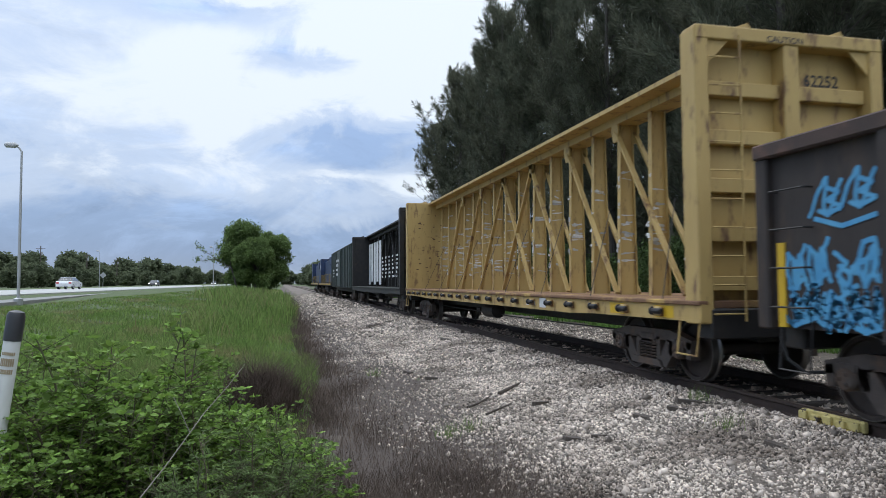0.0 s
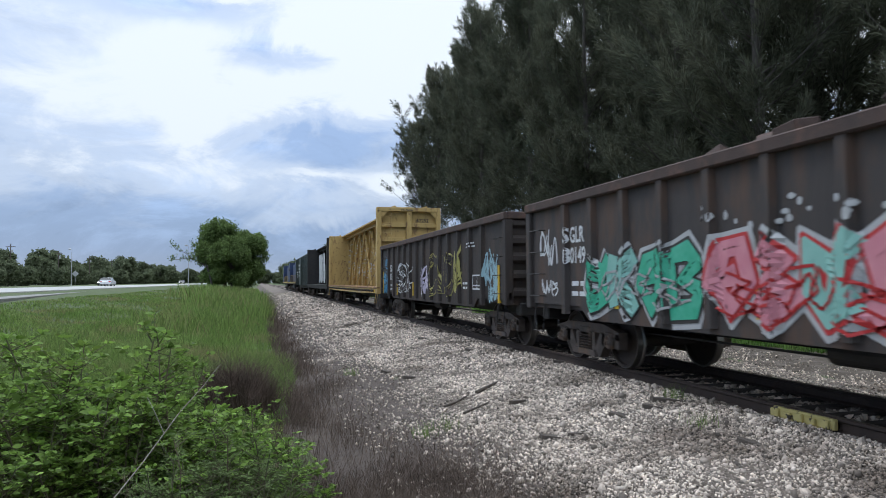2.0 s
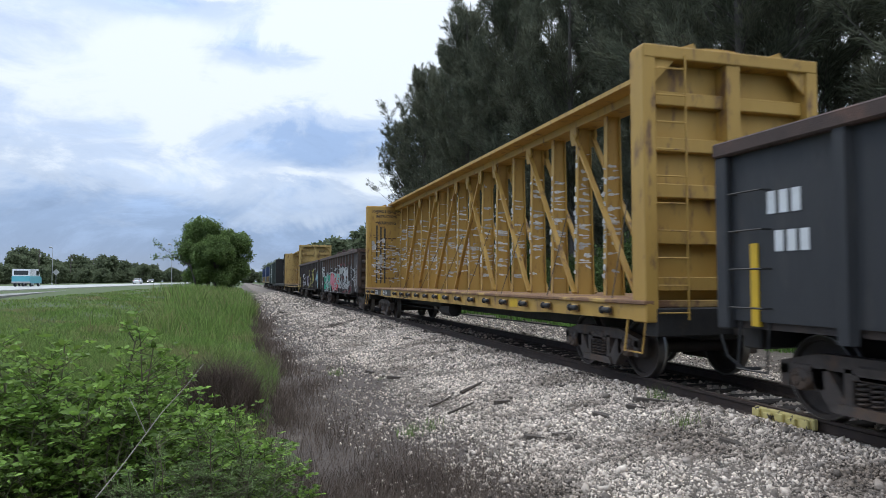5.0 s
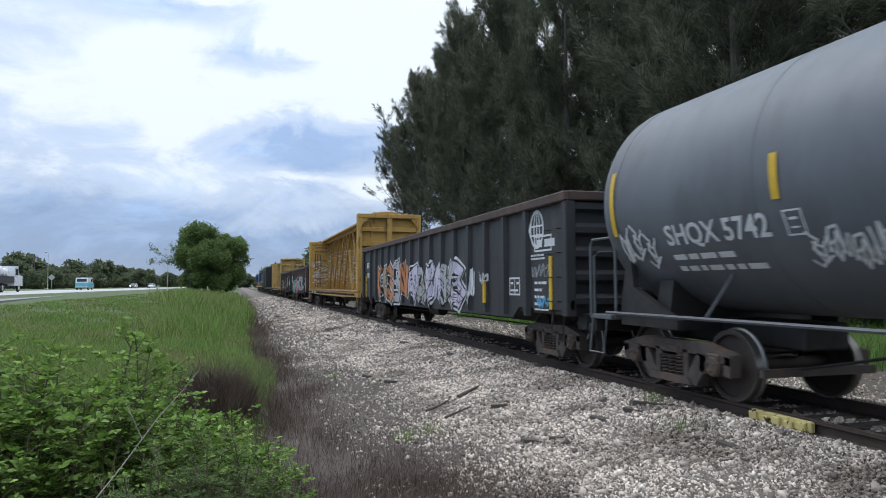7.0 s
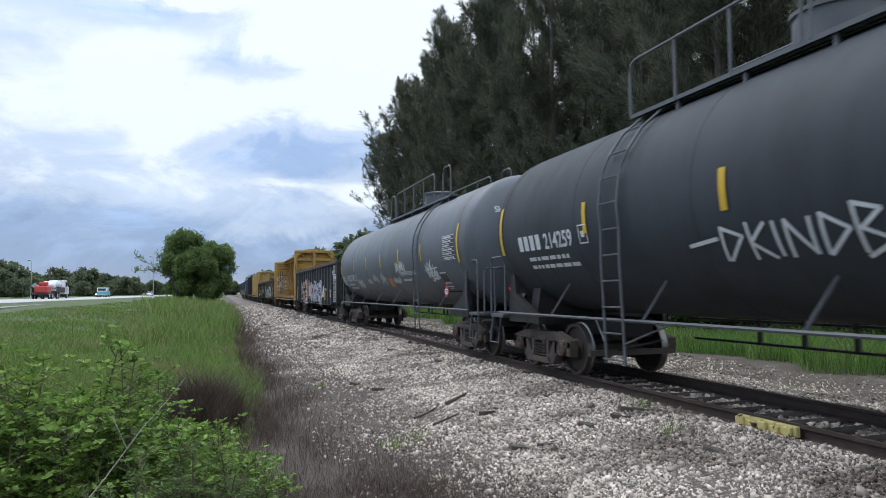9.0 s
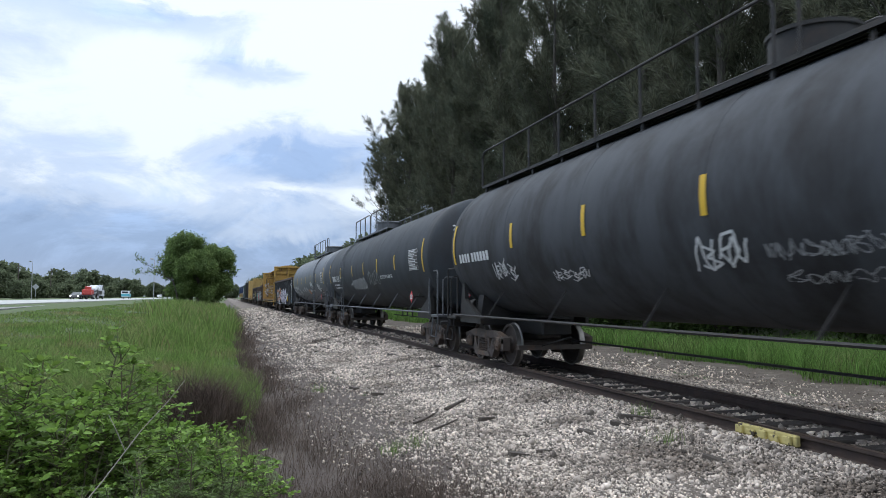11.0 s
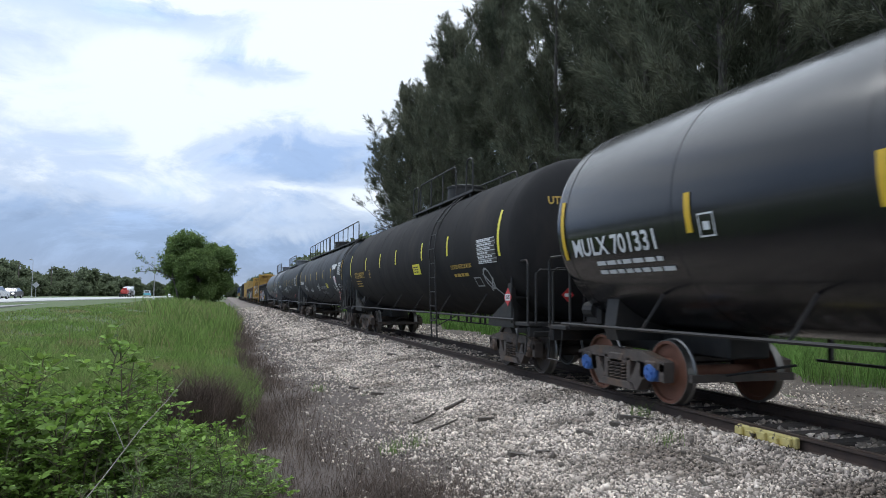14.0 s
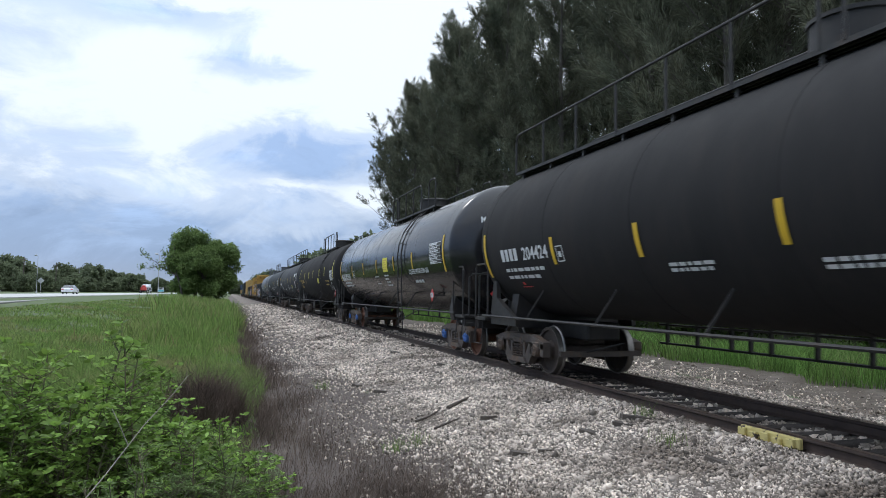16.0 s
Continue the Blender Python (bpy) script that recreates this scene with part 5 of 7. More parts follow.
def broad(pts, w):
    """A broad stroke laid as narrow ones side by side, so that it follows the ribs."""
    n = max(1, math.ceil(w / 0.075))
    out = []
    for j in range(n):
        o = (j + 0.5) / n * w - w / 2
        line_pts = []
        for k, (a, b) in enumerate(pts):
            p, q = pts[max(0, k - 1)], pts[min(len(pts) - 1, k + 1)]
            l = math.hypot(q[0] - p[0], q[1] - p[1]) or 1e-6
            line_pts.append((a - (q[1] - p[1]) / l * o, b + (q[0] - p[0]) / l * o))
        out += stroke(line_pts, w / n * 1.06)
    return out


GLYPHS = ([[(0, 0.1), (0.22, 0.75), (0.4, 1), (0.55, 0.25), (0.75, 0.1), (1, 0.9)]],
          [[(0, 0.85), (0.2, 0.1), (0.4, 0), (0.5, 0.95), (0.75, 0.35), (1, 0.05)]],
          [[(0.1, 0.95), (0.7, 0.75), (0.3, 0.5), (0.95, 0.25), (0.4, 0.0), (0, 0.2)]],
          [[(0, 0.3), (0.3, 0.9), (0.75, 0.95), (0.9, 0.5), (0.45, 0.05), (0.1, 0.5), (0.6, 0.6)]],
          [[(1, 1), (0.6, 0.6), (0.05, 0.85), (0.1, 0.4), (0.4, 0.05), (1, 0.3)], [(0.5, 0.1), (0.7, 0.8)]],
          [[(-0.05, 0.78), (0.2, 0.97), (0.6, 0.9), (1.05, 1)], [(0.5, 0.9), (0.42, 0.4), (0.55, 0.02)]],
          [[(0.5, 0.98), (0.12, 0.8), (0, 0.4), (0.25, 0.03), (0.7, 0.05), (0.98, 0.45), (0.8, 0.85), (0.5, 0.98)]],
          [[(0.02, 0), (0.08, 0.5), (0.0, 0.95), (0.35, 0.7), (0.7, 0.1), (0.95, 0.0), (0.9, 0.55), (1.02, 1.0)]],
          [[(0.98, 0.85), (0.6, 1.0), (0.15, 0.75), (0.02, 0.35), (0.35, 0.02), (0.85, 0.1), (1.1, 0.3)]],
          [[(0.08, 1.0), (0.0, 0.5), (0.1, 0.0)], [(0.95, 1.0), (0.5, 0.6), (0.15, 0.5), (0.55, 0.35), (1.0, 0.0)]],
          [[(0.05, 0.0), (0.02, 0.95), (0.6, 1.0), (0.85, 0.75), (0.4, 0.55), (0.95, 0.35), (0.7, 0.02), (0.05, 0.0)]],
          [[(0.95, 1.0), (0.3, 0.92), (0.05, 0.7), (0.15, 0.5), (0.7, 0.52)], [(0.15, 0.5), (0.02, 0.2), (0.3, 0.02), (1.0, 0.08)]],
          [[(0.95, 0.85), (0.5, 1.0), (0.1, 0.8), (0.3, 0.58), (0.8, 0.45), (0.92, 0.18), (0.5, 0.0), (0.0, 0.15)]])


def tag(glyphs, a0, a1, b0, b1, w, lean=0.15):
    """A quick sprayed tangle of strokes that cannot be read."""
    out, step = [], (a1 - a0) / len(glyphs)
    for i, g in enumerate(glyphs):
        lift = 0.12 * math.sin(i * 2.3)
        tangle = [[(0.9 * u + 0.35, 0.7 * v + 0.1) for u, v in pts] for pts in GLYPHS[(g + 2) % 5]]
        for pts in list(GLYPHS[g % 5]) + tangle:
            curve = []
            for (p, q), (u, v) in zip(pts, pts[1:]):
                curve += [(p + (u - p) * k / 4 + 0.03 * math.sin(k * 1.57), q + (v - q) * k / 4) for k in range(4)]
            curve.append(pts[-1])
            out += stroke([(a0 + step * (i + 0.05 + 0.85 * u + lean * (v - 0.5)), b0 + (b1 - b0) * (v * 0.85 + lift)) for u, v in curve], w)
    return out



def mural(car, rnd, a0, a1, b0, b1, fills, layers, shapes, w):
    """Sprayed letter-like forms side by side: each has outlines, widest first, and a fill."""
    n = len(shapes)
    step = (a1 - a0) / n
    for depth, (m, extra) in enumerate(list(layers) + [(None, 0.0)]):
        for i, g in enumerate(shapes):
            lines = []
            shake = random.Random(i * 7 + n)
            for pts in GLYPHS[g]:
                lines.append([(a0 + step * (i + 0.06 + 0.88 * u) + shake.uniform(-0.03, 0.03), b0 + 0.14 + (b1 - b0 - 0.28) * v + shake.uniform(-0.05, 0.05)) for u, v in pts])
            polys = []
            for pts in lines:
                polys += broad(pts, w + extra)
            paint = m or fills[i % len(fills)]
            sheet = Shape()
            for k, poly in enumerate(polys):
                # every stroke dries a hair above the one before
                fit = ribbed(car, 0.0095 * depth + 0.00022 * (k % 27))
                sheet.add([fit(*p) for p in poly], [tuple(range(len(poly)))])
            part("mural_outline" if m else "mural_fill", sheet, paint, car, "mural outline" if m else "mural paint", kind="stuff")


def mark_cars():
    c, L, rnd, fit, r, zc = TANKS["G"]
    sprayed(c, lettering("SHQX 5742", 0.27, 7.2, -0.70, 0.98), fit, WHITEMARK, "white car number", "car_number")
    sprayed(c, lines_block(rnd, 7.2, -0.92, 2, 1.8, 0.08, 2.2), fit, WHITEMARK, "small white print", "small_print")
    sprayed(c, frame_rect(5.15, 4.9, -0.72, -0.44, 0.02) + bar(5.08, 4.97, -0.64, -0.62) + bar(5.08, 4.97, -0.55, -0.52), fit, WHITEMARK, "white outlined box", "stencil_box")
    sprayed(c, tag((9, 12, 2), 8.3, 7.5, -0.95, -0.3, 0.035), fit, WHITEMARK, "white sprayed scrawl")
    sprayed(c, tag((12, 3, 8, 1), 5.0, 4.0, -1.1, -0.6, 0.03), fit, WHITEMARK, "white sprayed scrawl")
    sprayed(c, tag((4, 9, 1), -5.4, -6.3, -0.85, -0.3, 0.035) + tag((2, 0), -5.6, -6.4, -0.95, -0.6, 0.035) + stroke([(-5.3, -0.6), (-6.5, -0.55)], 0.03), fit, WHITEMARK, "white sprayed scrawl")
    sprayed(c, tag((7, 11, 12, 8, 0, 7), -2.0, -3.2, -0.55, -0.2, 0.035), fit, WHITEMARK, "white sprayed scrawl")
    sprayed(c, tag((12, 9, 10), 2.9, 2.2, -0.9, -0.65, 0.022) + tag((8, 3, 2), 1.8, 1.0, -0.85, -0.5, 0.025) + tag((12, 4, 12), 0.6, -0.2, -0.95, -0.45, 0.025) + tag((11, 7, 9, 10), -1.2, -2.2, -0.95, -0.7, 0.028), fit, WHITEMARK, "thin white sprayed scrawl")
    sprayed(c, lettering("LIQUEFIED PETROLEUM GAS", 0.12, -2.4, -0.68, 0.88), fit, WHITEMARK, "white lettering", "lettering")
    sprayed(c, lines_block(rnd, -2.6, -0.88, 1, 1.2, 0.07), fit, WHITEMARK, "small white print", "small_print")
    sprayed(c, bar(-0.5, -1.05, -1.08, -0.74, 3), fit, ORANGEMARK, "orange sticker", "sticker")
    sprayed(c, bar(-6.5, -7.05, -1.04, -0.70, 3), fit, DARKMARK, "dark stencil panel", "panel")
    sprayed(c, frame_rect(-6.5, -7.05, -1.04, -0.70, 0.035) + bar(-6.69, -6.71, -1.0, -0.74) + bar(-6.87, -6.89, -1.0, -0.74) + bar(-6.55, -7.0, -1.15, -1.12) + bar(-6.55, -6.9, -1.21, -1.18), shifted(fit), WHITEMARK, "white panel outline", "panel_outline")
    data_panel(c, fit, -7.2, -8.15, -0.4, 0.2)
    placard(c, fit, -7.33, -1.22)

    c, L, rnd, fit, r, zc = TANKS["H"]
    sprayed(c, bars_word(7.9, -0.46, 4, 0.17, 0.27, 0.07) + lettering("214259", 0.27, 6.85, -0.46, 0.9), fit, WHITEMARK, "white car number", "car_number")
    sprayed(c, lines_block(rnd, 7.6, -0.66, 2, 1.7, 0.07, 2.2), fit, WHITEMARK, "small white print", "small_print")
    sprayed(c, frame_rect(5.62, 5.36, -0.46, -0.16, 0.02) + bar(5.54, 5.44, -0.36, -0.26), fit, WHITEMARK, "white outlined box", "stencil_box")
    big_tag = stroke([(3.05, -0.68), (2.55, -0.62)], 0.05)
    letters = [[(2.5, -0.9), (2.45, -0.5), (2.15, -0.62), (2.45, -0.9)], [(2.05, -0.48), (2.05, -0.9)], [(1.8, -0.5), (2.05, -0.7), (1.78, -0.9)], [(1.68, -0.5), (1.68, -0.88)], [(1.55, -0.9), (1.52, -0.5), (1.25, -0.88), (1.22, -0.5)],
               [(1.12, -0.9), (1.08, -0.48), (0.8, -0.65), (1.1, -0.9)], [(0.72, -0.9), (0.72, -0.42), (0.45, -0.5), (0.68, -0.66), (0.4, -0.8), (0.72, -0.95)], [(0.32, -0.48), (0.34, -0.8), (0.2, -0.9), (0.08, -0.8), (0.1, -0.48)], [(0.0, -0.9), (0.02, -0.4), (-0.32, -0.68), (0.0, -0.86)]]
    for pts in letters:
        big_tag += stroke(pts, 0.045)
    sprayed(c, big_tag, fit, WHITEMARK, "large white sprayed tag")
    loops = []
    for i in range(6):
        a = -0.95 - i * 0.33
        loops += stroke([(a + 0.17 * math.sin(k * 0.524), -0.5 + 0.2 * math.cos(k * 0.524) + 0.08 * math.sin(i * 2)) for k in range(13)], 0.03)
    sprayed(c, loops, fit, GREYSPRAY, "grey sprayed loops")
    sprayed(c, lettering("LIQUEFIED PETROLEUM GAS", 0.12, -3.0, -0.55, 0.88), fit, WHITEMARK, "white lettering", "lettering")
    data_panel(c, fit, -7.2, -8.2, -0.4, 0.2)
    placard(c, fit, -7.3, -1.25)

    c, L, rnd, fit, r, zc = TANKS["I"]
    sprayed(c, bars_word(8.7, -0.4, 4, 0.13, 0.2, 0.05) + bars_word(7.9, -0.4, 6, 0.13, 0.2, 0.05), fit, WHITEMARK, "white car number, worn", "car_number")
    sprayed(c, bar(-5.95, -7.5, 0.30, 0.42, 2) + bar(-6.2, -7.2, 0.16, 0.30, 2), fit, TORN, "white torn sticker patch", "sticker")
    sprayed(c, bar(-6.55, -7.1, -0.62, -0.18, 5), fit, TORN, "white sticker", "sticker")
    sprayed(c, lines_block(rnd, -6.6, -0.32, 3, 0.5, 0.1, 1.5), fit, PINKMARK, "faded red print", "sticker_print")
    sprayed(c, bar(-6.5, -7.1, -0.76, -0.66) + bar(-6.5, -7.1, -0.94, -0.83) + bar(-6.5, -7.1, -1.12, -1.0), fit, TORN, "white sticker strips", "sticker")
    sprayed(c, bar(-6.55, -7.05, -1.1, -1.02), fit, REDMARK, "red strip", "sticker_print")
    sprayed(c, stroke([(-5.95, -0.65), (-6.4, -1.07)], 0.07), fit, TORN, "pale strip", "sticker")
    sprayed(c, bar(-3.35, -4.0, -0.76, -0.50, 3), fit, LEMON, "yellow warning sticker", "sticker")
    sprayed(c, lines_block(rnd, -3.45, -0.58, 2, 0.5, 0.04), fit, DARKMARK, "black small print", "small_print")
    sprayed(c, frame_rect(-7.6, -8.3, -0.9, -0.6, 0.03) + bar(-7.95, -7.98, -0.88, -0.62) + bar(-7.7, -7.85, -0.8, -0.7), fit, WHITEMARK, "white stencil box", "stencil_box")
    data_panel(c, fit, -7.85, -8.75, -0.15, 0.45)
    sprayed(c, tag((6, 9, 12), 6.8, 5.7, -0.85, -0.4, 0.03) + tag((11, 7, 12, 8), 4.2, 3.0, -0.95, -0.7, 0.02) + tag((10, 3), 0.4, -0.5, -0.95, -0.4, 0.035), fit, WHITEMARK, "white sprayed scrawls")
    sprayed(c, scrawl(rnd, -0.8, -3.2, -0.85, -0.6, 14, 0.014) + scrawl(rnd, -0.9, -2.9, -1.15, -0.95, 8, 0.014), fit, GREYSPRAY, "chalk scribble that cannot be read")
    placard(c, fit, -8.5, -1.25)

    c, L, rnd, fit, r, zc = TANKS["J"]
    sprayed(c, lettering("UTLX 958111", 0.24, 7.5, -0.46, 1.02), fit, GOLDMARK, "gold car number", "car_number")
    sprayed(c, lines_block(rnd, 7.4, -0.60, 3, 1.3, 0.04, 2.6), fit, GOLDMARK, "small gold print", "small_print")
    sprayed(c, frame_rect(4.6, 4.36, -0.48, -0.18, 0.018) + bar(4.53, 4.44, -0.4, -0.28), fit, GOLDMARK, "gold outlined box", "stencil_box")
    sprayed(c, bar(-1.75, -2.5, -0.56, -0.26, 3), fit, LEMON, "yellow warning sticker", "sticker")
    sprayed(c, lines_block(rnd, -1.82, -0.36, 3, 0.55, 0.035, 2.0), fit, DARKMARK, "black small print", "small_print")
    sprayed(c, lettering("LIQUEFIED PETROLEUM GAS", 0.10, -5.2, -0.52, 0.82) + lines_block(rnd, -5.3, -0.72, 1, 0.9, 0.08), fit, GOLDMARK, "gold lettering", "lettering")
    data_panel(c, fit, -7.15, -8.2, -0.47, 0.05)
    sprayed(c, frame_rect(-6.55, -6.95, -1.0, -0.76, 0.03), fit, GREYSPRAY, "grey stencil box", "stencil_box")
    sprayed(c, stroke([(-7.4 + 0.2 * math.sin(k * 0.5), -0.82 + 0.24 * math.cos(k * 0.5)) for k in range(14)], 0.05) + stroke([(-7.2, -0.7), (-7.7, -1.25)], 0.06) + stroke([(-7.65, -0.8), (-7.25, -1.1)], 0.05), fit, GREYSPRAY, "grey sprayed swirl")
    placard(c, fit, -8.6, -1.35)

    c, L, rnd, fit, r, zc = TANKS["K"]
    sprayed(c, lettering("MULX 701331", 0.27, 8.0, -0.55, 1.0), fit, WHITEMARK, "white car number", "car_number")
    sprayed(c, lines_block(rnd, 7.4, -0.72, 2, 1.9, 0.065, 2.2), fit, WHITEMARK, "small white print", "small_print")
    sprayed(c, frame_rect(4.95, 4.68, -0.48, -0.2, 0.02) + bar(4.87, 4.76, -0.4, -0.3), fit, WHITEMARK, "white outlined box", "stencil_box")
    sprayed(c, bar(-1.1, -1.82, -0.4, 0.08, 5), fit, LEMON, "yellow notice panel", "sticker")
    sprayed(c, lines_block(rnd, -1.18, -0.02, 5, 0.6, 0.035, 2.2), fit, GOLDMARK, "small print on the notice", "small_print")
    sprayed(c, lines_block(rnd, 0.45, -0.56, 1, 0.7, 0.04) + lines_block(rnd, 0.4, -0.82, 1, 0.6, 0.03) + lines_block(rnd, -1.15, -0.56, 4, 0.6, 0.05, 2.4), fit, WHITEMARK, "small white print", "small_print")
    sprayed(c, lettering("LIQUEFIED PETROLEUM GAS", 0.14, -4.6, -0.56, 0.85) + lines_block(rnd, -5.0, -0.85, 1, 1.2, 0.09), fit, WHITEMARK, "white lettering", "lettering")
    data_panel(c, fit, -7.0, -8.05, -0.35, 0.2)
    placard(c, fit, -6.85, -1.2)

    c, L, rnd, fit, r, zc = TANKS["L"]
    sprayed(c, bars_word(7.45, -0.50, 4, 0.15, 0.24, 0.06) + lettering("204424", 0.24, 6.42, -0.50, 1.08), fit, WHITEMARK, "white car number", "car_number")
    sprayed(c, lines_block(rnd, 7.4, -0.72, 2, 2.4, 0.07, 2.2), fit, WHITEMARK, "small white print", "small_print")
    sprayed(c, frame_rect(5.02, 4.78, -0.60, -0.32, 0.02) + bar(4.95, 4.85, -0.52, -0.42), fit, WHITEMARK, "white outlined box", "stencil_box")
    sprayed(c, bar(6.9, 6.8, -1.02, -0.95) + lines_block(rnd, 7.0, -1.08, 1, 0.5, 0.03), fit, REDMARK, "red print", "small_print")
    sprayed(c, lines_block(rnd, 2.05, -0.80, 2, 1.1, 0.05, 1.6) + lines_block(rnd, -0.35, -0.85, 2, 1.1, 0.05, 1.6), fit, WHITEMARK, "small white print", "small_print")

    # numbers on the tank ends
    for key, text, m in (("G", "SHQX 5742", WHITEMARK), ("H", "214259", WHITEMARK), ("J", "UTLX 958111", GOLDMARK), ("K", "MULX 701331", WHITEMARK), ("I", "", WHITEMARK)):
        c, L, rnd, fit, r, zc = TANKS[key]

        def head(a, b, L=L, r=r, zc=zc):
            return (a, -(L + 0.45 + 0.55 * math.sqrt(max(0.0, 1 - (a * a + b * b) / (r * r)))) - 0.012, zc + b)
        polys = lettering(text, 0.15, -0.95, 0.62, 0.85, 1) if text else bars_word(0.0, 0.62, 6, 0.1, 0.15, 0.04)
        for k in range(3):
            polys += bar(-0.75 + 0.1 * k, -0.15 - 0.1 * k, 0.40 - k * 0.16, 0.46 - k * 0.16)
        sprayed(c, polys, head, m, "lettering on the tank end", "end_lettering")

    # gondolas
    c, L, rnd = CAR_C
    side = ribbed(c)

    def upright(car, y, z0, z1):
        x = ribbed(car)(y, 0)[0]
        part("reflective_stripe", Shape().box(x - 0.012, x + 0.03, y - 0.055, y + 0.055, z0, z1), YELLOWMARK, car, "yellow reflective stripe")
    for y, z0, z1 in ((7.55, 0.98, 1.9), (4.08, 0.98, 1.45), (1.68, 0.98, 1.45), (-7.24, 0.98, 1.85)):
        upright(c, y, z0, z1)
    sprayed(c, tag((4, 9, 7, 8), 7.5, 6.25, 1.35, 1.95, 0.05) + tag((12, 1, 10), 7.5, 6.3, 1.0, 1.4, 0.05) + tag((0, 5), 7.1, 6.3, 2.1, 2.6, 0.045, 0.3) + stroke([(7.05, 2.12), (6.7, 2.02), (6.3, 2.1)], 0.05), side, BLUEMARK, "blue sprayed scrawl")
    sprayed(c, tag((2, 3, 11, 2, 6), 7.5, 6.2, 1.02, 1.5, 0.04), ribbed(c, 0.004), BLUEMARK, "blue sprayed scrawl")
    sprayed(c, lettering("80151", 0.26, 5.95, 1.55, 0.8) + lettering("SGLR", 0.26, 5.95, 1.9, 0.8) + lines_block(rnd, 5.9, 1.3, 2, 0.7, 0.07, 2.2), side, WHITEMARK, "white car number", "car_number")
    mural(c, rnd, 4.1, 1.95, 1.05, 2.15, (GOND,), ((WHITEMARK, 0.09),), (11, 6, 12), 0.20)
    sprayed(c, tag((3, 12), 4.2, 1.9, 1.0, 2.3, 0.04) + scrawl(rnd, 4.0, 3.4, 1.9, 2.2, 2, 0.03), side, WHITEMARK, "white sprayed loops")
    sprayed(c, tag((4, 3), 0.55, -0.45, 0.95, 2.1, 0.06) + tag((2, 9, 12), 0.5, -0.4, 1.3, 1.8, 0.05), side, LILACMARK, "pale sprayed scrawl")
    mural(c, rnd, -0.7, -3.4, 1.0, 2.35, (GOND,), ((YELLOWSPRAY, 0.075),), (8, 7, 8), 0.24)
    sprayed(c, tag((5, 4), -3.4, -4.25, 1.05, 2.55, 0.05) + tag((2, 12), -3.45, -4.2, 1.2, 1.9, 0.05), side, YELLOWSPRAY, "yellow sprayed tag")
    sprayed(c, frame_rect(-5.25, -5.95, 1.27, 1.65, 0.035) + bar(-5.6, -5.63, 1.3, 1.62) + bar(-5.3, -5.9, 1.36, 1.39), side, WHITEMARK, "white stencil box", "stencil_box")
    sprayed(c, tag((3, 12, 9), -6.2, -7.15, 1.35, 2.35, 0.06) + tag((1, 4), -6.5, -7.15, 0.98, 1.5, 0.05), side, BLUEPALE, "pale blue sprayed scrawl")
    sprayed(c, lines_block(rnd, -4.7, 2.45, 2, 0.7, 0.035, 2.4) + lines_block(rnd, -4.4, 1.4, 2, 0.4, 0.06, 2), side, WHITEMARK, "small white print", "small_print")

    c, L, rnd = CAR_D
    side = ribbed(c)
    for y, z0, z1 in ((7.8, 0.98, 1.92), (4.34, 1.05, 1.5), (-0.91, 1.05, 1.5), (-3.95, 1.0, 1.5), (1.2, 1.05, 1.5)):
        upright(c, y, z0, z1)
    sprayed(c, scrawl(rnd, 7.3, 6.5, 1.7, 2.5, 2, 0.035, 1.2) + scrawl(rnd, 7.2, 6.5, 1.2, 1.55, 3, 0.035), side, WHITEMARK, "white sprayed line drawing")
    sprayed(c, lettering("SGLR", 0.28, 6.1, 2.16, 0.75) + lettering("80149", 0.28, 6.1, 1.80, 0.75) + lines_block(rnd, 5.9, 1.4, 2, 0.8, 0.08, 2.2), side, WHITEMARK, "white car number", "car_number")
    mural(c, rnd, 5.3, 2.15, 0.95, 2.0, (GREENMARK, MINTMARK, GREENMARK, GREENMARK), ((SILVERMARK, 0.26), (DARKMARK, 0.10)), (4, 9, 3, 10), 0.27)
    sprayed(c, tag((3, 0, 2), 4.9, 2.5, 1.15, 1.75, 0.035), ribbed(c, 0.03), SILVERMARK, "pale accents on the mural")
    mural(c, rnd, 2.0, -1.6, 0.98, 2.02, (PINKMARK, PINKMARK, MINTMARK, PINKMARK, MINTMARK), ((SILVERMARK, 0.28), (REDMARK, 0.12)), (3, 2, 4, 12, 0), 0.26)
    sprayed(c, tag((12, 3, 12, 2), 1.9, -1.5, 1.05, 1.7, 0.035), ribbed(c, 0.03), REDMARK, "red accents on the mural")
    sprayed(c, [p for k in range(26) for p in blob(rnd, rnd.uniform(-1.4, 2.2), rnd.uniform(2.1, 2.42), rnd.uniform(0.03, 0.07), rnd.uniform(0.03, 0.08), 8)], side, SILVERMARK, "pale spray dabs")
    mural(c, rnd, -1.75, -5.15, 1.02, 2.3, (SILVERMARK,), ((REDFADE, 0.42), (DARKMARK, 0.24)), (5, 6, 7, 8), 0.36)
    sprayed(c, tag((1, 2, 0, 4), -1.9, -5.1, 1.1, 1.9, 0.02), ribbed(c, 0.03), DARKMARK, "dark accents on the mural")
    sprayed(c, frame_rect(-5.36, -5.86, 1.26, 1.62, 0.03) + bar(-5.6, -5.62, 1.3, 1.6), side, WHITEMARK, "white stencil box", "stencil_box")
    sprayed(c, lettering("MUSL", 0.17, -5.28, 2.12, 0.9) + lettering("WOOK", 0.17, -5.28, 1.90, 0.85) + lettering("KEST", 0.17, -5.28, 1.68, 0.9), side, SILVERMARK, "pale hand lettering", "lettering")
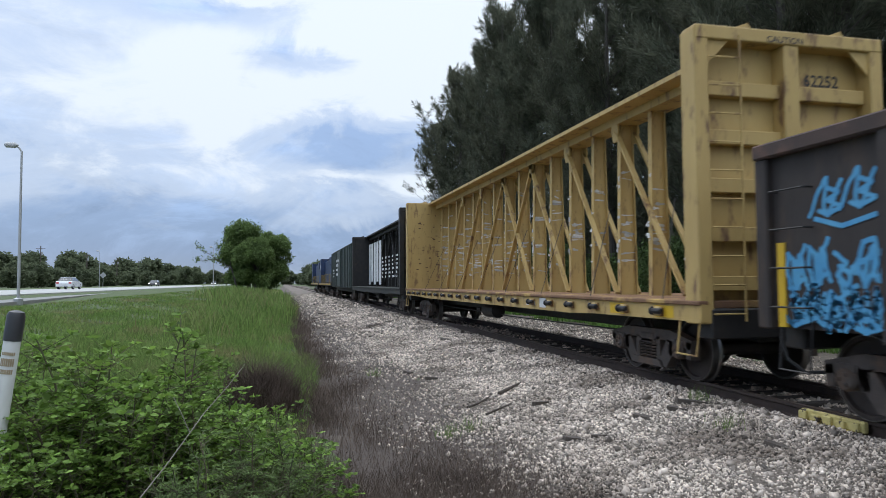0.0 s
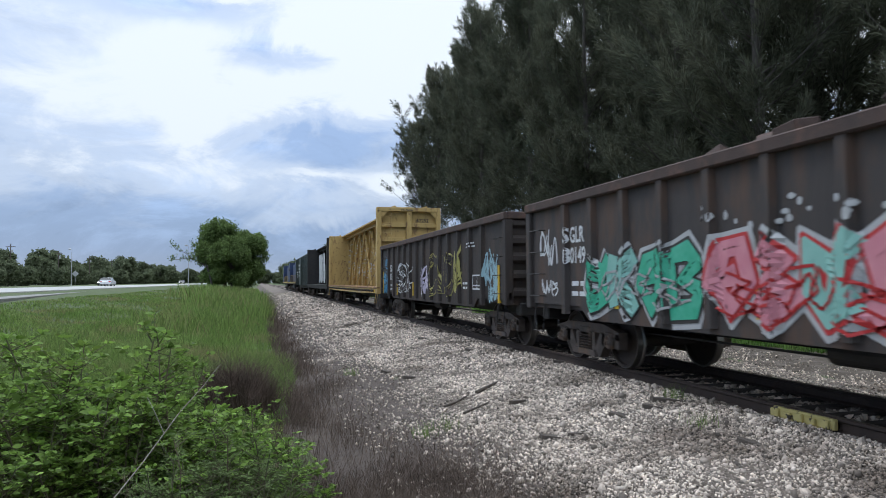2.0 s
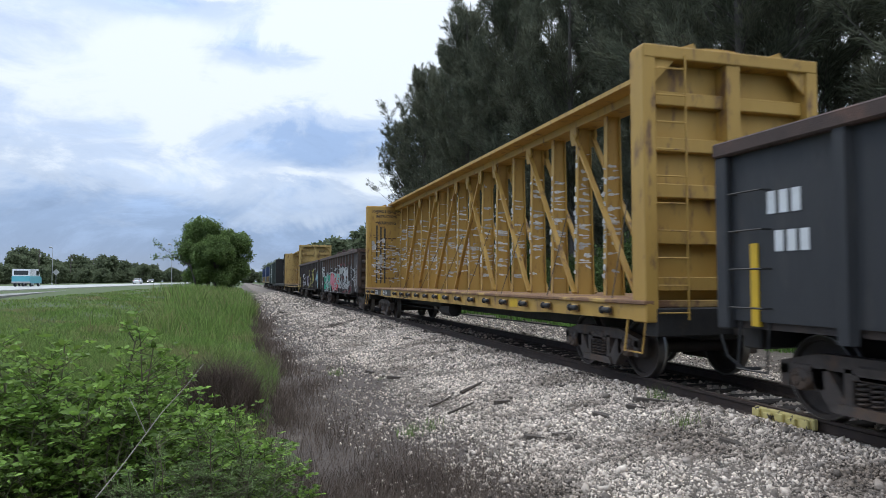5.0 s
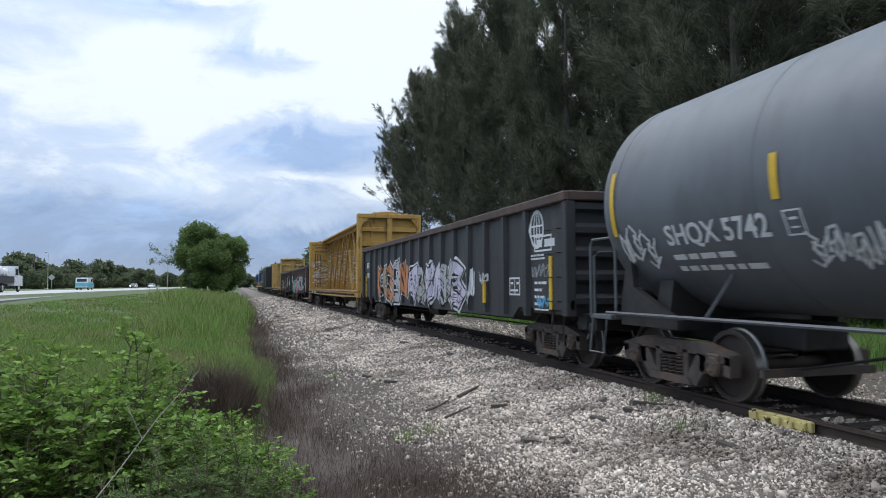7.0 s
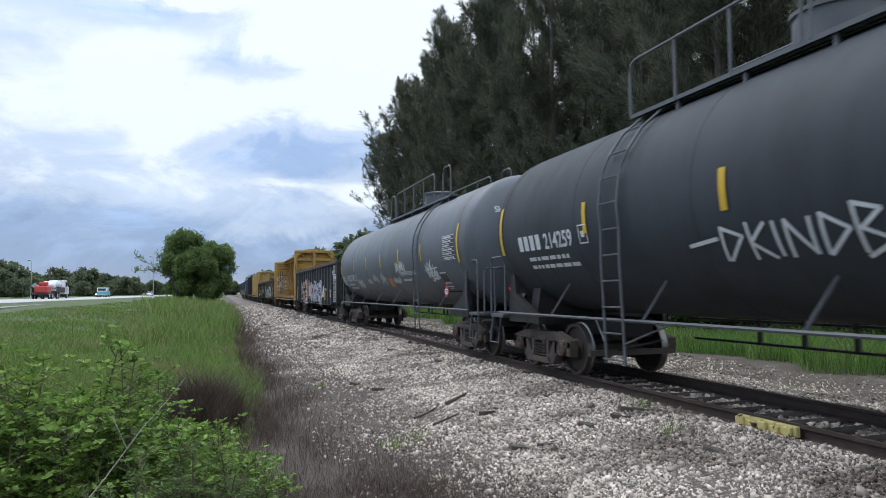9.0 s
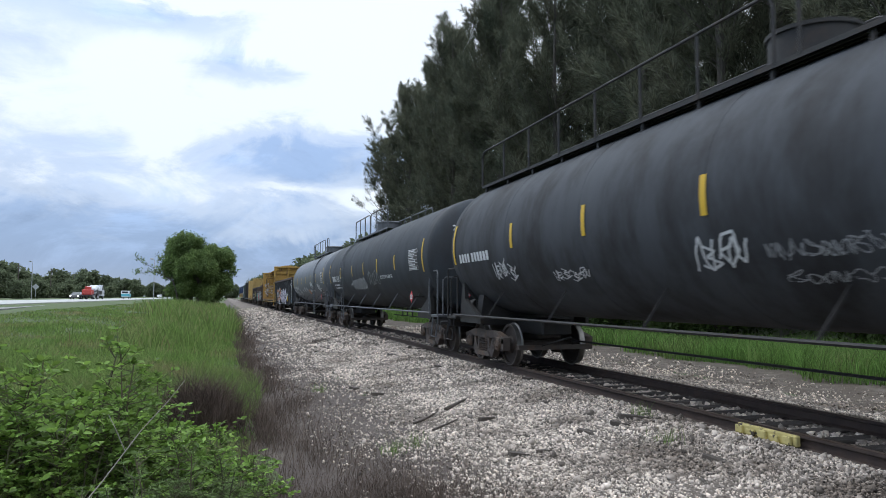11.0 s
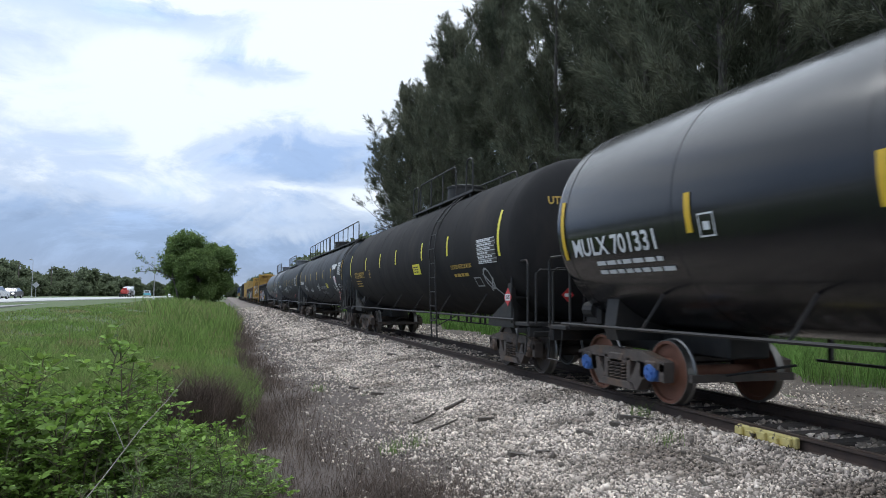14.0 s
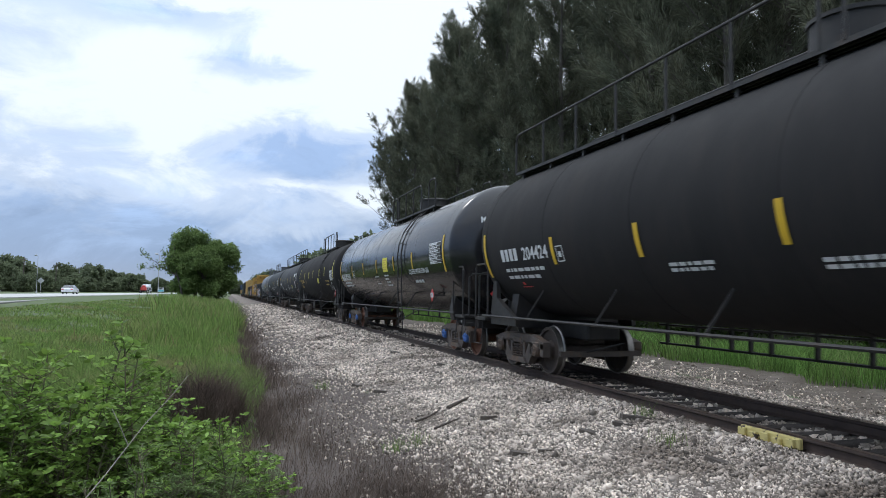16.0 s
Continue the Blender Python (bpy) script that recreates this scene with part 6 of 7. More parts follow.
    sprayed(c, stroke([(-6.0, 2.6), (-6.15, 2.1), (-6.5, 1.9), (-6.2, 1.6), (-6.6, 1.2), (-6.9, 1.0)], 0.05) + scrawl(rnd, -6.4, -7.3, 1.0, 2.4, 3, 0.03), side, SILVERMARK, "pale sprayed line")
    scrap = thing("scrap_heap", "rusty scrap metal heaped in a gondola", "scrap")
    for i in range(46):
        sh = Shape()
        a, b, d = rnd.uniform(0.06, 0.3), rnd.uniform(0.05, 0.2), rnd.uniform(0.02, 0.1)
        sh.box(-a, a, -b, b, -d, d, 0.01)
        o = part("scrap_piece", sh, RIM, scrap)
        y = rnd.uniform(-3.5, 3.4)
        o.matrix_basis = pose(rnd.uniform(-1.2, 0.9), y, 2.98 + 0.18 * math.cos(y / 2.3) + rnd.uniform(-0.05, 0.05), rnd.uniform(-40, 40), rnd.uniform(-40, 40), rnd.uniform(0, 180))
    part("scrap_mound", Shape().prism([(-1.4, 1.1), (1.4, 1.1), (1.3, 2.7), (0.3, 3.02), (-0.7, 3.0), (-1.3, 2.8)], "y", -6.5, 6.5), RIM, scrap)
    place(scrap, -25.8, -10.1)

    c, L, rnd = CAR_F
    for y, z0, z1 in ((-9.0, 1.05, 2.0), (-5.75, 1.1, 1.55), (9.2, 1.0, 1.9)):
        upright(c, y, z0, z1)
    out = ribbed(c)
    globe = []
    ca, cb, ra = -8.42, 2.52, 0.31
    for k0, k1, w in ((0, 24, 0.05),):
        globe += stroke([(ca + 0.9 * ra * math.cos(k * 0.2618), cb + ra * 1.1 * math.sin(k * 0.2618)) for k in range(25)], w)
    for q in (-0.45, 0.0, 0.45):
        globe += stroke([(ca + q * ra * 0.9 * math.cos(k * 0.3), cb + ra * 1.05 * math.sin(k * 0.3)) for k in range(-5, 6)], 0.035)
    for q in (-0.35, 0.2):
        globe += stroke([(ca - ra * 0.85, cb + q * ra), (ca + ra * 0.85, cb + q * ra)], 0.035)
    globe += frame_rect(-8.3, -9.05, 2.10, 2.40, 0.035) + lines_block(rnd, -8.42, 2.18, 1, 0.55, 0.14)
    sprayed(c, globe, out, WHITEMARK, "white globe emblem", "emblem")
    sprayed(c, lines_block(rnd, -8.15, 2.02, 2, 0.8, 0.035, 1.8) + lines_block(rnd, -8.3, 1.5, 4, 0.4, 0.05, 2.6) + bar(-8.3, -8.9, 1.02, 1.05), out, WHITEMARK, "small white print", "small_print")
    sprayed(c, scrawl(rnd, -8.2, -8.9, 1.6, 1.9, 4, 0.02), out, GREYSPRAY, "grey scribble that cannot be read")
    sprayed(c, scrawl(rnd, -8.4, -9.0, 1.07, 1.28, 4, 0.035), out, BLUEMARK, "blue sprayed scrawl")
    sprayed(c, frame_rect(-7.05, -7.6, 1.28, 1.64, 0.035) + bar(-7.32, -7.35, 1.3, 1.62) + bar(-7.1, -7.5, 1.36, 1.40) + bar(-7.12, -7.25, 1.5, 1.55) + bar(-7.42, -7.55, 1.5, 1.55), out, WHITEMARK, "white stencil box", "stencil_box")
    sprayed(c, scrawl(rnd, -5.2, -5.85, 1.5, 1.8, 4, 0.025), out, WHITEMARK, "white sprayed scrawl")
    mural(c, rnd, 6.6, 1.6, 0.92, 2.3, (ORANGEMARK, TANMARK, ORANGEMARK, SILVERMARK, ORANGEMARK), ((WHITEMARK, 0.26), (DARKMARK, 0.12)), (4, 3, 2, 10, 0), 0.32)
    mural(c, rnd, 1.2, -4.25, 0.92, 2.15, (LILACMARK, SILVERMARK, LILACMARK), ((WHITEMARK, 0.26), (DARKMARK, 0.12)), (3, 1, 4, 0, 9, 2), 0.32)
    sprayed(c, tag((0, 2, 3, 1, 12, 0), 1.0, -4.1, 1.05, 1.9, 0.022), ribbed(c, 0.03), DARKMARK, "dark accents on the mural")
    over = ribbed(c, 0.008)
    sprayed(c, scrawl(rnd, -4.35, -4.9, 0.95, 2.0, 3, 0.03, 1.6), over, WHITEMARK, "white scribble that cannot be read")
    sprayed(c, bars_word(9.0, 2.2, 3, 0.12, 0.24, 0.05) + bars_word(8.9, 1.8, 3, 0.12, 0.22, 0.05), out, WHITEMARK, "white car number, worn", "car_number")

    # centre-beam cars
    c, L, rnd = CAR_B
    yb = -(L - 0.15) - 0.152
    face = lambda a, b: (a, yb, b)
    sprayed(c, lettering("CAUTION", 0.085, -0.4, 4.74, 1.1, 1), face, DARKMARK, "black lettering", "lettering")
    sprayed(c, lettering("62252", 0.17, 0.40, 4.25, 1.0, 1), lambda a, b: (a, -(L - 0.15) + 0.116, b), DARKMARK, "black car number", "car_number")
    for cc, LL, rr in (CAR_B, CAR_E):
        def wall(a, b, s=1):
            return (a, LL - 0.15 - 0.166, b)
        grime = []
        for k in range(70):
            a, b = rr.uniform(-1.35, 1.25), rr.uniform(1.5, 4.5)
            grime += bar(a, a + rr.uniform(0.02, 0.14), b, b + rr.uniform(0.01, 0.05))
        sprayed(cc, grime, wall, RUSTMARK, "rust scuffs", "scuffing")
    c, L, rnd = CAR_E
    wall = lambda a, b: (a, L - 0.15 - 0.168, b)
    for x0 in (-1.3, 0.05):
        sprayed(c, lettering("LOADING & UNLOADING", 0.12, x0, 4.52, 0.72, 1) + lettering("INSTRUCTIONS", 0.12, x0 + 0.2, 4.30, 0.8, 1) + lettering("WARNING", 0.14, x0 + 0.25, 4.0, 0.9, 1), wall, DARKMARK, "black lettering", "lettering")
        for row, n in ((3.35, 9), (2.9, 8), (2.45, 9), (2.0, 7), (1.6, 8)):
            sprayed(c, lines_block(rnd, x0 + 1.1, row, 1, 1.0, 0.055), wall, RUSTMARK, "small print that cannot be read", "small_print")
        for k, a in enumerate((0.20, 0.38, 0.56)):
            sprayed(c, bar(x0 + a, x0 + a + 0.065, 1.4, 3.95 - 0.06 * k), lambda p, q: (p, L - 0.15 - 0.169, q), DARKMARK, "black scuff stripe", "scuff_stripe")
    torn = []
    for k in range(230):
        a, b = rnd.uniform(-1.4, 1.3), rnd.triangular(1.35, 3.5, 2.4)
        w, h = rnd.uniform(0.05, 0.24), rnd.uniform(0.012, 0.05)
        torn.append([(a, b), (a + w * 0.4, b - h * 0.4), (a + w, b + rnd.uniform(-0.02, 0.02)), (a + w * 0.9, b + h), (a + w * 0.5, b + h * 0.7), (a + 0.02, b + h * 1.2)])
    for k in range(14):
        a, b = rnd.choice((-1.28, -0.85, 0.1, 0.7)) + rnd.uniform(-0.1, 0.1), rnd.uniform(1.9, 3.4)
        torn.append([(a, b), (a + 0.1, b - 0.03), (a + 0.14, b + 0.1), (a + 0.08, b + 0.2), (a - 0.02, b + 0.16)])
    for k in range(4):
        part("torn_wrap", mark_mesh(torn[k::4], lambda p, q, k=k: (p, L - 0.15 - 0.171 - 0.002 * k, q)), TORN, c, "torn white plastic wrap", kind="stuff")
    sill = flat_side(-1.503)
    sprayed(c, bar(8.75, 7.55, 0.945, 1.16) + bar(7.2, 5.7, 0.945, 1.16), sill, DARKMARK, "black number panel", "number_panel")
    sprayed(c, lettering("TTZX", 0.17, 8.68, 0.97, 0.95) + lettering("85 074", 0.17, 7.14, 0.97, 1.12), flat_side(-1.507), WHITEMARK, "white car number", "car_number")
    sprayed(c, tag((1, 11, 7, 2, 12), 4.3, 2.9, 0.92, 1.14, 0.025), sill, DARKMARK, "dark sprayed scrawl")
    for y in (5.0, -0.5, -6.0):
        sprayed(c, bar(y, y - 0.4, 0.97, 1.14), flat_side(-1.506), YELLOWMARK, "yellow reflective patch", "reflector")
    c, L, rnd = CAR_B
    for y in (-9.6, -8.2, 0.0, 7.0):
        sprayed(c, bar(y, y - 0.5, 0.97, 1.14), sill, YELLOWMARK, "yellow reflective patch", "reflector")
    sprayed(c, bar(-5.0, -5.35, 0.95, 1.15) + lines_block(rnd, -4.2, 0.98, 1, 0.6, 0.1), flat_side(-1.504), WHITEMARK, "white number patch", "number_panel")
    c, L, rnd = CAR_A
    for i in range(14):
        y = -L + 1.2 + i * 1.38
        sprayed(c, lines_block(rnd, y + 0.3, 3.0, 6, 0.55, 0.12, 2.0), flat_side(-0.30), WHITEMARK, "worn white lettering", "lettering")
    sprayed(c, [p for k in range(5) for p in bar(L - 0.6 - 1.35 * k, L - 1.6 - 1.35 * k, 1.35 + 0.2 * (k % 2), 4.3)], flat_side(-0.31), WHITEMARK, "white painted panel", "panel")


def data_panel(car, fit, a0, a1, b0, b1):
    """A dark panel of small white print in ruled lines."""
    part("data_panel", mark_mesh(bar(a0, a1, b0, b1, 5), fit), DARKMARK, car, "dark panel of small print")
    rnd = random.Random(int(abs(a0) * 100))
    polys = frame_rect(a0, a1, b0, b1, 0.015)
    rows = 6
    for k in range(1, rows):
        b = b0 + (b1 - b0) * k / rows
        polys += bar(a0, a1, b - 0.006, b + 0.006)
    s = shifted(fit)
    part("panel_rule", mark_mesh(polys, s), WHITEMARK, car, "white ruled lines", kind="stuff")
    txt = []
    for k in range(rows):
        txt += lines_block(rnd, a0 - 0.04, b0 + (b1 - b0) * (k + 0.3) / rows, 1, abs(a1 - a0) * 0.9, 0.04)
    txt = [p for p in txt if all(min(a0, a1) < q[0] < max(a0, a1) for q in p)]
    part("panel_print", mark_mesh(txt, s), WHITEMARK, car, "small white print", kind="stuff")


def shifted(fit):
    """The same surface, 3 mm further out towards the meadow."""
    return lambda a, b: (fit(a, b)[0] - 0.003, fit(a, b)[1], fit(a, b)[2])


def placard(car, fit, a, b):
    """A hazard diamond on an upright plate beside the tank."""
    s, z = 0.18, 1.5
    plate = part("placard", Shape().prism([(a, z + s), (a - s, z), (a, z - s), (a + s, z)], "x", -1.51, -1.5), REDMARK, car, "red diamond hazard placard")
    part("placard_band", Shape().box(-1.514, -1.511, a - 0.12, a + 0.12, z - 0.065, z + 0.065), WHITEMARK, plate, "white band of the placard")
    part("placard_text", mark_mesh(lettering("1075", 0.075, a + 0.10, z - 0.035, 1.0), flat_side(-1.5165)), DARKMARK, plate, "black number")
    part("placard_stay", Shape().box(-1.5, -1.1, a - 0.03, a + 0.03, z - 0.02, z + 0.02), BLACKSTEEL, car)


REDFADE = mat("faded_red_spray_paint", (0.20, 0.045, 0.05), (0.13, 0.035, 0.04), 5.0, 0.6, bump=0)
GREYSPRAY = mat("grey_spray_paint", (0.32, 0.33, 0.34), (0.26, 0.27, 0.28), 5.0, 0.6, bump=0)
YELLOWSPRAY = mat("yellow_spray_paint", (0.42, 0.38, 0.12), (0.36, 0.33, 0.10), 5.0, 0.6, bump=0)
BLUEPALE = mat("pale_blue_spray_paint", (0.30, 0.45, 0.50), (0.25, 0.40, 0.46), 5.0, 0.6, bump=0)
MINTMARK = mat("mint_spray_paint", (0.25, 0.48, 0.42), (0.2, 0.42, 0.36), 5.0, 0.6, bump=0)
SILVERMARK = mat("silver_spray_paint", (0.45, 0.46, 0.46), (0.36, 0.36, 0.36), 3.0, 0.5, c3=(0.25, 0.15, 0.10), s2=3.0, lo=0.6, hi=0.75, bump=0)
TANMARK = mat("tan_spray_paint", (0.38, 0.30, 0.20), (0.3, 0.24, 0.16), 5.0, 0.6, bump=0)
RUSTMARK = mat("rust_scuff", (0.13, 0.07, 0.035), (0.09, 0.05, 0.03), 8.0, 0.8, bump=0)
mark_cars()


# ---- roadside: lamps, poles, signs, marker post ----
def street_lamp(x, y, h, label):
    z = ground_z(x)
    lamp = thing("street_lamp", label, "street lamp", "street lamps", pose(x, y, z))
    part("pole", Shape().tube([(0, 0, -0.3), (0, 0, h * 0.5), (0, 0, h)], 0.075, 10, 0.045), GALV, lamp)
    part("base", Shape().lathe([(-0.1, 0.2), (0.25, 0.2), (0.3, 0.11)], "z", n=12), GALV, lamp)
    part("arm", Shape().tube([(0, 0, h), (-0.12, 0, h + 0.2), (-0.3, 0, h + 0.28)], 0.045, 7), GALV, lamp)
    part("lamp_head", Shape().lathe([(-0.3, 0.03), (-0.22, 0.12), (0.15, 0.14), (0.3, 0.05)], "x", (-0.45, 0, h + 0.3), 12), GALV, lamp, "pale lamp head")


def utility_pole(x, y, h):
    z = ground_z(x)
    p = thing("utility_pole", "brown wooden utility pole beyond the highway", "utility pole", "utility poles", pose(x, y, z))
    part("shaft", Shape().tube([(0, 0, -0.5), (0, 0, h)], 0.2, 8, 0.13), POLEWOOD, p)
    part("crossarm", Shape().box(-1.2, 1.2, -0.06, 0.06, h - 0.9, h - 0.75, 0.01), POLEWOOD, p)
    part("transformer", Shape().lathe([(h - 2.6, 0.25), (h - 1.7, 0.25)], "z", (0.35, 0, 0), 10), GALV, p)


def roadside():
    street_lamp(-11.9, 36.2, 7.2, "tall grey galvanised street lamp in the meadow")
    street_lamp(-11.9, 135.0, 7.4, "grey galvanised street lamp far along the meadow")
    street_lamp(-40.0, 172.0, 8.0, "grey galvanised street lamp beyond the highway")
    for y in (214, 262, 308, 352, 398, 445):
        utility_pole(-65, y, 11.5)
    sign = thing("road_sign", "diamond road sign seen from behind", "road sign", "", pose(-41.5, 182, 0.78))
    part("post", Shape().tube([(0, 0, -0.3), (0, 0, 3.0)], 0.05, 6), GALV, sign)
    part("panel", Shape().prism([(0, 2.1), (0.75, 2.85), (0, 3.6), (-0.75, 2.85)], "y", -0.02, 0.0), SIGN, sign)
    post = thing("marker_post", "leaning white marker post with a black cap", "marker post", "", pose(-1.86, 5.0, -0.4, 0, 7, 0))
    part("tube", Shape().lathe([(-0.1, 0.05), (1.55, 0.05)], "z", n=16), MARKERWHITE, post, smooth=True)
    part("cap", Shape().lathe([(1.54, 0.054), (1.70, 0.054), (1.725, 0.045), (1.735, 0.02)], "z", n=16), MARKERBLACK, post, "black rounded cap", smooth=True)
    for k, (z0, z1) in enumerate(((1.33, 1.36), (1.38, 1.43), (1.45, 1.47))):
        part("warning_line", mark_mesh([[(0.052 * math.cos(a), z0), (0.052 * math.cos(b), z0), (0.052 * math.cos(b), z1), (0.052 * math.cos(a), z1)] for a, b in zip(np.linspace(4.0, 5.4, 7), np.linspace(4.2, 5.6, 7))], lambda a, b: (a, -math.sqrt(max(0, 0.0525 ** 2 - a * a)) - 0.001, b)), TANMARK, post, "faded warning print", kind="stuff")
    for x, y, w, d, h, m, lab in ((-78, 300, 7, 10, 7.4, PLASTER, "small white building behind the treeline"),):
        b = thing("building", lab, "building", "", pose(x, y, 0.6))
        part("wall", Shape().box(-w / 2, w / 2, -d / 2, d / 2, 0, h, 0.1), m, b)
        part("roof", Shape().prism([(-w / 2 - 0.6, h), (w / 2 + 0.6, h), (w / 2 - 3, h + 2.4), (-w / 2 + 3, h + 2.4)], "y", -d / 2 - 0.5, d / 2 + 0.5), SIGN, b)
        for k in range(6):
            part("window", Shape().box(-w / 2 + 2 + k * w / 6.5, -w / 2 + 3.6 + k * w / 6.5, -d / 2 - 0.06, -d / 2 + 0.05, h * 0.45, h * 0.75), WINDOWDARK, b)


roadside()


# ---- vehicles on the highway ----
def wheel4(car, xs, ys, r=0.33):
    for x in xs:
        for y in ys:
            w = part("wheel", Shape().lathe([(-0.1, r * 0.6), (-0.1, r * 0.95), (-0.08, r), (0.08, r), (0.1, r * 0.95), (0.1, r * 0.6)], "x", n=18), RUBBER, car)
            w.location = (x, y, r)
            part("rim", Shape().lathe([(-0.105, r * 0.62), (0.105, r * 0.62)], "x", n=12), GALV, w)


def sedan(label, paint, lights=False):
    c = thing("car", label, "car", "highway traffic")
    part("body", Shape().prism([(-2.25, 0.35), (-2.3, 0.75), (-2.1, 0.98), (-1.0, 1.0), (1.0, 0.95), (2.1, 0.82), (2.3, 0.55), (2.25, 0.3)], "x", -0.88, 0.88), paint, c)
    cab = Shape().add([(x * k, y, z) for k, y, z in ((0.84, -1.85, 0.97), (0.64, -1.15, 1.42), (0.64, 0.2, 1.45), (0.84, 1.05, 0.95)) for x in (-1, 1)], [(0, 1, 3, 2), (2, 3, 5, 4), (4, 5, 7, 6), (0, 2, 4, 6), (1, 3, 5, 7), (0, 1, 7, 6)])
    part("cabin", cab, GLASS, c, "dark windows")
    part("roof", Shape().box(-0.66, 0.66, -1.2, 0.25, 1.41, 1.47, 0.02), paint, c)
    for x in (-0.68, 0.68):
        part("tail_light", Shape().box(x - 0.16, x + 0.16, -2.31, -2.22, 0.68, 0.86, 0.02), REDMARK, c)
        part("headlight", Shape().box(x - 0.16, x + 0.16, 2.2, 2.32, 0.58, 0.74, 0.02), LAMPGLOW if lights else GALV, c)
    part("number_plate", Shape().box(-0.25, 0.25, -2.33, -2.28, 0.55, 0.68), WHITEMARK, c)
    wheel4(c, (-0.78, 0.78), (-1.4, 1.4))
    return c


def van(label):
    c = thing("van", label, "van", "highway traffic")
    part("body", Shape().prism([(-2.5, 0.4), (-2.5, 1.25), (1.9, 1.25), (2.45, 1.05), (2.5, 0.4)], "x", -0.98, 0.98), CARTEAL, c, "teal lower body")
    part("upper_body", Shape().prism([(-2.5, 1.25), (-2.42, 2.1), (1.0, 2.15), (1.9, 1.25)], "x", -0.95, 0.95), CARWHITE, c, "white roof half")
    part("rear_window", Shape().box(-0.75, 0.75, -2.52, -2.44, 1.4, 1.9), GLASS, c)
    part("side_window", Shape().box(0.94, 0.97, 0.1, 1.2, 1.35, 1.9).box(-0.97, -0.94, 0.1, 1.2, 1.35, 1.9), GLASS, c)
    part("bumper", Shape().box(-0.98, 0.98, -2.62, -2.48, 0.4, 0.6, 0.03), GALV, c)
    wheel4(c, (-0.85, 0.85), (-1.6, 1.6), 0.36)
    return c


def flatbed(label):
    c = thing("truck", label, "truck", "highway traffic")
    part("chassis", Shape().box(-0.5, 0.5, -9.0, 3.4, 0.55, 0.9, 0.03), BLACKSTEEL, c)
    part("cab", Shape().prism([(1.2, 0.7), (1.2, 2.9), (2.6, 2.95), (3.0, 2.0), (4.3, 1.8), (4.4, 0.7)], "x", -1.15, 1.15), CARWHITE, c, "white cab")
    part("side_window", Shape().box(1.14, 1.17, 1.6, 2.6, 1.9, 2.6).box(-1.17, -1.14, 1.6, 2.6, 1.9, 2.6), GLASS, c)
    part("bed", Shape().box(-1.2, 1.2, -4.8, 1.0, 0.95, 1.15, 0.02).box(-1.22, -1.16, -4.8, 1.0, 1.15, 1.75).box(1.16, 1.22, -4.8, 1.0, 1.15, 1.75), BLACKSTEEL, c, "dark stake bed")
    for k in range(6):
        part("sack", Shape().lathe([(-0.55, 0.2), (-0.35, 0.5), (0.35, 0.55), (0.55, 0.25)], "x", ((-0.5 if k % 2 else 0.5), -4.2 + k * 0.85, 2.0 + 0.15 * (k % 3)), 10), CARWHITE, c, "white sack of the load")
    part("trailer", Shape().box(-1.1, 1.1, -9.6, -5.2, 0.6, 0.8, 0.02), BLACKSTEEL, c)
    part("red_machine", Shape().box(-0.8, 0.8, -9.2, -6.2, 0.85, 1.9, 0.1).box(-0.5, 0.5, -8.0, -6.8, 1.9, 2.5, 0.1), CARRED, c, "red loader on a trailer")
    part("machine_arm", Shape().beam((-0.5, -9.3, 1.2), (-0.5, -6.6, 2.3), 0.2, 0.2), CARRED, c)
    wheel4(c, (-1.0, 1.0), (3.2, -2.6, -3.7, -7.0, -8.6), 0.48)
    return c


LANE = -25.0
ROADZ = 0.876
TRAFFIC = [
    (sedan("white saloon car driving away on the highway", CARWHITE), LANE, 0, ((0, 93), (16, 410))),
    (sedan("dark oncoming car with lit headlights on the highway", CARDARK, True), -27.6, 180, ((0, 168), (3.5, 125), (16, -28))),
    (sedan("dark oncoming car on the far lane of the highway", CARDARK, True), -28.0, 180, ((0, 320), (16, 80))),
    (van("white and teal panel van driving away on the highway"), LANE, 0, ((0, 5), (6.5, 123), (16, 297))),
    (flatbed("white flatbed truck hauling a red loader on a trailer"), LANE, 0, ((0, -36), (7, 87), (16, 244))),
    (sedan("white saloon car following along the highway", CARWHITE), LANE, 0, ((0, -170), (14.5, 101), (16, 129))),
]


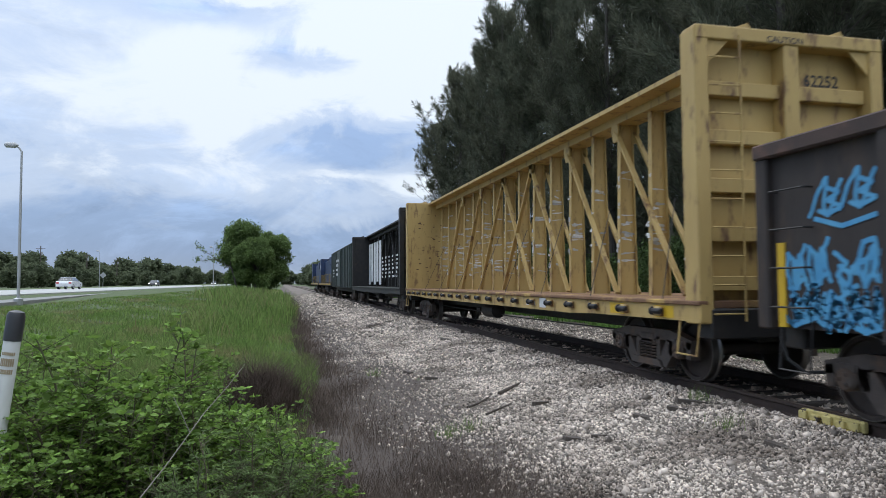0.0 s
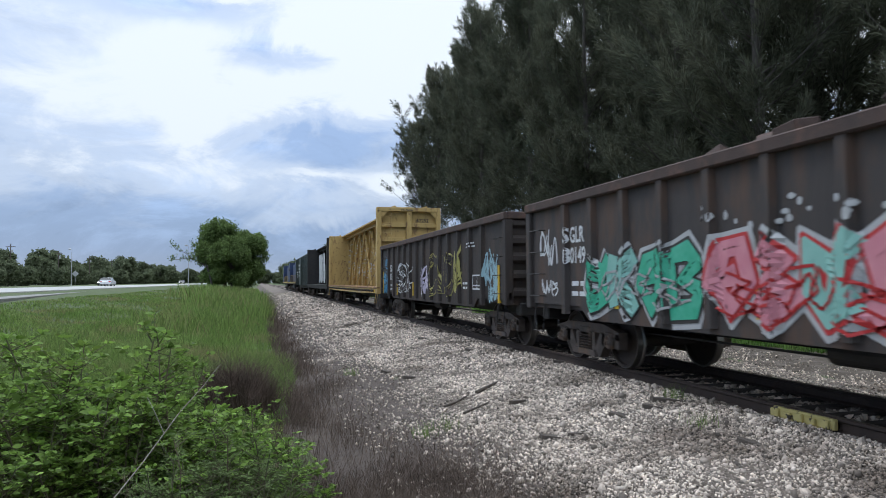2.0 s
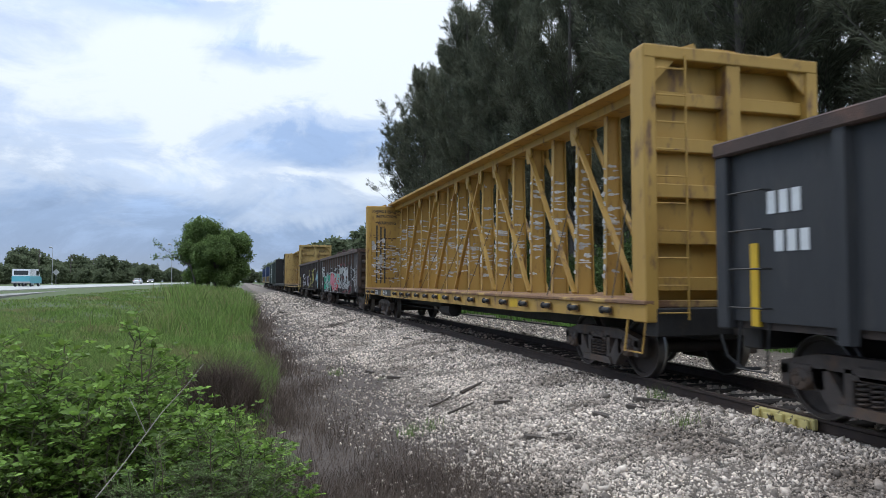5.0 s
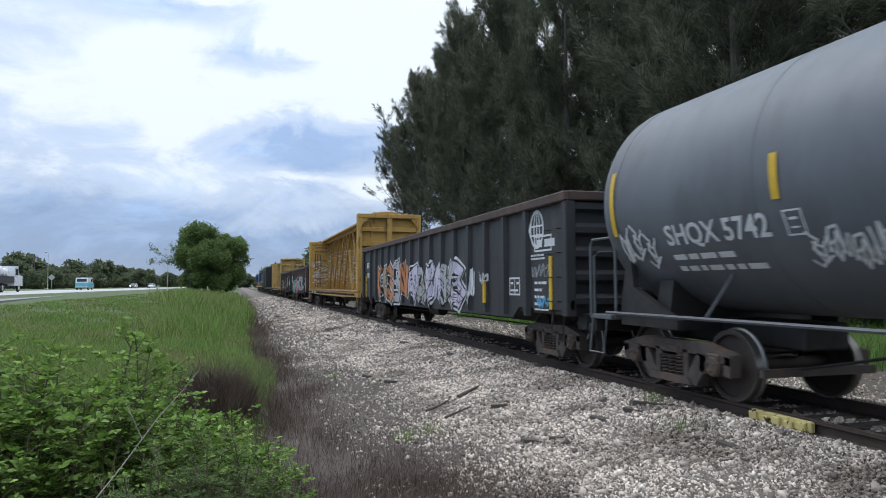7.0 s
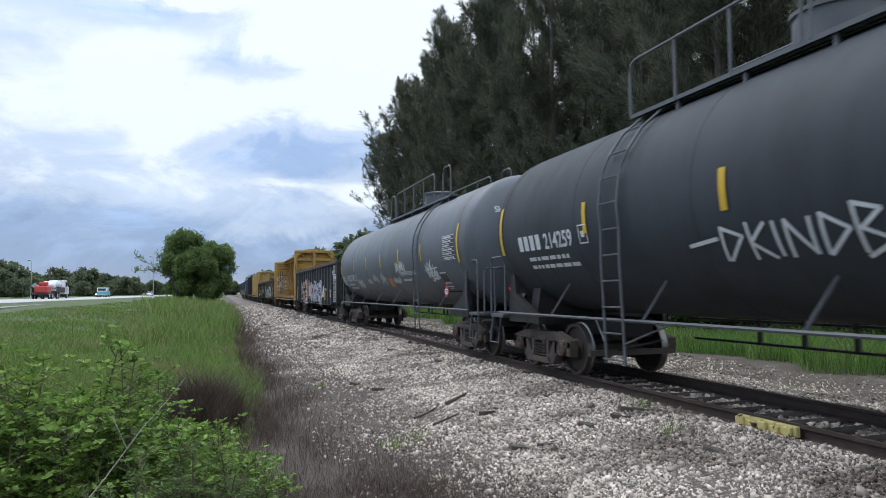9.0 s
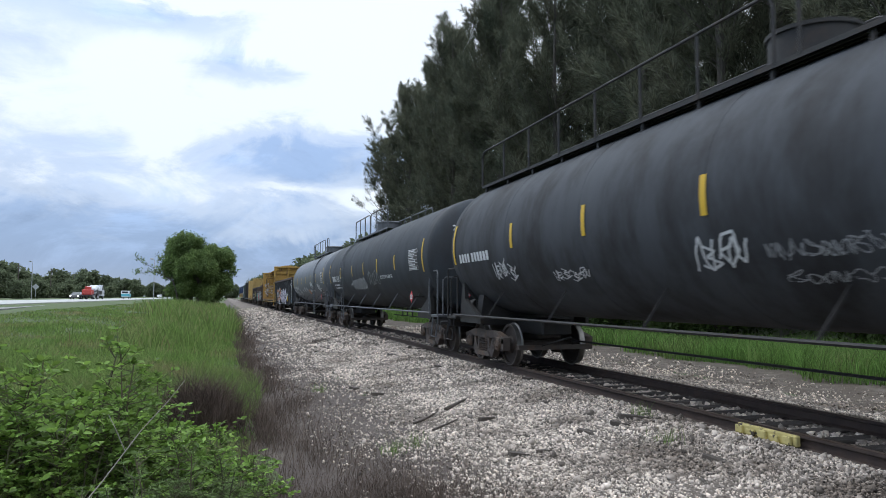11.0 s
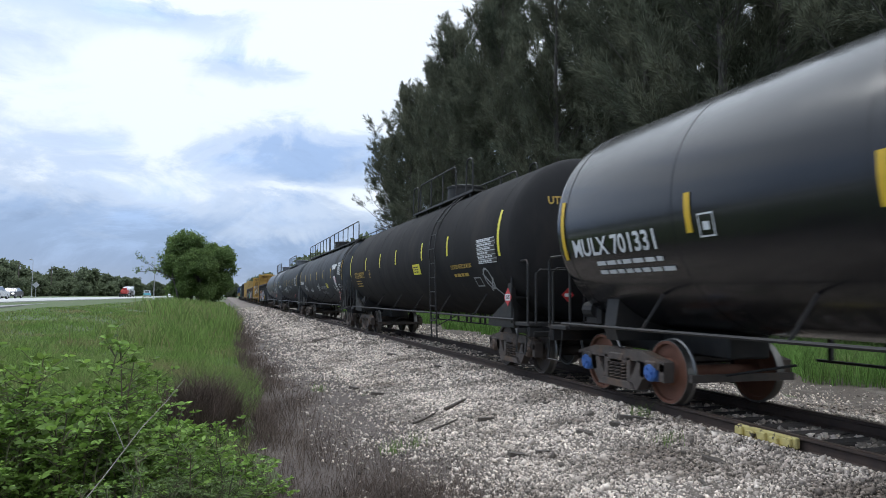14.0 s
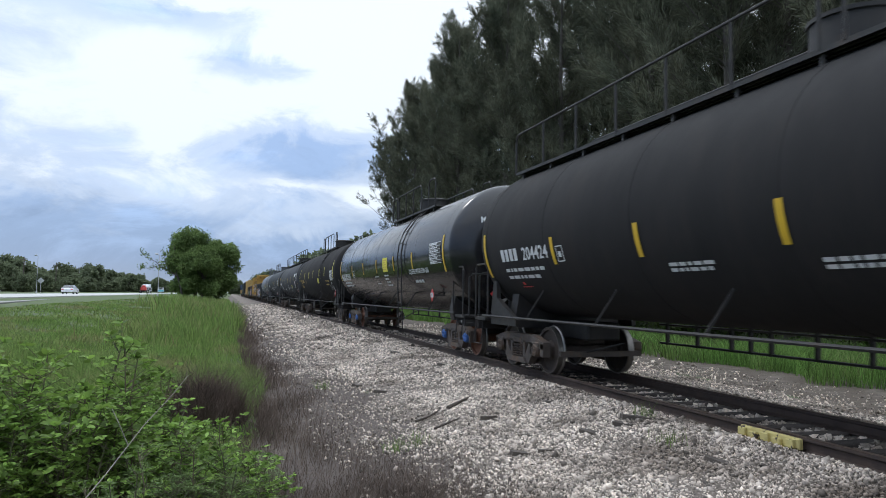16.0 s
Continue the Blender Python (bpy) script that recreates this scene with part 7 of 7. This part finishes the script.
# ---- stones, grass and plants ----
def stones(rng, x0, x1, bands, keep=None):
    """Broken stones strewn on the ground: eight corners each."""
    P, S = [], []
    for y0, y1, n, size in bands:
        y = rng.uniform(y0, y1, n)
        x = rng.uniform(x0, x1, n)
        P.append(np.stack([x, y], 1))
        S.append(size * np.clip(rng.lognormal(-0.05, 0.5, n), 0.4, 2.3))
    P, S = np.concatenate(P), np.concatenate(S)
    if keep is not None:
        k = keep(P[:, 0], P[:, 1], rng)
        P, S = P[k], S[k]
    n = len(P)
    z = np.interp(P[:, 0], [p[0] for p in PROFILE], [p[1] for p in PROFILE]) + swell(P[:, 0], P[:, 1])
    cube = np.array([(x, y, q) for x in (-1, 1) for y in (-1, 1) for q in (-1, 1)], float)
    v = cube[None] * (0.5 + rng.uniform(-0.34, 0.14, (n, 8, 3)))
    v *= np.stack([np.ones(n), rng.uniform(0.6, 1.1, n), rng.uniform(0.5, 0.9, n)], 1)[:, None]
    q = rng.normal(size=(n, 4))
    q /= np.linalg.norm(q, axis=1)[:, None]
    a, b, c, d = q.T
    R = np.stack([1 - 2 * (c * c + d * d), 2 * (b * c - a * d), 2 * (b * d + a * c), 2 * (b * c + a * d), 1 - 2 * (b * b + d * d), 2 * (c * d - a * b), 2 * (b * d - a * c), 2 * (c * d + a * b), 1 - 2 * (b * b + c * c)], 1).reshape(n, 3, 3)
    v = np.einsum("nij,nkj->nki", R, v) * S[:, None, None]
    v += np.stack([P[:, 0], P[:, 1], z + S * rng.uniform(0.0, 0.35, n) + 0.01], 1)[:, None]
    f = np.array([(0, 1, 3, 2), (4, 6, 7, 5), (0, 4, 5, 1), (2, 3, 7, 6), (0, 2, 6, 4), (1, 5, 7, 3)])
    f = (f[None] + 8 * np.arange(n)[:, None, None]).reshape(-1, 4)
    return v.reshape(-1, 3), f


def grass_blades(rng, x, y, h, w, lean=0.5, z0=None):
    """Bent blades of two joined quads."""
    n = len(x)
    z = (np.interp(x, [p[0] for p in PROFILE], [p[1] for p in PROFILE]) + swell(x, y)) if z0 is None else z0
    a = rng.uniform(0, 2 * math.pi, n)
    b = rng.uniform(0, 2 * math.pi, n)
    k = lean * rng.uniform(0.2, 1.0, n) * h
    side = np.stack([np.cos(a), np.sin(a), np.zeros(n)], 1) * (w / 2)[:, None]
    base = np.stack([x, y, z - 0.03], 1)
    out = np.stack([np.cos(b), np.sin(b), np.zeros(n)], 1)
    mid = base + out * (k * 0.35)[:, None] + np.stack([0 * h, 0 * h, h * 0.6], 1)
    tip = base + out * k[:, None] + np.stack([0 * h, 0 * h, h * rng.uniform(0.85, 1.0, n)], 1)
    v = np.stack([base - side, base + side, mid + side * 0.8, mid - side * 0.8, tip + side * 0.12, tip - side * 0.12], 1).reshape(-1, 3)
    f = np.array([(0, 1, 2, 3), (3, 2, 4, 5)])[None] + 6 * np.arange(n)[:, None, None]
    return v, f.reshape(-1, 4)


def leafy_shrub(seed, height, spread, stems, leaf, per, lower=0.1, wide=0.62):
    """Upright stems with side shoots: leaves along them and a spreading tuft at every tip."""
    rnd = random.Random(seed)
    wood = Shape()
    V, F, n = [], [], 0

    def put_leaf(p, d, l):
        nonlocal n
        d = d / (np.linalg.norm(d) + 1e-9)
        side = np.cross(d, (rnd.gauss(0, 0.8), rnd.gauss(0, 0.8) - 0.35, 1.0))
        side /= np.linalg.norm(side) + 1e-9
        lift = np.cross(side, d)
        w = l * wide * rnd.uniform(0.75, 1.15)
        cup = lift * l * rnd.uniform(0.03, 0.16)
        bend = -lift * l * rnd.uniform(0.0, 0.22)
        V.extend([p, p + d * l * 0.36 + side * w / 2 + cup, p + d * l * 0.76 + side * w * 0.34 + cup + bend * 0.6, p + d * l + bend, p + d * l * 0.76 - side * w * 0.34 + cup + bend * 0.6, p + d * l * 0.36 - side * w / 2 + cup, p + d * l * 0.5])
        F.extend([(n, n + 1, n + 2, n + 6), (n + 6, n + 2, n + 3, n + 4), (n, n + 6, n + 4, n + 5)])
        n += 7

    def tuft(p, axis, count, l):
        for k in range(count):
            b = 6.283 * (k + rnd.random() * 0.6) / count
            d = np.array((math.cos(b), math.sin(b), 0.0)) * rnd.uniform(0.6, 1.0) + axis * rnd.uniform(0.15, 0.9)
            put_leaf(p, d, l * rnd.uniform(0.7, 1.2))
    for i in range(stems):
        a, q = rnd.uniform(0, 6.283), spread * math.sqrt(rnd.random())
        h = height * rnd.choice((0.62, 0.78, 0.9, 1.0, 1.15)) * rnd.uniform(0.9, 1.08) * (1 - 0.35 * q / spread)
        x0, y0 = 0.35 * q * math.cos(a), 0.35 * q * math.sin(a)
        pts = [Vector((x0 + (q * 0.65 * math.cos(a)) * t + rnd.uniform(-0.03, 0.03), y0 + (q * 0.65 * math.sin(a)) * t + rnd.uniform(-0.03, 0.03), h * t)) for t in (0, 0.3, 0.55, 0.8, 1.0)]
        wood.tube(pts, 0.007, 5, 0.003)
        tuft(np.array(pts[-1]), np.array((0, 0, 1.0)), 8, leaf * 1.1)
        for j in range(per):
            t = lower + (0.97 - lower) * rnd.random() ** 0.7
            k = min(3, int(t * 4))
            p = np.array(pts[k].lerp(pts[k + 1], t * 4 - k))
            b = rnd.uniform(0, 6.283)
            d = np.array((math.cos(b), math.sin(b), rnd.uniform(0.15, 0.9)))
            l = rnd.uniform(0.06, 0.26) * (1.1 - 0.55 * t)
            tip = p + d * l
            wood.tube([tuple(p), tuple(tip)], 0.0028, 3, 0.0015)
            for u in (0.35, 0.65, 0.85):
                put_leaf(p + d * l * u, np.array((rnd.gauss(0, 1), rnd.gauss(0, 1), rnd.uniform(-0.3, 0.6))), leaf * rnd.uniform(0.6, 1.0))
            tuft(tip, d / np.linalg.norm(d), 6, leaf)
    return wood.mesh("stems", STEM), (V, F)


def plant(name, kit, material, label, category, m, group=""):
    t = thing(name, label, category, group, m)
    part("branchwork", kit[0], STEM, t, kind="stuff")
    soup("leaves", kit[1][0], kit[1][1], material, kind="stuff", parent=t)
    return t


def vegetation():
    rng, rnd = np.random.default_rng(5), random.Random(5)
    # ballast
    fade = lambda x, y, r: r.random(len(x)) < np.interp(x + 0.25 * np.sin(y * 0.8) + 0.2 * np.sin(y * 2.1 + 1) - 0.55 * np.exp(-((y - 11.5) / 3.6) ** 2), [0.9, 1.7, 2.4, 3.0], [0.03, 0.11, 0.34, 1.0]) * np.where(np.sin(x * 2.3 + 1.7 * np.sin(y * 0.9)) * np.sin(y * 1.4 + 1.2 * np.sin(x * 1.9)) > 0.42, 0.55, 1.0)
    v, f = stones(rng, 1.2, 5.93, [(-6, 2.2, 9000, 0.034), (2.2, 7.4, 66000, 0.0175), (4, 12, 2200, 0.036), (7.4, 13, 52000, 0.0185), (13, 24, 36000, 0.026), (24, 45, 16000, 0.044), (45, 110, 9000, 0.075)], fade)
    soup("ballast_stones", v, f, STONE, "pale grey broken limestone ballast beside the rail", "gravel")
    keep = lambda x, y, r: (np.abs((y % 0.5) - 0.25) < 0.155)
    v, f = stones(rng, 6.25, 7.5, [(1, 16, 12000, 0.042), (16, 50, 8000, 0.06)], keep)
    v[:, 2] -= 0.008
    soup("crib_stones", v, f, STONE, "grey broken stones between the ties", "gravel")
    v, f = stones(rng, 7.68, 12.8, [(1, 16, 34000, 0.024), (16, 44, 16000, 0.04)], lambda x, y, r: r.random(len(x)) < np.interp(x + 0.5 * np.sin(y * 0.7), [8.2, 9.6, 12.8], [1, 0.5, 0.06]))
    soup("far_side_stones", v, f, STONE, "grey broken stones beyond the track", "gravel")
    # meadow grass: near, middle and far
    V, F, n = [], [], 0

    def sow(x, y, h, w, lean=0.85):
        nonlocal n
        a, b = grass_blades(rng, x, y, h, w, lean)
        V.append(a)
        F.append(b + n)
        n += len(a)
    for y0, y1, count, hh, ww in ((-6, 3.5, 16000, 0.4, 0.012), (3.5, 9, 30000, 0.5, 0.007), (9, 18, 38000, 0.5, 0.010), (18, 36, 34000, 0.40, 0.018), (36, 75, 26000, 0.36, 0.035), (75, 200, 16000, 0.32, 0.09)):
        y = rng.uniform(y0, y1, count)
        left = -np.clip(0.42 * y + 1.0, 2.4, 11.5)
        x = left + (np.interp(y, [0, 8, 14], [0.15, 0.25, 0.75]) - left) * rng.random(count)
        tall = np.interp(x, [-11, -6, -2, 0.6], [0.35, 0.55, 1.0, 0.9]) * (0.75 + 0.35 * np.sin(x * 1.7 + y * 0.35) * np.sin(y * 0.5 + 1))
        tall = tall * np.where((np.abs(x + 0.2) < 0.75) & (y > 6.5) & (y < 11.6), 0.3, 1.0)
        sow(x, y, hh * tall * rng.uniform(0.6, 1.35, count), ww * rng.uniform(0.7, 1.3, count))
    for cx, cy, r, count, hh, ww in ((-1.0, 62, 5.0, 2600, 1.3, 0.06), (-3.5, 74, 4.0, 1800, 1.4, 0.07), (0.0, 40, 2.0, 1500, 1.1, 0.04), (-2.2, 30, 2.2, 1500, 0.9, 0.03)):
        x, y = cx + rng.normal(0, r * 0.4, count), cy + rng.normal(0, r * 1.4, count)
        k = (x < 0.9) & (y > 20)
        x, y = x[k], y[k]
        sow(x, y, hh * rng.uniform(0.5, 1.1, len(x)), ww * rng.uniform(0.7, 1.3, len(x)), 0.7)
    soup("meadow_grass", np.concatenate(V), np.concatenate(F), GRASS, "tall uneven green meadow grass beside the railway", "grass")
    # grass verge beyond the track
    V, F, n = [], [], 0
    for y0, y1, count, hh, ww in ((2, 18, 20000, 0.75, 0.016), (18, 60, 16000, 0.7, 0.035), (60, 130, 8000, 0.7, 0.08)):
        y = rng.uniform(y0, y1, count)
        x = 13.5 + 6.5 * rng.random(count) ** 1.3 + 0.45 * np.sin(y * 0.9) + 0.5 * np.sin(y * 2.3 + 1) * rng.random(count)
        sow(x, y, hh * rng.uniform(0.4, 1.2, count), ww * rng.uniform(0.7, 1.3, count), 0.7)
    soup("verge_grass", np.concatenate(V), np.concatenate(F), VERGE, "lush green grass beyond the railway", "grass")
    # dry weeds along the foot of the ballast
    V, F, n = [], [], 0
    def clumped(x, y, much):
        """Keeps weeds in drifts."""
        p = 0.5 + 0.5 * np.sin(x * 2.6 + 1.3 * np.sin(y * 0.7)) * np.sin(y * 1.15 + 1.1 * np.sin(x * 1.7) + 0.4)
        k = rng.random(len(x)) < np.clip(much * (0.12 + 1.5 * p * p), 0, 1)
        return x[k], y[k]
    for y0, y1, count, hh, ww in ((-6, 2.3, 6000, 0.34, 0.009), (2.3, 7.5, 11000, 0.24, 0.0042), (7.5, 14, 8500, 0.27, 0.0055), (14, 32, 7000, 0.30, 0.011), (32, 100, 6000, 0.36, 0.028)):
        y = rng.uniform(y0, y1, count)
        x = np.where(y < 10, 0.22, 0.5) + np.abs(rng.normal(0, 0.62, count)) * np.where(y < 9, 1.35, 1.0)
        x, y = clumped(x, y, 1.1)
        sow(x, y, hh * rng.uniform(0.25, 1.25, len(x)) * np.interp(x, [0.5, 1.2, 2.4], [1.35, 0.9, 0.45]), ww * rng.uniform(0.7, 1.3, len(x)), 0.9)
    # a low drift of pale dead stalks in the foreground, and litter lying flat
    x, y = rng.normal(1.75, 0.42, 6500), rng.normal(6.5, 0.75, 6500)
    sow(x, y, rng.uniform(0.06, 0.24, 6500), 0.004 * rng.uniform(0.7, 1.3, 6500), 1.1)
    for y0, y1, count, ww in ((2.3, 8, 12000, 0.004), (8, 20, 10000, 0.007)):
        y = rng.uniform(y0, y1, count)
        x = 0.7 + 2.1 * rng.random(count) ** 1.2
        x, y = clumped(x, y, 1.0)
        sow(x, y, rng.uniform(0.02, 0.10, len(x)), ww * rng.uniform(0.7, 1.3, len(x)), 2.8)
    for cx, cy, r, count in ((1.1, 8.6, 0.12, 90), (1.2, 11.5, 0.15, 90), (0.95, 10.2, 0.25, 120), (0.9, 13.5, 0.3, 120)):
        x, y = cx + rng.normal(0, r * 1.8, count), cy + rng.normal(0, r * 2.5, count)
        sow(x, y, rng.uniform(0.15, 0.7, len(x)), 0.005 * rng.uniform(0.7, 1.3, len(x)), 0.8)
    soup("dry_weeds", np.concatenate(V), np.concatenate(F), DRYWEED, "dry brown dead weeds along the ballast", "weeds")
    V, F, n = [], [], 0
    for cx, cy in ((2.12, 8.75), (2.48, 8.95), (5.55, 8.35), (2.0, 15.0), (4.95, 7.0)):
        x, y = cx + rng.normal(0, 0.09, 60), cy + rng.normal(0, 0.12, 60)
        sow(x, y, rng.uniform(0.1, 0.28, 60), np.full(60, 0.006), 0.6)
    soup("gravel_weeds", np.concatenate(V), np.concatenate(F), GRASS, "small green weeds sprouting in the gravel", "weeds")
    # a dead brown shrub between bushes and ballast
    count = 5200
    a, q = rng.uniform(0, 2 * math.pi, count), np.sqrt(rng.random(count))
    x0, y0 = -0.2 + 0.55 * q * np.cos(a), 11.0 + 0.7 * q * np.sin(a)
    vv, ff = grass_blades(rng, x0, y0, (0.84 - 0.34 * q * q) * rng.uniform(0.3, 1.15, count) * (1 + 0.16 * np.sin(5 * a)), np.full(count, 0.006), 0.8)
    dead = thing("dead_shrub", "low dead brown shrub of fine twigs", "shrub")
    soup("twig_tangle", vv, ff, DEADTWIG, kind="stuff", parent=dead)
    # shrubs in front
    kits = [leafy_shrub(s, 1.0, 0.5, 15, 0.042, 22, 0.22, 0.55) for s in (61, 62, 63)]
    fern = leafy_shrub(64, 0.8, 0.45, 26, 0.034, 26, 0.1, 0.2)
    spots = [(-1.62, 5.9, 1.62, 0), (-1.15, 5.6, 1.72, 1), (-0.72, 5.35, 1.55, 2), (-1.75, 4.7, 1.25, 1), (-1.1, 5.1, 1.35, 0), (-0.28, 5.4, 1.22, 1), (0.08, 5.6, 1.18, 0), (0.28, 5.0, 0.86, 2), (-0.5, 6.3, 1.3, 2), (-2.1, 5.6, 1.5, 2), (-2.3, 6.6, 1.5, 0)]
    firsts = {}
    for x, y, s, k in spots:
        m = pose(x, y, ground_z(x) - 0.03, 0, 0, rnd.uniform(0, 360)) @ Matrix.Scale(s * 0.93, 4)
        if k not in firsts:
            firsts[k] = plant("bush", kits[k], BUSHLEAF, "leafy bright green bush in front of the meadow", "bush", m, "bushes by the meadow")
        else:
            copy_thing(firsts[k], pose(0, 0, 0)).matrix_basis = m
    first = None
    for x, y, s in ((-0.42, 4.6, 1.1), (-0.12, 4.75, 1.15), (-0.62, 4.35, 0.95), (-0.25, 4.2, 0.85)):
        m = pose(x, y, ground_z(x) - 0.03, 0, 0, rnd.uniform(0, 360)) @ Matrix.Scale(s, 4)
        if first is None:
            first = plant("weed_plant", fern, FERNLEAF, "fine-leaved green weed below the bushes", "weed", m, "weeds by the bushes")
        else:
            copy_thing(first, pose(0, 0, 0)).matrix_basis = m
    cane = thing("dead_cane", "long bare grey cane leaning across the bushes", "branch")
    part("stalk", Shape().tube([(-0.72, 3.7, 0.36), (-0.58, 4.05, 0.52), (-0.44, 4.5, 0.70), (-0.33, 4.9, 0.80), (-0.24, 5.25, 0.90)], 0.0038, 6, 0.0018), CANE, cane)
    part("twig", Shape().tube([(-0.5, 4.3, 0.62), (-0.56, 4.35, 0.74), (-0.62, 4.5, 0.80)], 0.003, 5, 0.0015), CANE, cane)
    part("root", Shape().tube([(-0.72, 3.7, 0.36), (-0.95, 3.3, 0.0), (-1.1, 3.1, -0.46)], 0.007, 6, 0.008), CANE, cane)
    # bits lying on the gravel
    for name, label, pts, r in (("stick", "broken dark stick on the gravel", [(3.50, 10.85), (3.76, 11.12), (4.02, 11.38)], 0.032), ("stick", "thin dark stick on the gravel", [(2.80, 10.25), (3.02, 10.42), (3.28, 10.72)], 0.02),
                                ("stick", "short dark stick on the gravel", [(5.6, 21.0), (5.75, 21.6)], 0.06), ("stick", "short dark stick on the gravel", [(3.5, 28.3), (4.0, 28.6)], 0.05), ("stick", "thin grey stick on the gravel", [(2.9, 9.6), (3.4, 10.0)], 0.018)):
        o = thing(name, label, "stick", "sticks on the gravel")
        part("wood", Shape().tube([(x, y, ground_z(x) + r * 0.9 + 0.02) for x, y in pts], r, 6, r * 0.6), WOOD, o)
        part("splinter", Shape().tube([(pts[-1][0], pts[-1][1], ground_z(pts[-1][0]) + r * 0.9 + 0.02), (pts[-1][0] + 0.06, pts[-1][1] + 0.05, ground_z(pts[-1][0]) + r * 1.3 + 0.03)], r * 0.5, 5, r * 0.2), WOOD, o)
    for x, y, a, b, rz, label in ((4.9, 6.05, 0.2, 0.06, 10, "weathered plank half buried in the gravel"), (2.95, 13.5, 0.13, 0.06, 80, "small dark wood offcut on the gravel"), (4.78, 19.9, 0.13, 0.13, 20, "dark clod on the gravel"), (5.35, 8.3, 0.2, 0.08, 60, "dark wood piece on the gravel"), (4.5, 8.05, 0.12, 0.09, 30, "dark stone on the gravel"),
                                  (3.66, 7.58, 0.09, 0.05, 100, "dark wood chip on the gravel"), (3.4, 7.66, 0.14, 0.09, 70, "grey stone lump half buried in the gravel"), (5.7, 21.2, 0.2, 0.1, 60, "dark wood splinters on the gravel"), (5.95, 20.7, 0.22, 0.08, 110, "dark wood splinters on the gravel"),
                                  (3.8, 28.5, 0.3, 0.12, 80, "dark wood scraps on the gravel"), (2.7, 14.7, 0.12, 0.06, 30, "small dark wood offcut on the gravel"), (2.75, 44, 0.4, 0.2, 85, "dark wood scraps on the gravel"), (4.98, 16.05, 0.12, 0.06, 15, "small dark wood offcut on the gravel"), (5.02, 8.1, 0.13, 0.1, 50, "dark rusty lump on the gravel"), (3.83, 9.76, 0.2, 0.04, 110, "thin dark stick fragment on the gravel"), (5.8, 12.7, 0.1, 0.08, 40, "dark stone on the gravel")):
        o = thing("debris", label, "debris", "debris on the gravel", pose(x, y, ground_z(x) + 0.03, 4, 3, rz))
        part("chunk", Shape().prism([(-b, -a), (b * 0.6, -a * 1.1), (b, a * 0.2), (b * 0.3, a), (-b * 0.8, a * 0.8)], "z", -0.04, 0.018), WOOD, o)


VERGE = mat("verge_grass", (0.115, 0.225, 0.048), (0.165, 0.255, 0.072), 0.5, 0.8, c3=(0.16, 0.18, 0.075), s2=0.5, island=0.5, bump=0, through_light=0.3, spec=0.2)
FERNLEAF = mat("fern_leaves", (0.165, 0.225, 0.085), (0.115, 0.17, 0.062), 2.5, 0.7, island=0.5, bump=0, through_light=0.35, spec=0.2)
DEADTWIG = mat("dead_twigs", (0.125, 0.092, 0.074), (0.085, 0.064, 0.053), 3.0, 0.9, island=0.4, bump=0, spec=0.1)
CANE = mat("dead_cane", (0.22, 0.20, 0.175), (0.15, 0.135, 0.115), 8.0, 0.8, bump=0.1)
vegetation()


def bare_tree():
    rnd = random.Random(77)
    t = thing("sparse_tree", "sparse tree with bare branches leaning over the meadow", "tree", "", pose(-5.2, 94, 0.0))
    wood, centres = Shape(), []
    wood.tube([(0, 0, -0.3), (-0.4, 0, 2.0), (-0.9, 0, 3.6)], 0.16, 7, 0.09)
    for a, b in (((-0.9, 0, 3.4), (-5.4, 0, 6.4)), ((-0.9, 0, 3.6), (-3.0, 0.5, 4.9)), ((-1.0, 0, 3.7), (-1.4, 0.4, 7.4)), ((-2.4, 0, 4.6), (-5.2, -0.4, 4.4)), ((-1.9, 0, 4.2), (-2.6, 0, 6.6)), ((0, 0, 2.2), (0.9, 0, 7.9)), ((0.4, 0, 4.5), (2.0, -0.5, 8.0))):
        a, b = Vector(a), Vector(b)
        pts = [a.lerp(b, k / 5) + Vector((rnd.uniform(-0.12, 0.12), rnd.uniform(-0.12, 0.12), rnd.uniform(-0.12, 0.12))) for k in range(6)]
        wood.tube(pts, 0.06, 5, 0.015)
        for k in range(22):
            p = a.lerp(b, rnd.uniform(0.2, 1.0))
            centres.append((p.x + rnd.gauss(0, 0.16), p.y + rnd.gauss(0, 0.16), p.z + rnd.gauss(0.1, 0.16)))
    part("trunk", wood, BARK, t)
    v, f = blades(np.random.default_rng(7), centres, 7, 0.26, 0.12, 0.12, 0.0)
    soup("crown", v, f, LEAF, kind="stuff", parent=t)


bare_tree()


# ---- ties ----
def build_ties():
    tie = Shape().box(-1.28, 1.28, -0.115, 0.115, -0.32, -0.165, 0.02).mesh("tie", TIE)
    bed = tagged(new("tie_row"), "row of dark weathered wooden railway ties under the rails", "railway ties", kind="structure")
    for i in range(300):
        t = part("tie", tie, TIE, bed)
        t.location = (XC + random.uniform(-0.03, 0.03), -4 + i * 0.5, random.uniform(-0.006, 0.006))


build_ties()


def motions():
    ts = [0, 0.1, 0.2] + [0.5 * k for k in range(1, 32)] + [15.8, 15.9, 16.0]
    for car, y in TRAIN:
        walk(car, [(t, pose(XC, y + SPEED * t, 0)) for t in ts])
    for car, x, rz, pts in TRAFFIC:
        t0, t1 = [p[0] for p in pts], [p[1] for p in pts]
        walk(car, [(t, pose(x, float(np.interp(t, t0, t1)), ROADZ, 0, 0, rz)) for t in ts])
    turn = -math.degrees(SPEED / 0.4575)
    for w, dy in SPIN:
        walk(w, [(k / 30, pose(0, dy, 0.4575) @ Matrix.Rotation(radians(turn * k / 30), 4, "X")) for k in range(481)])


motions()
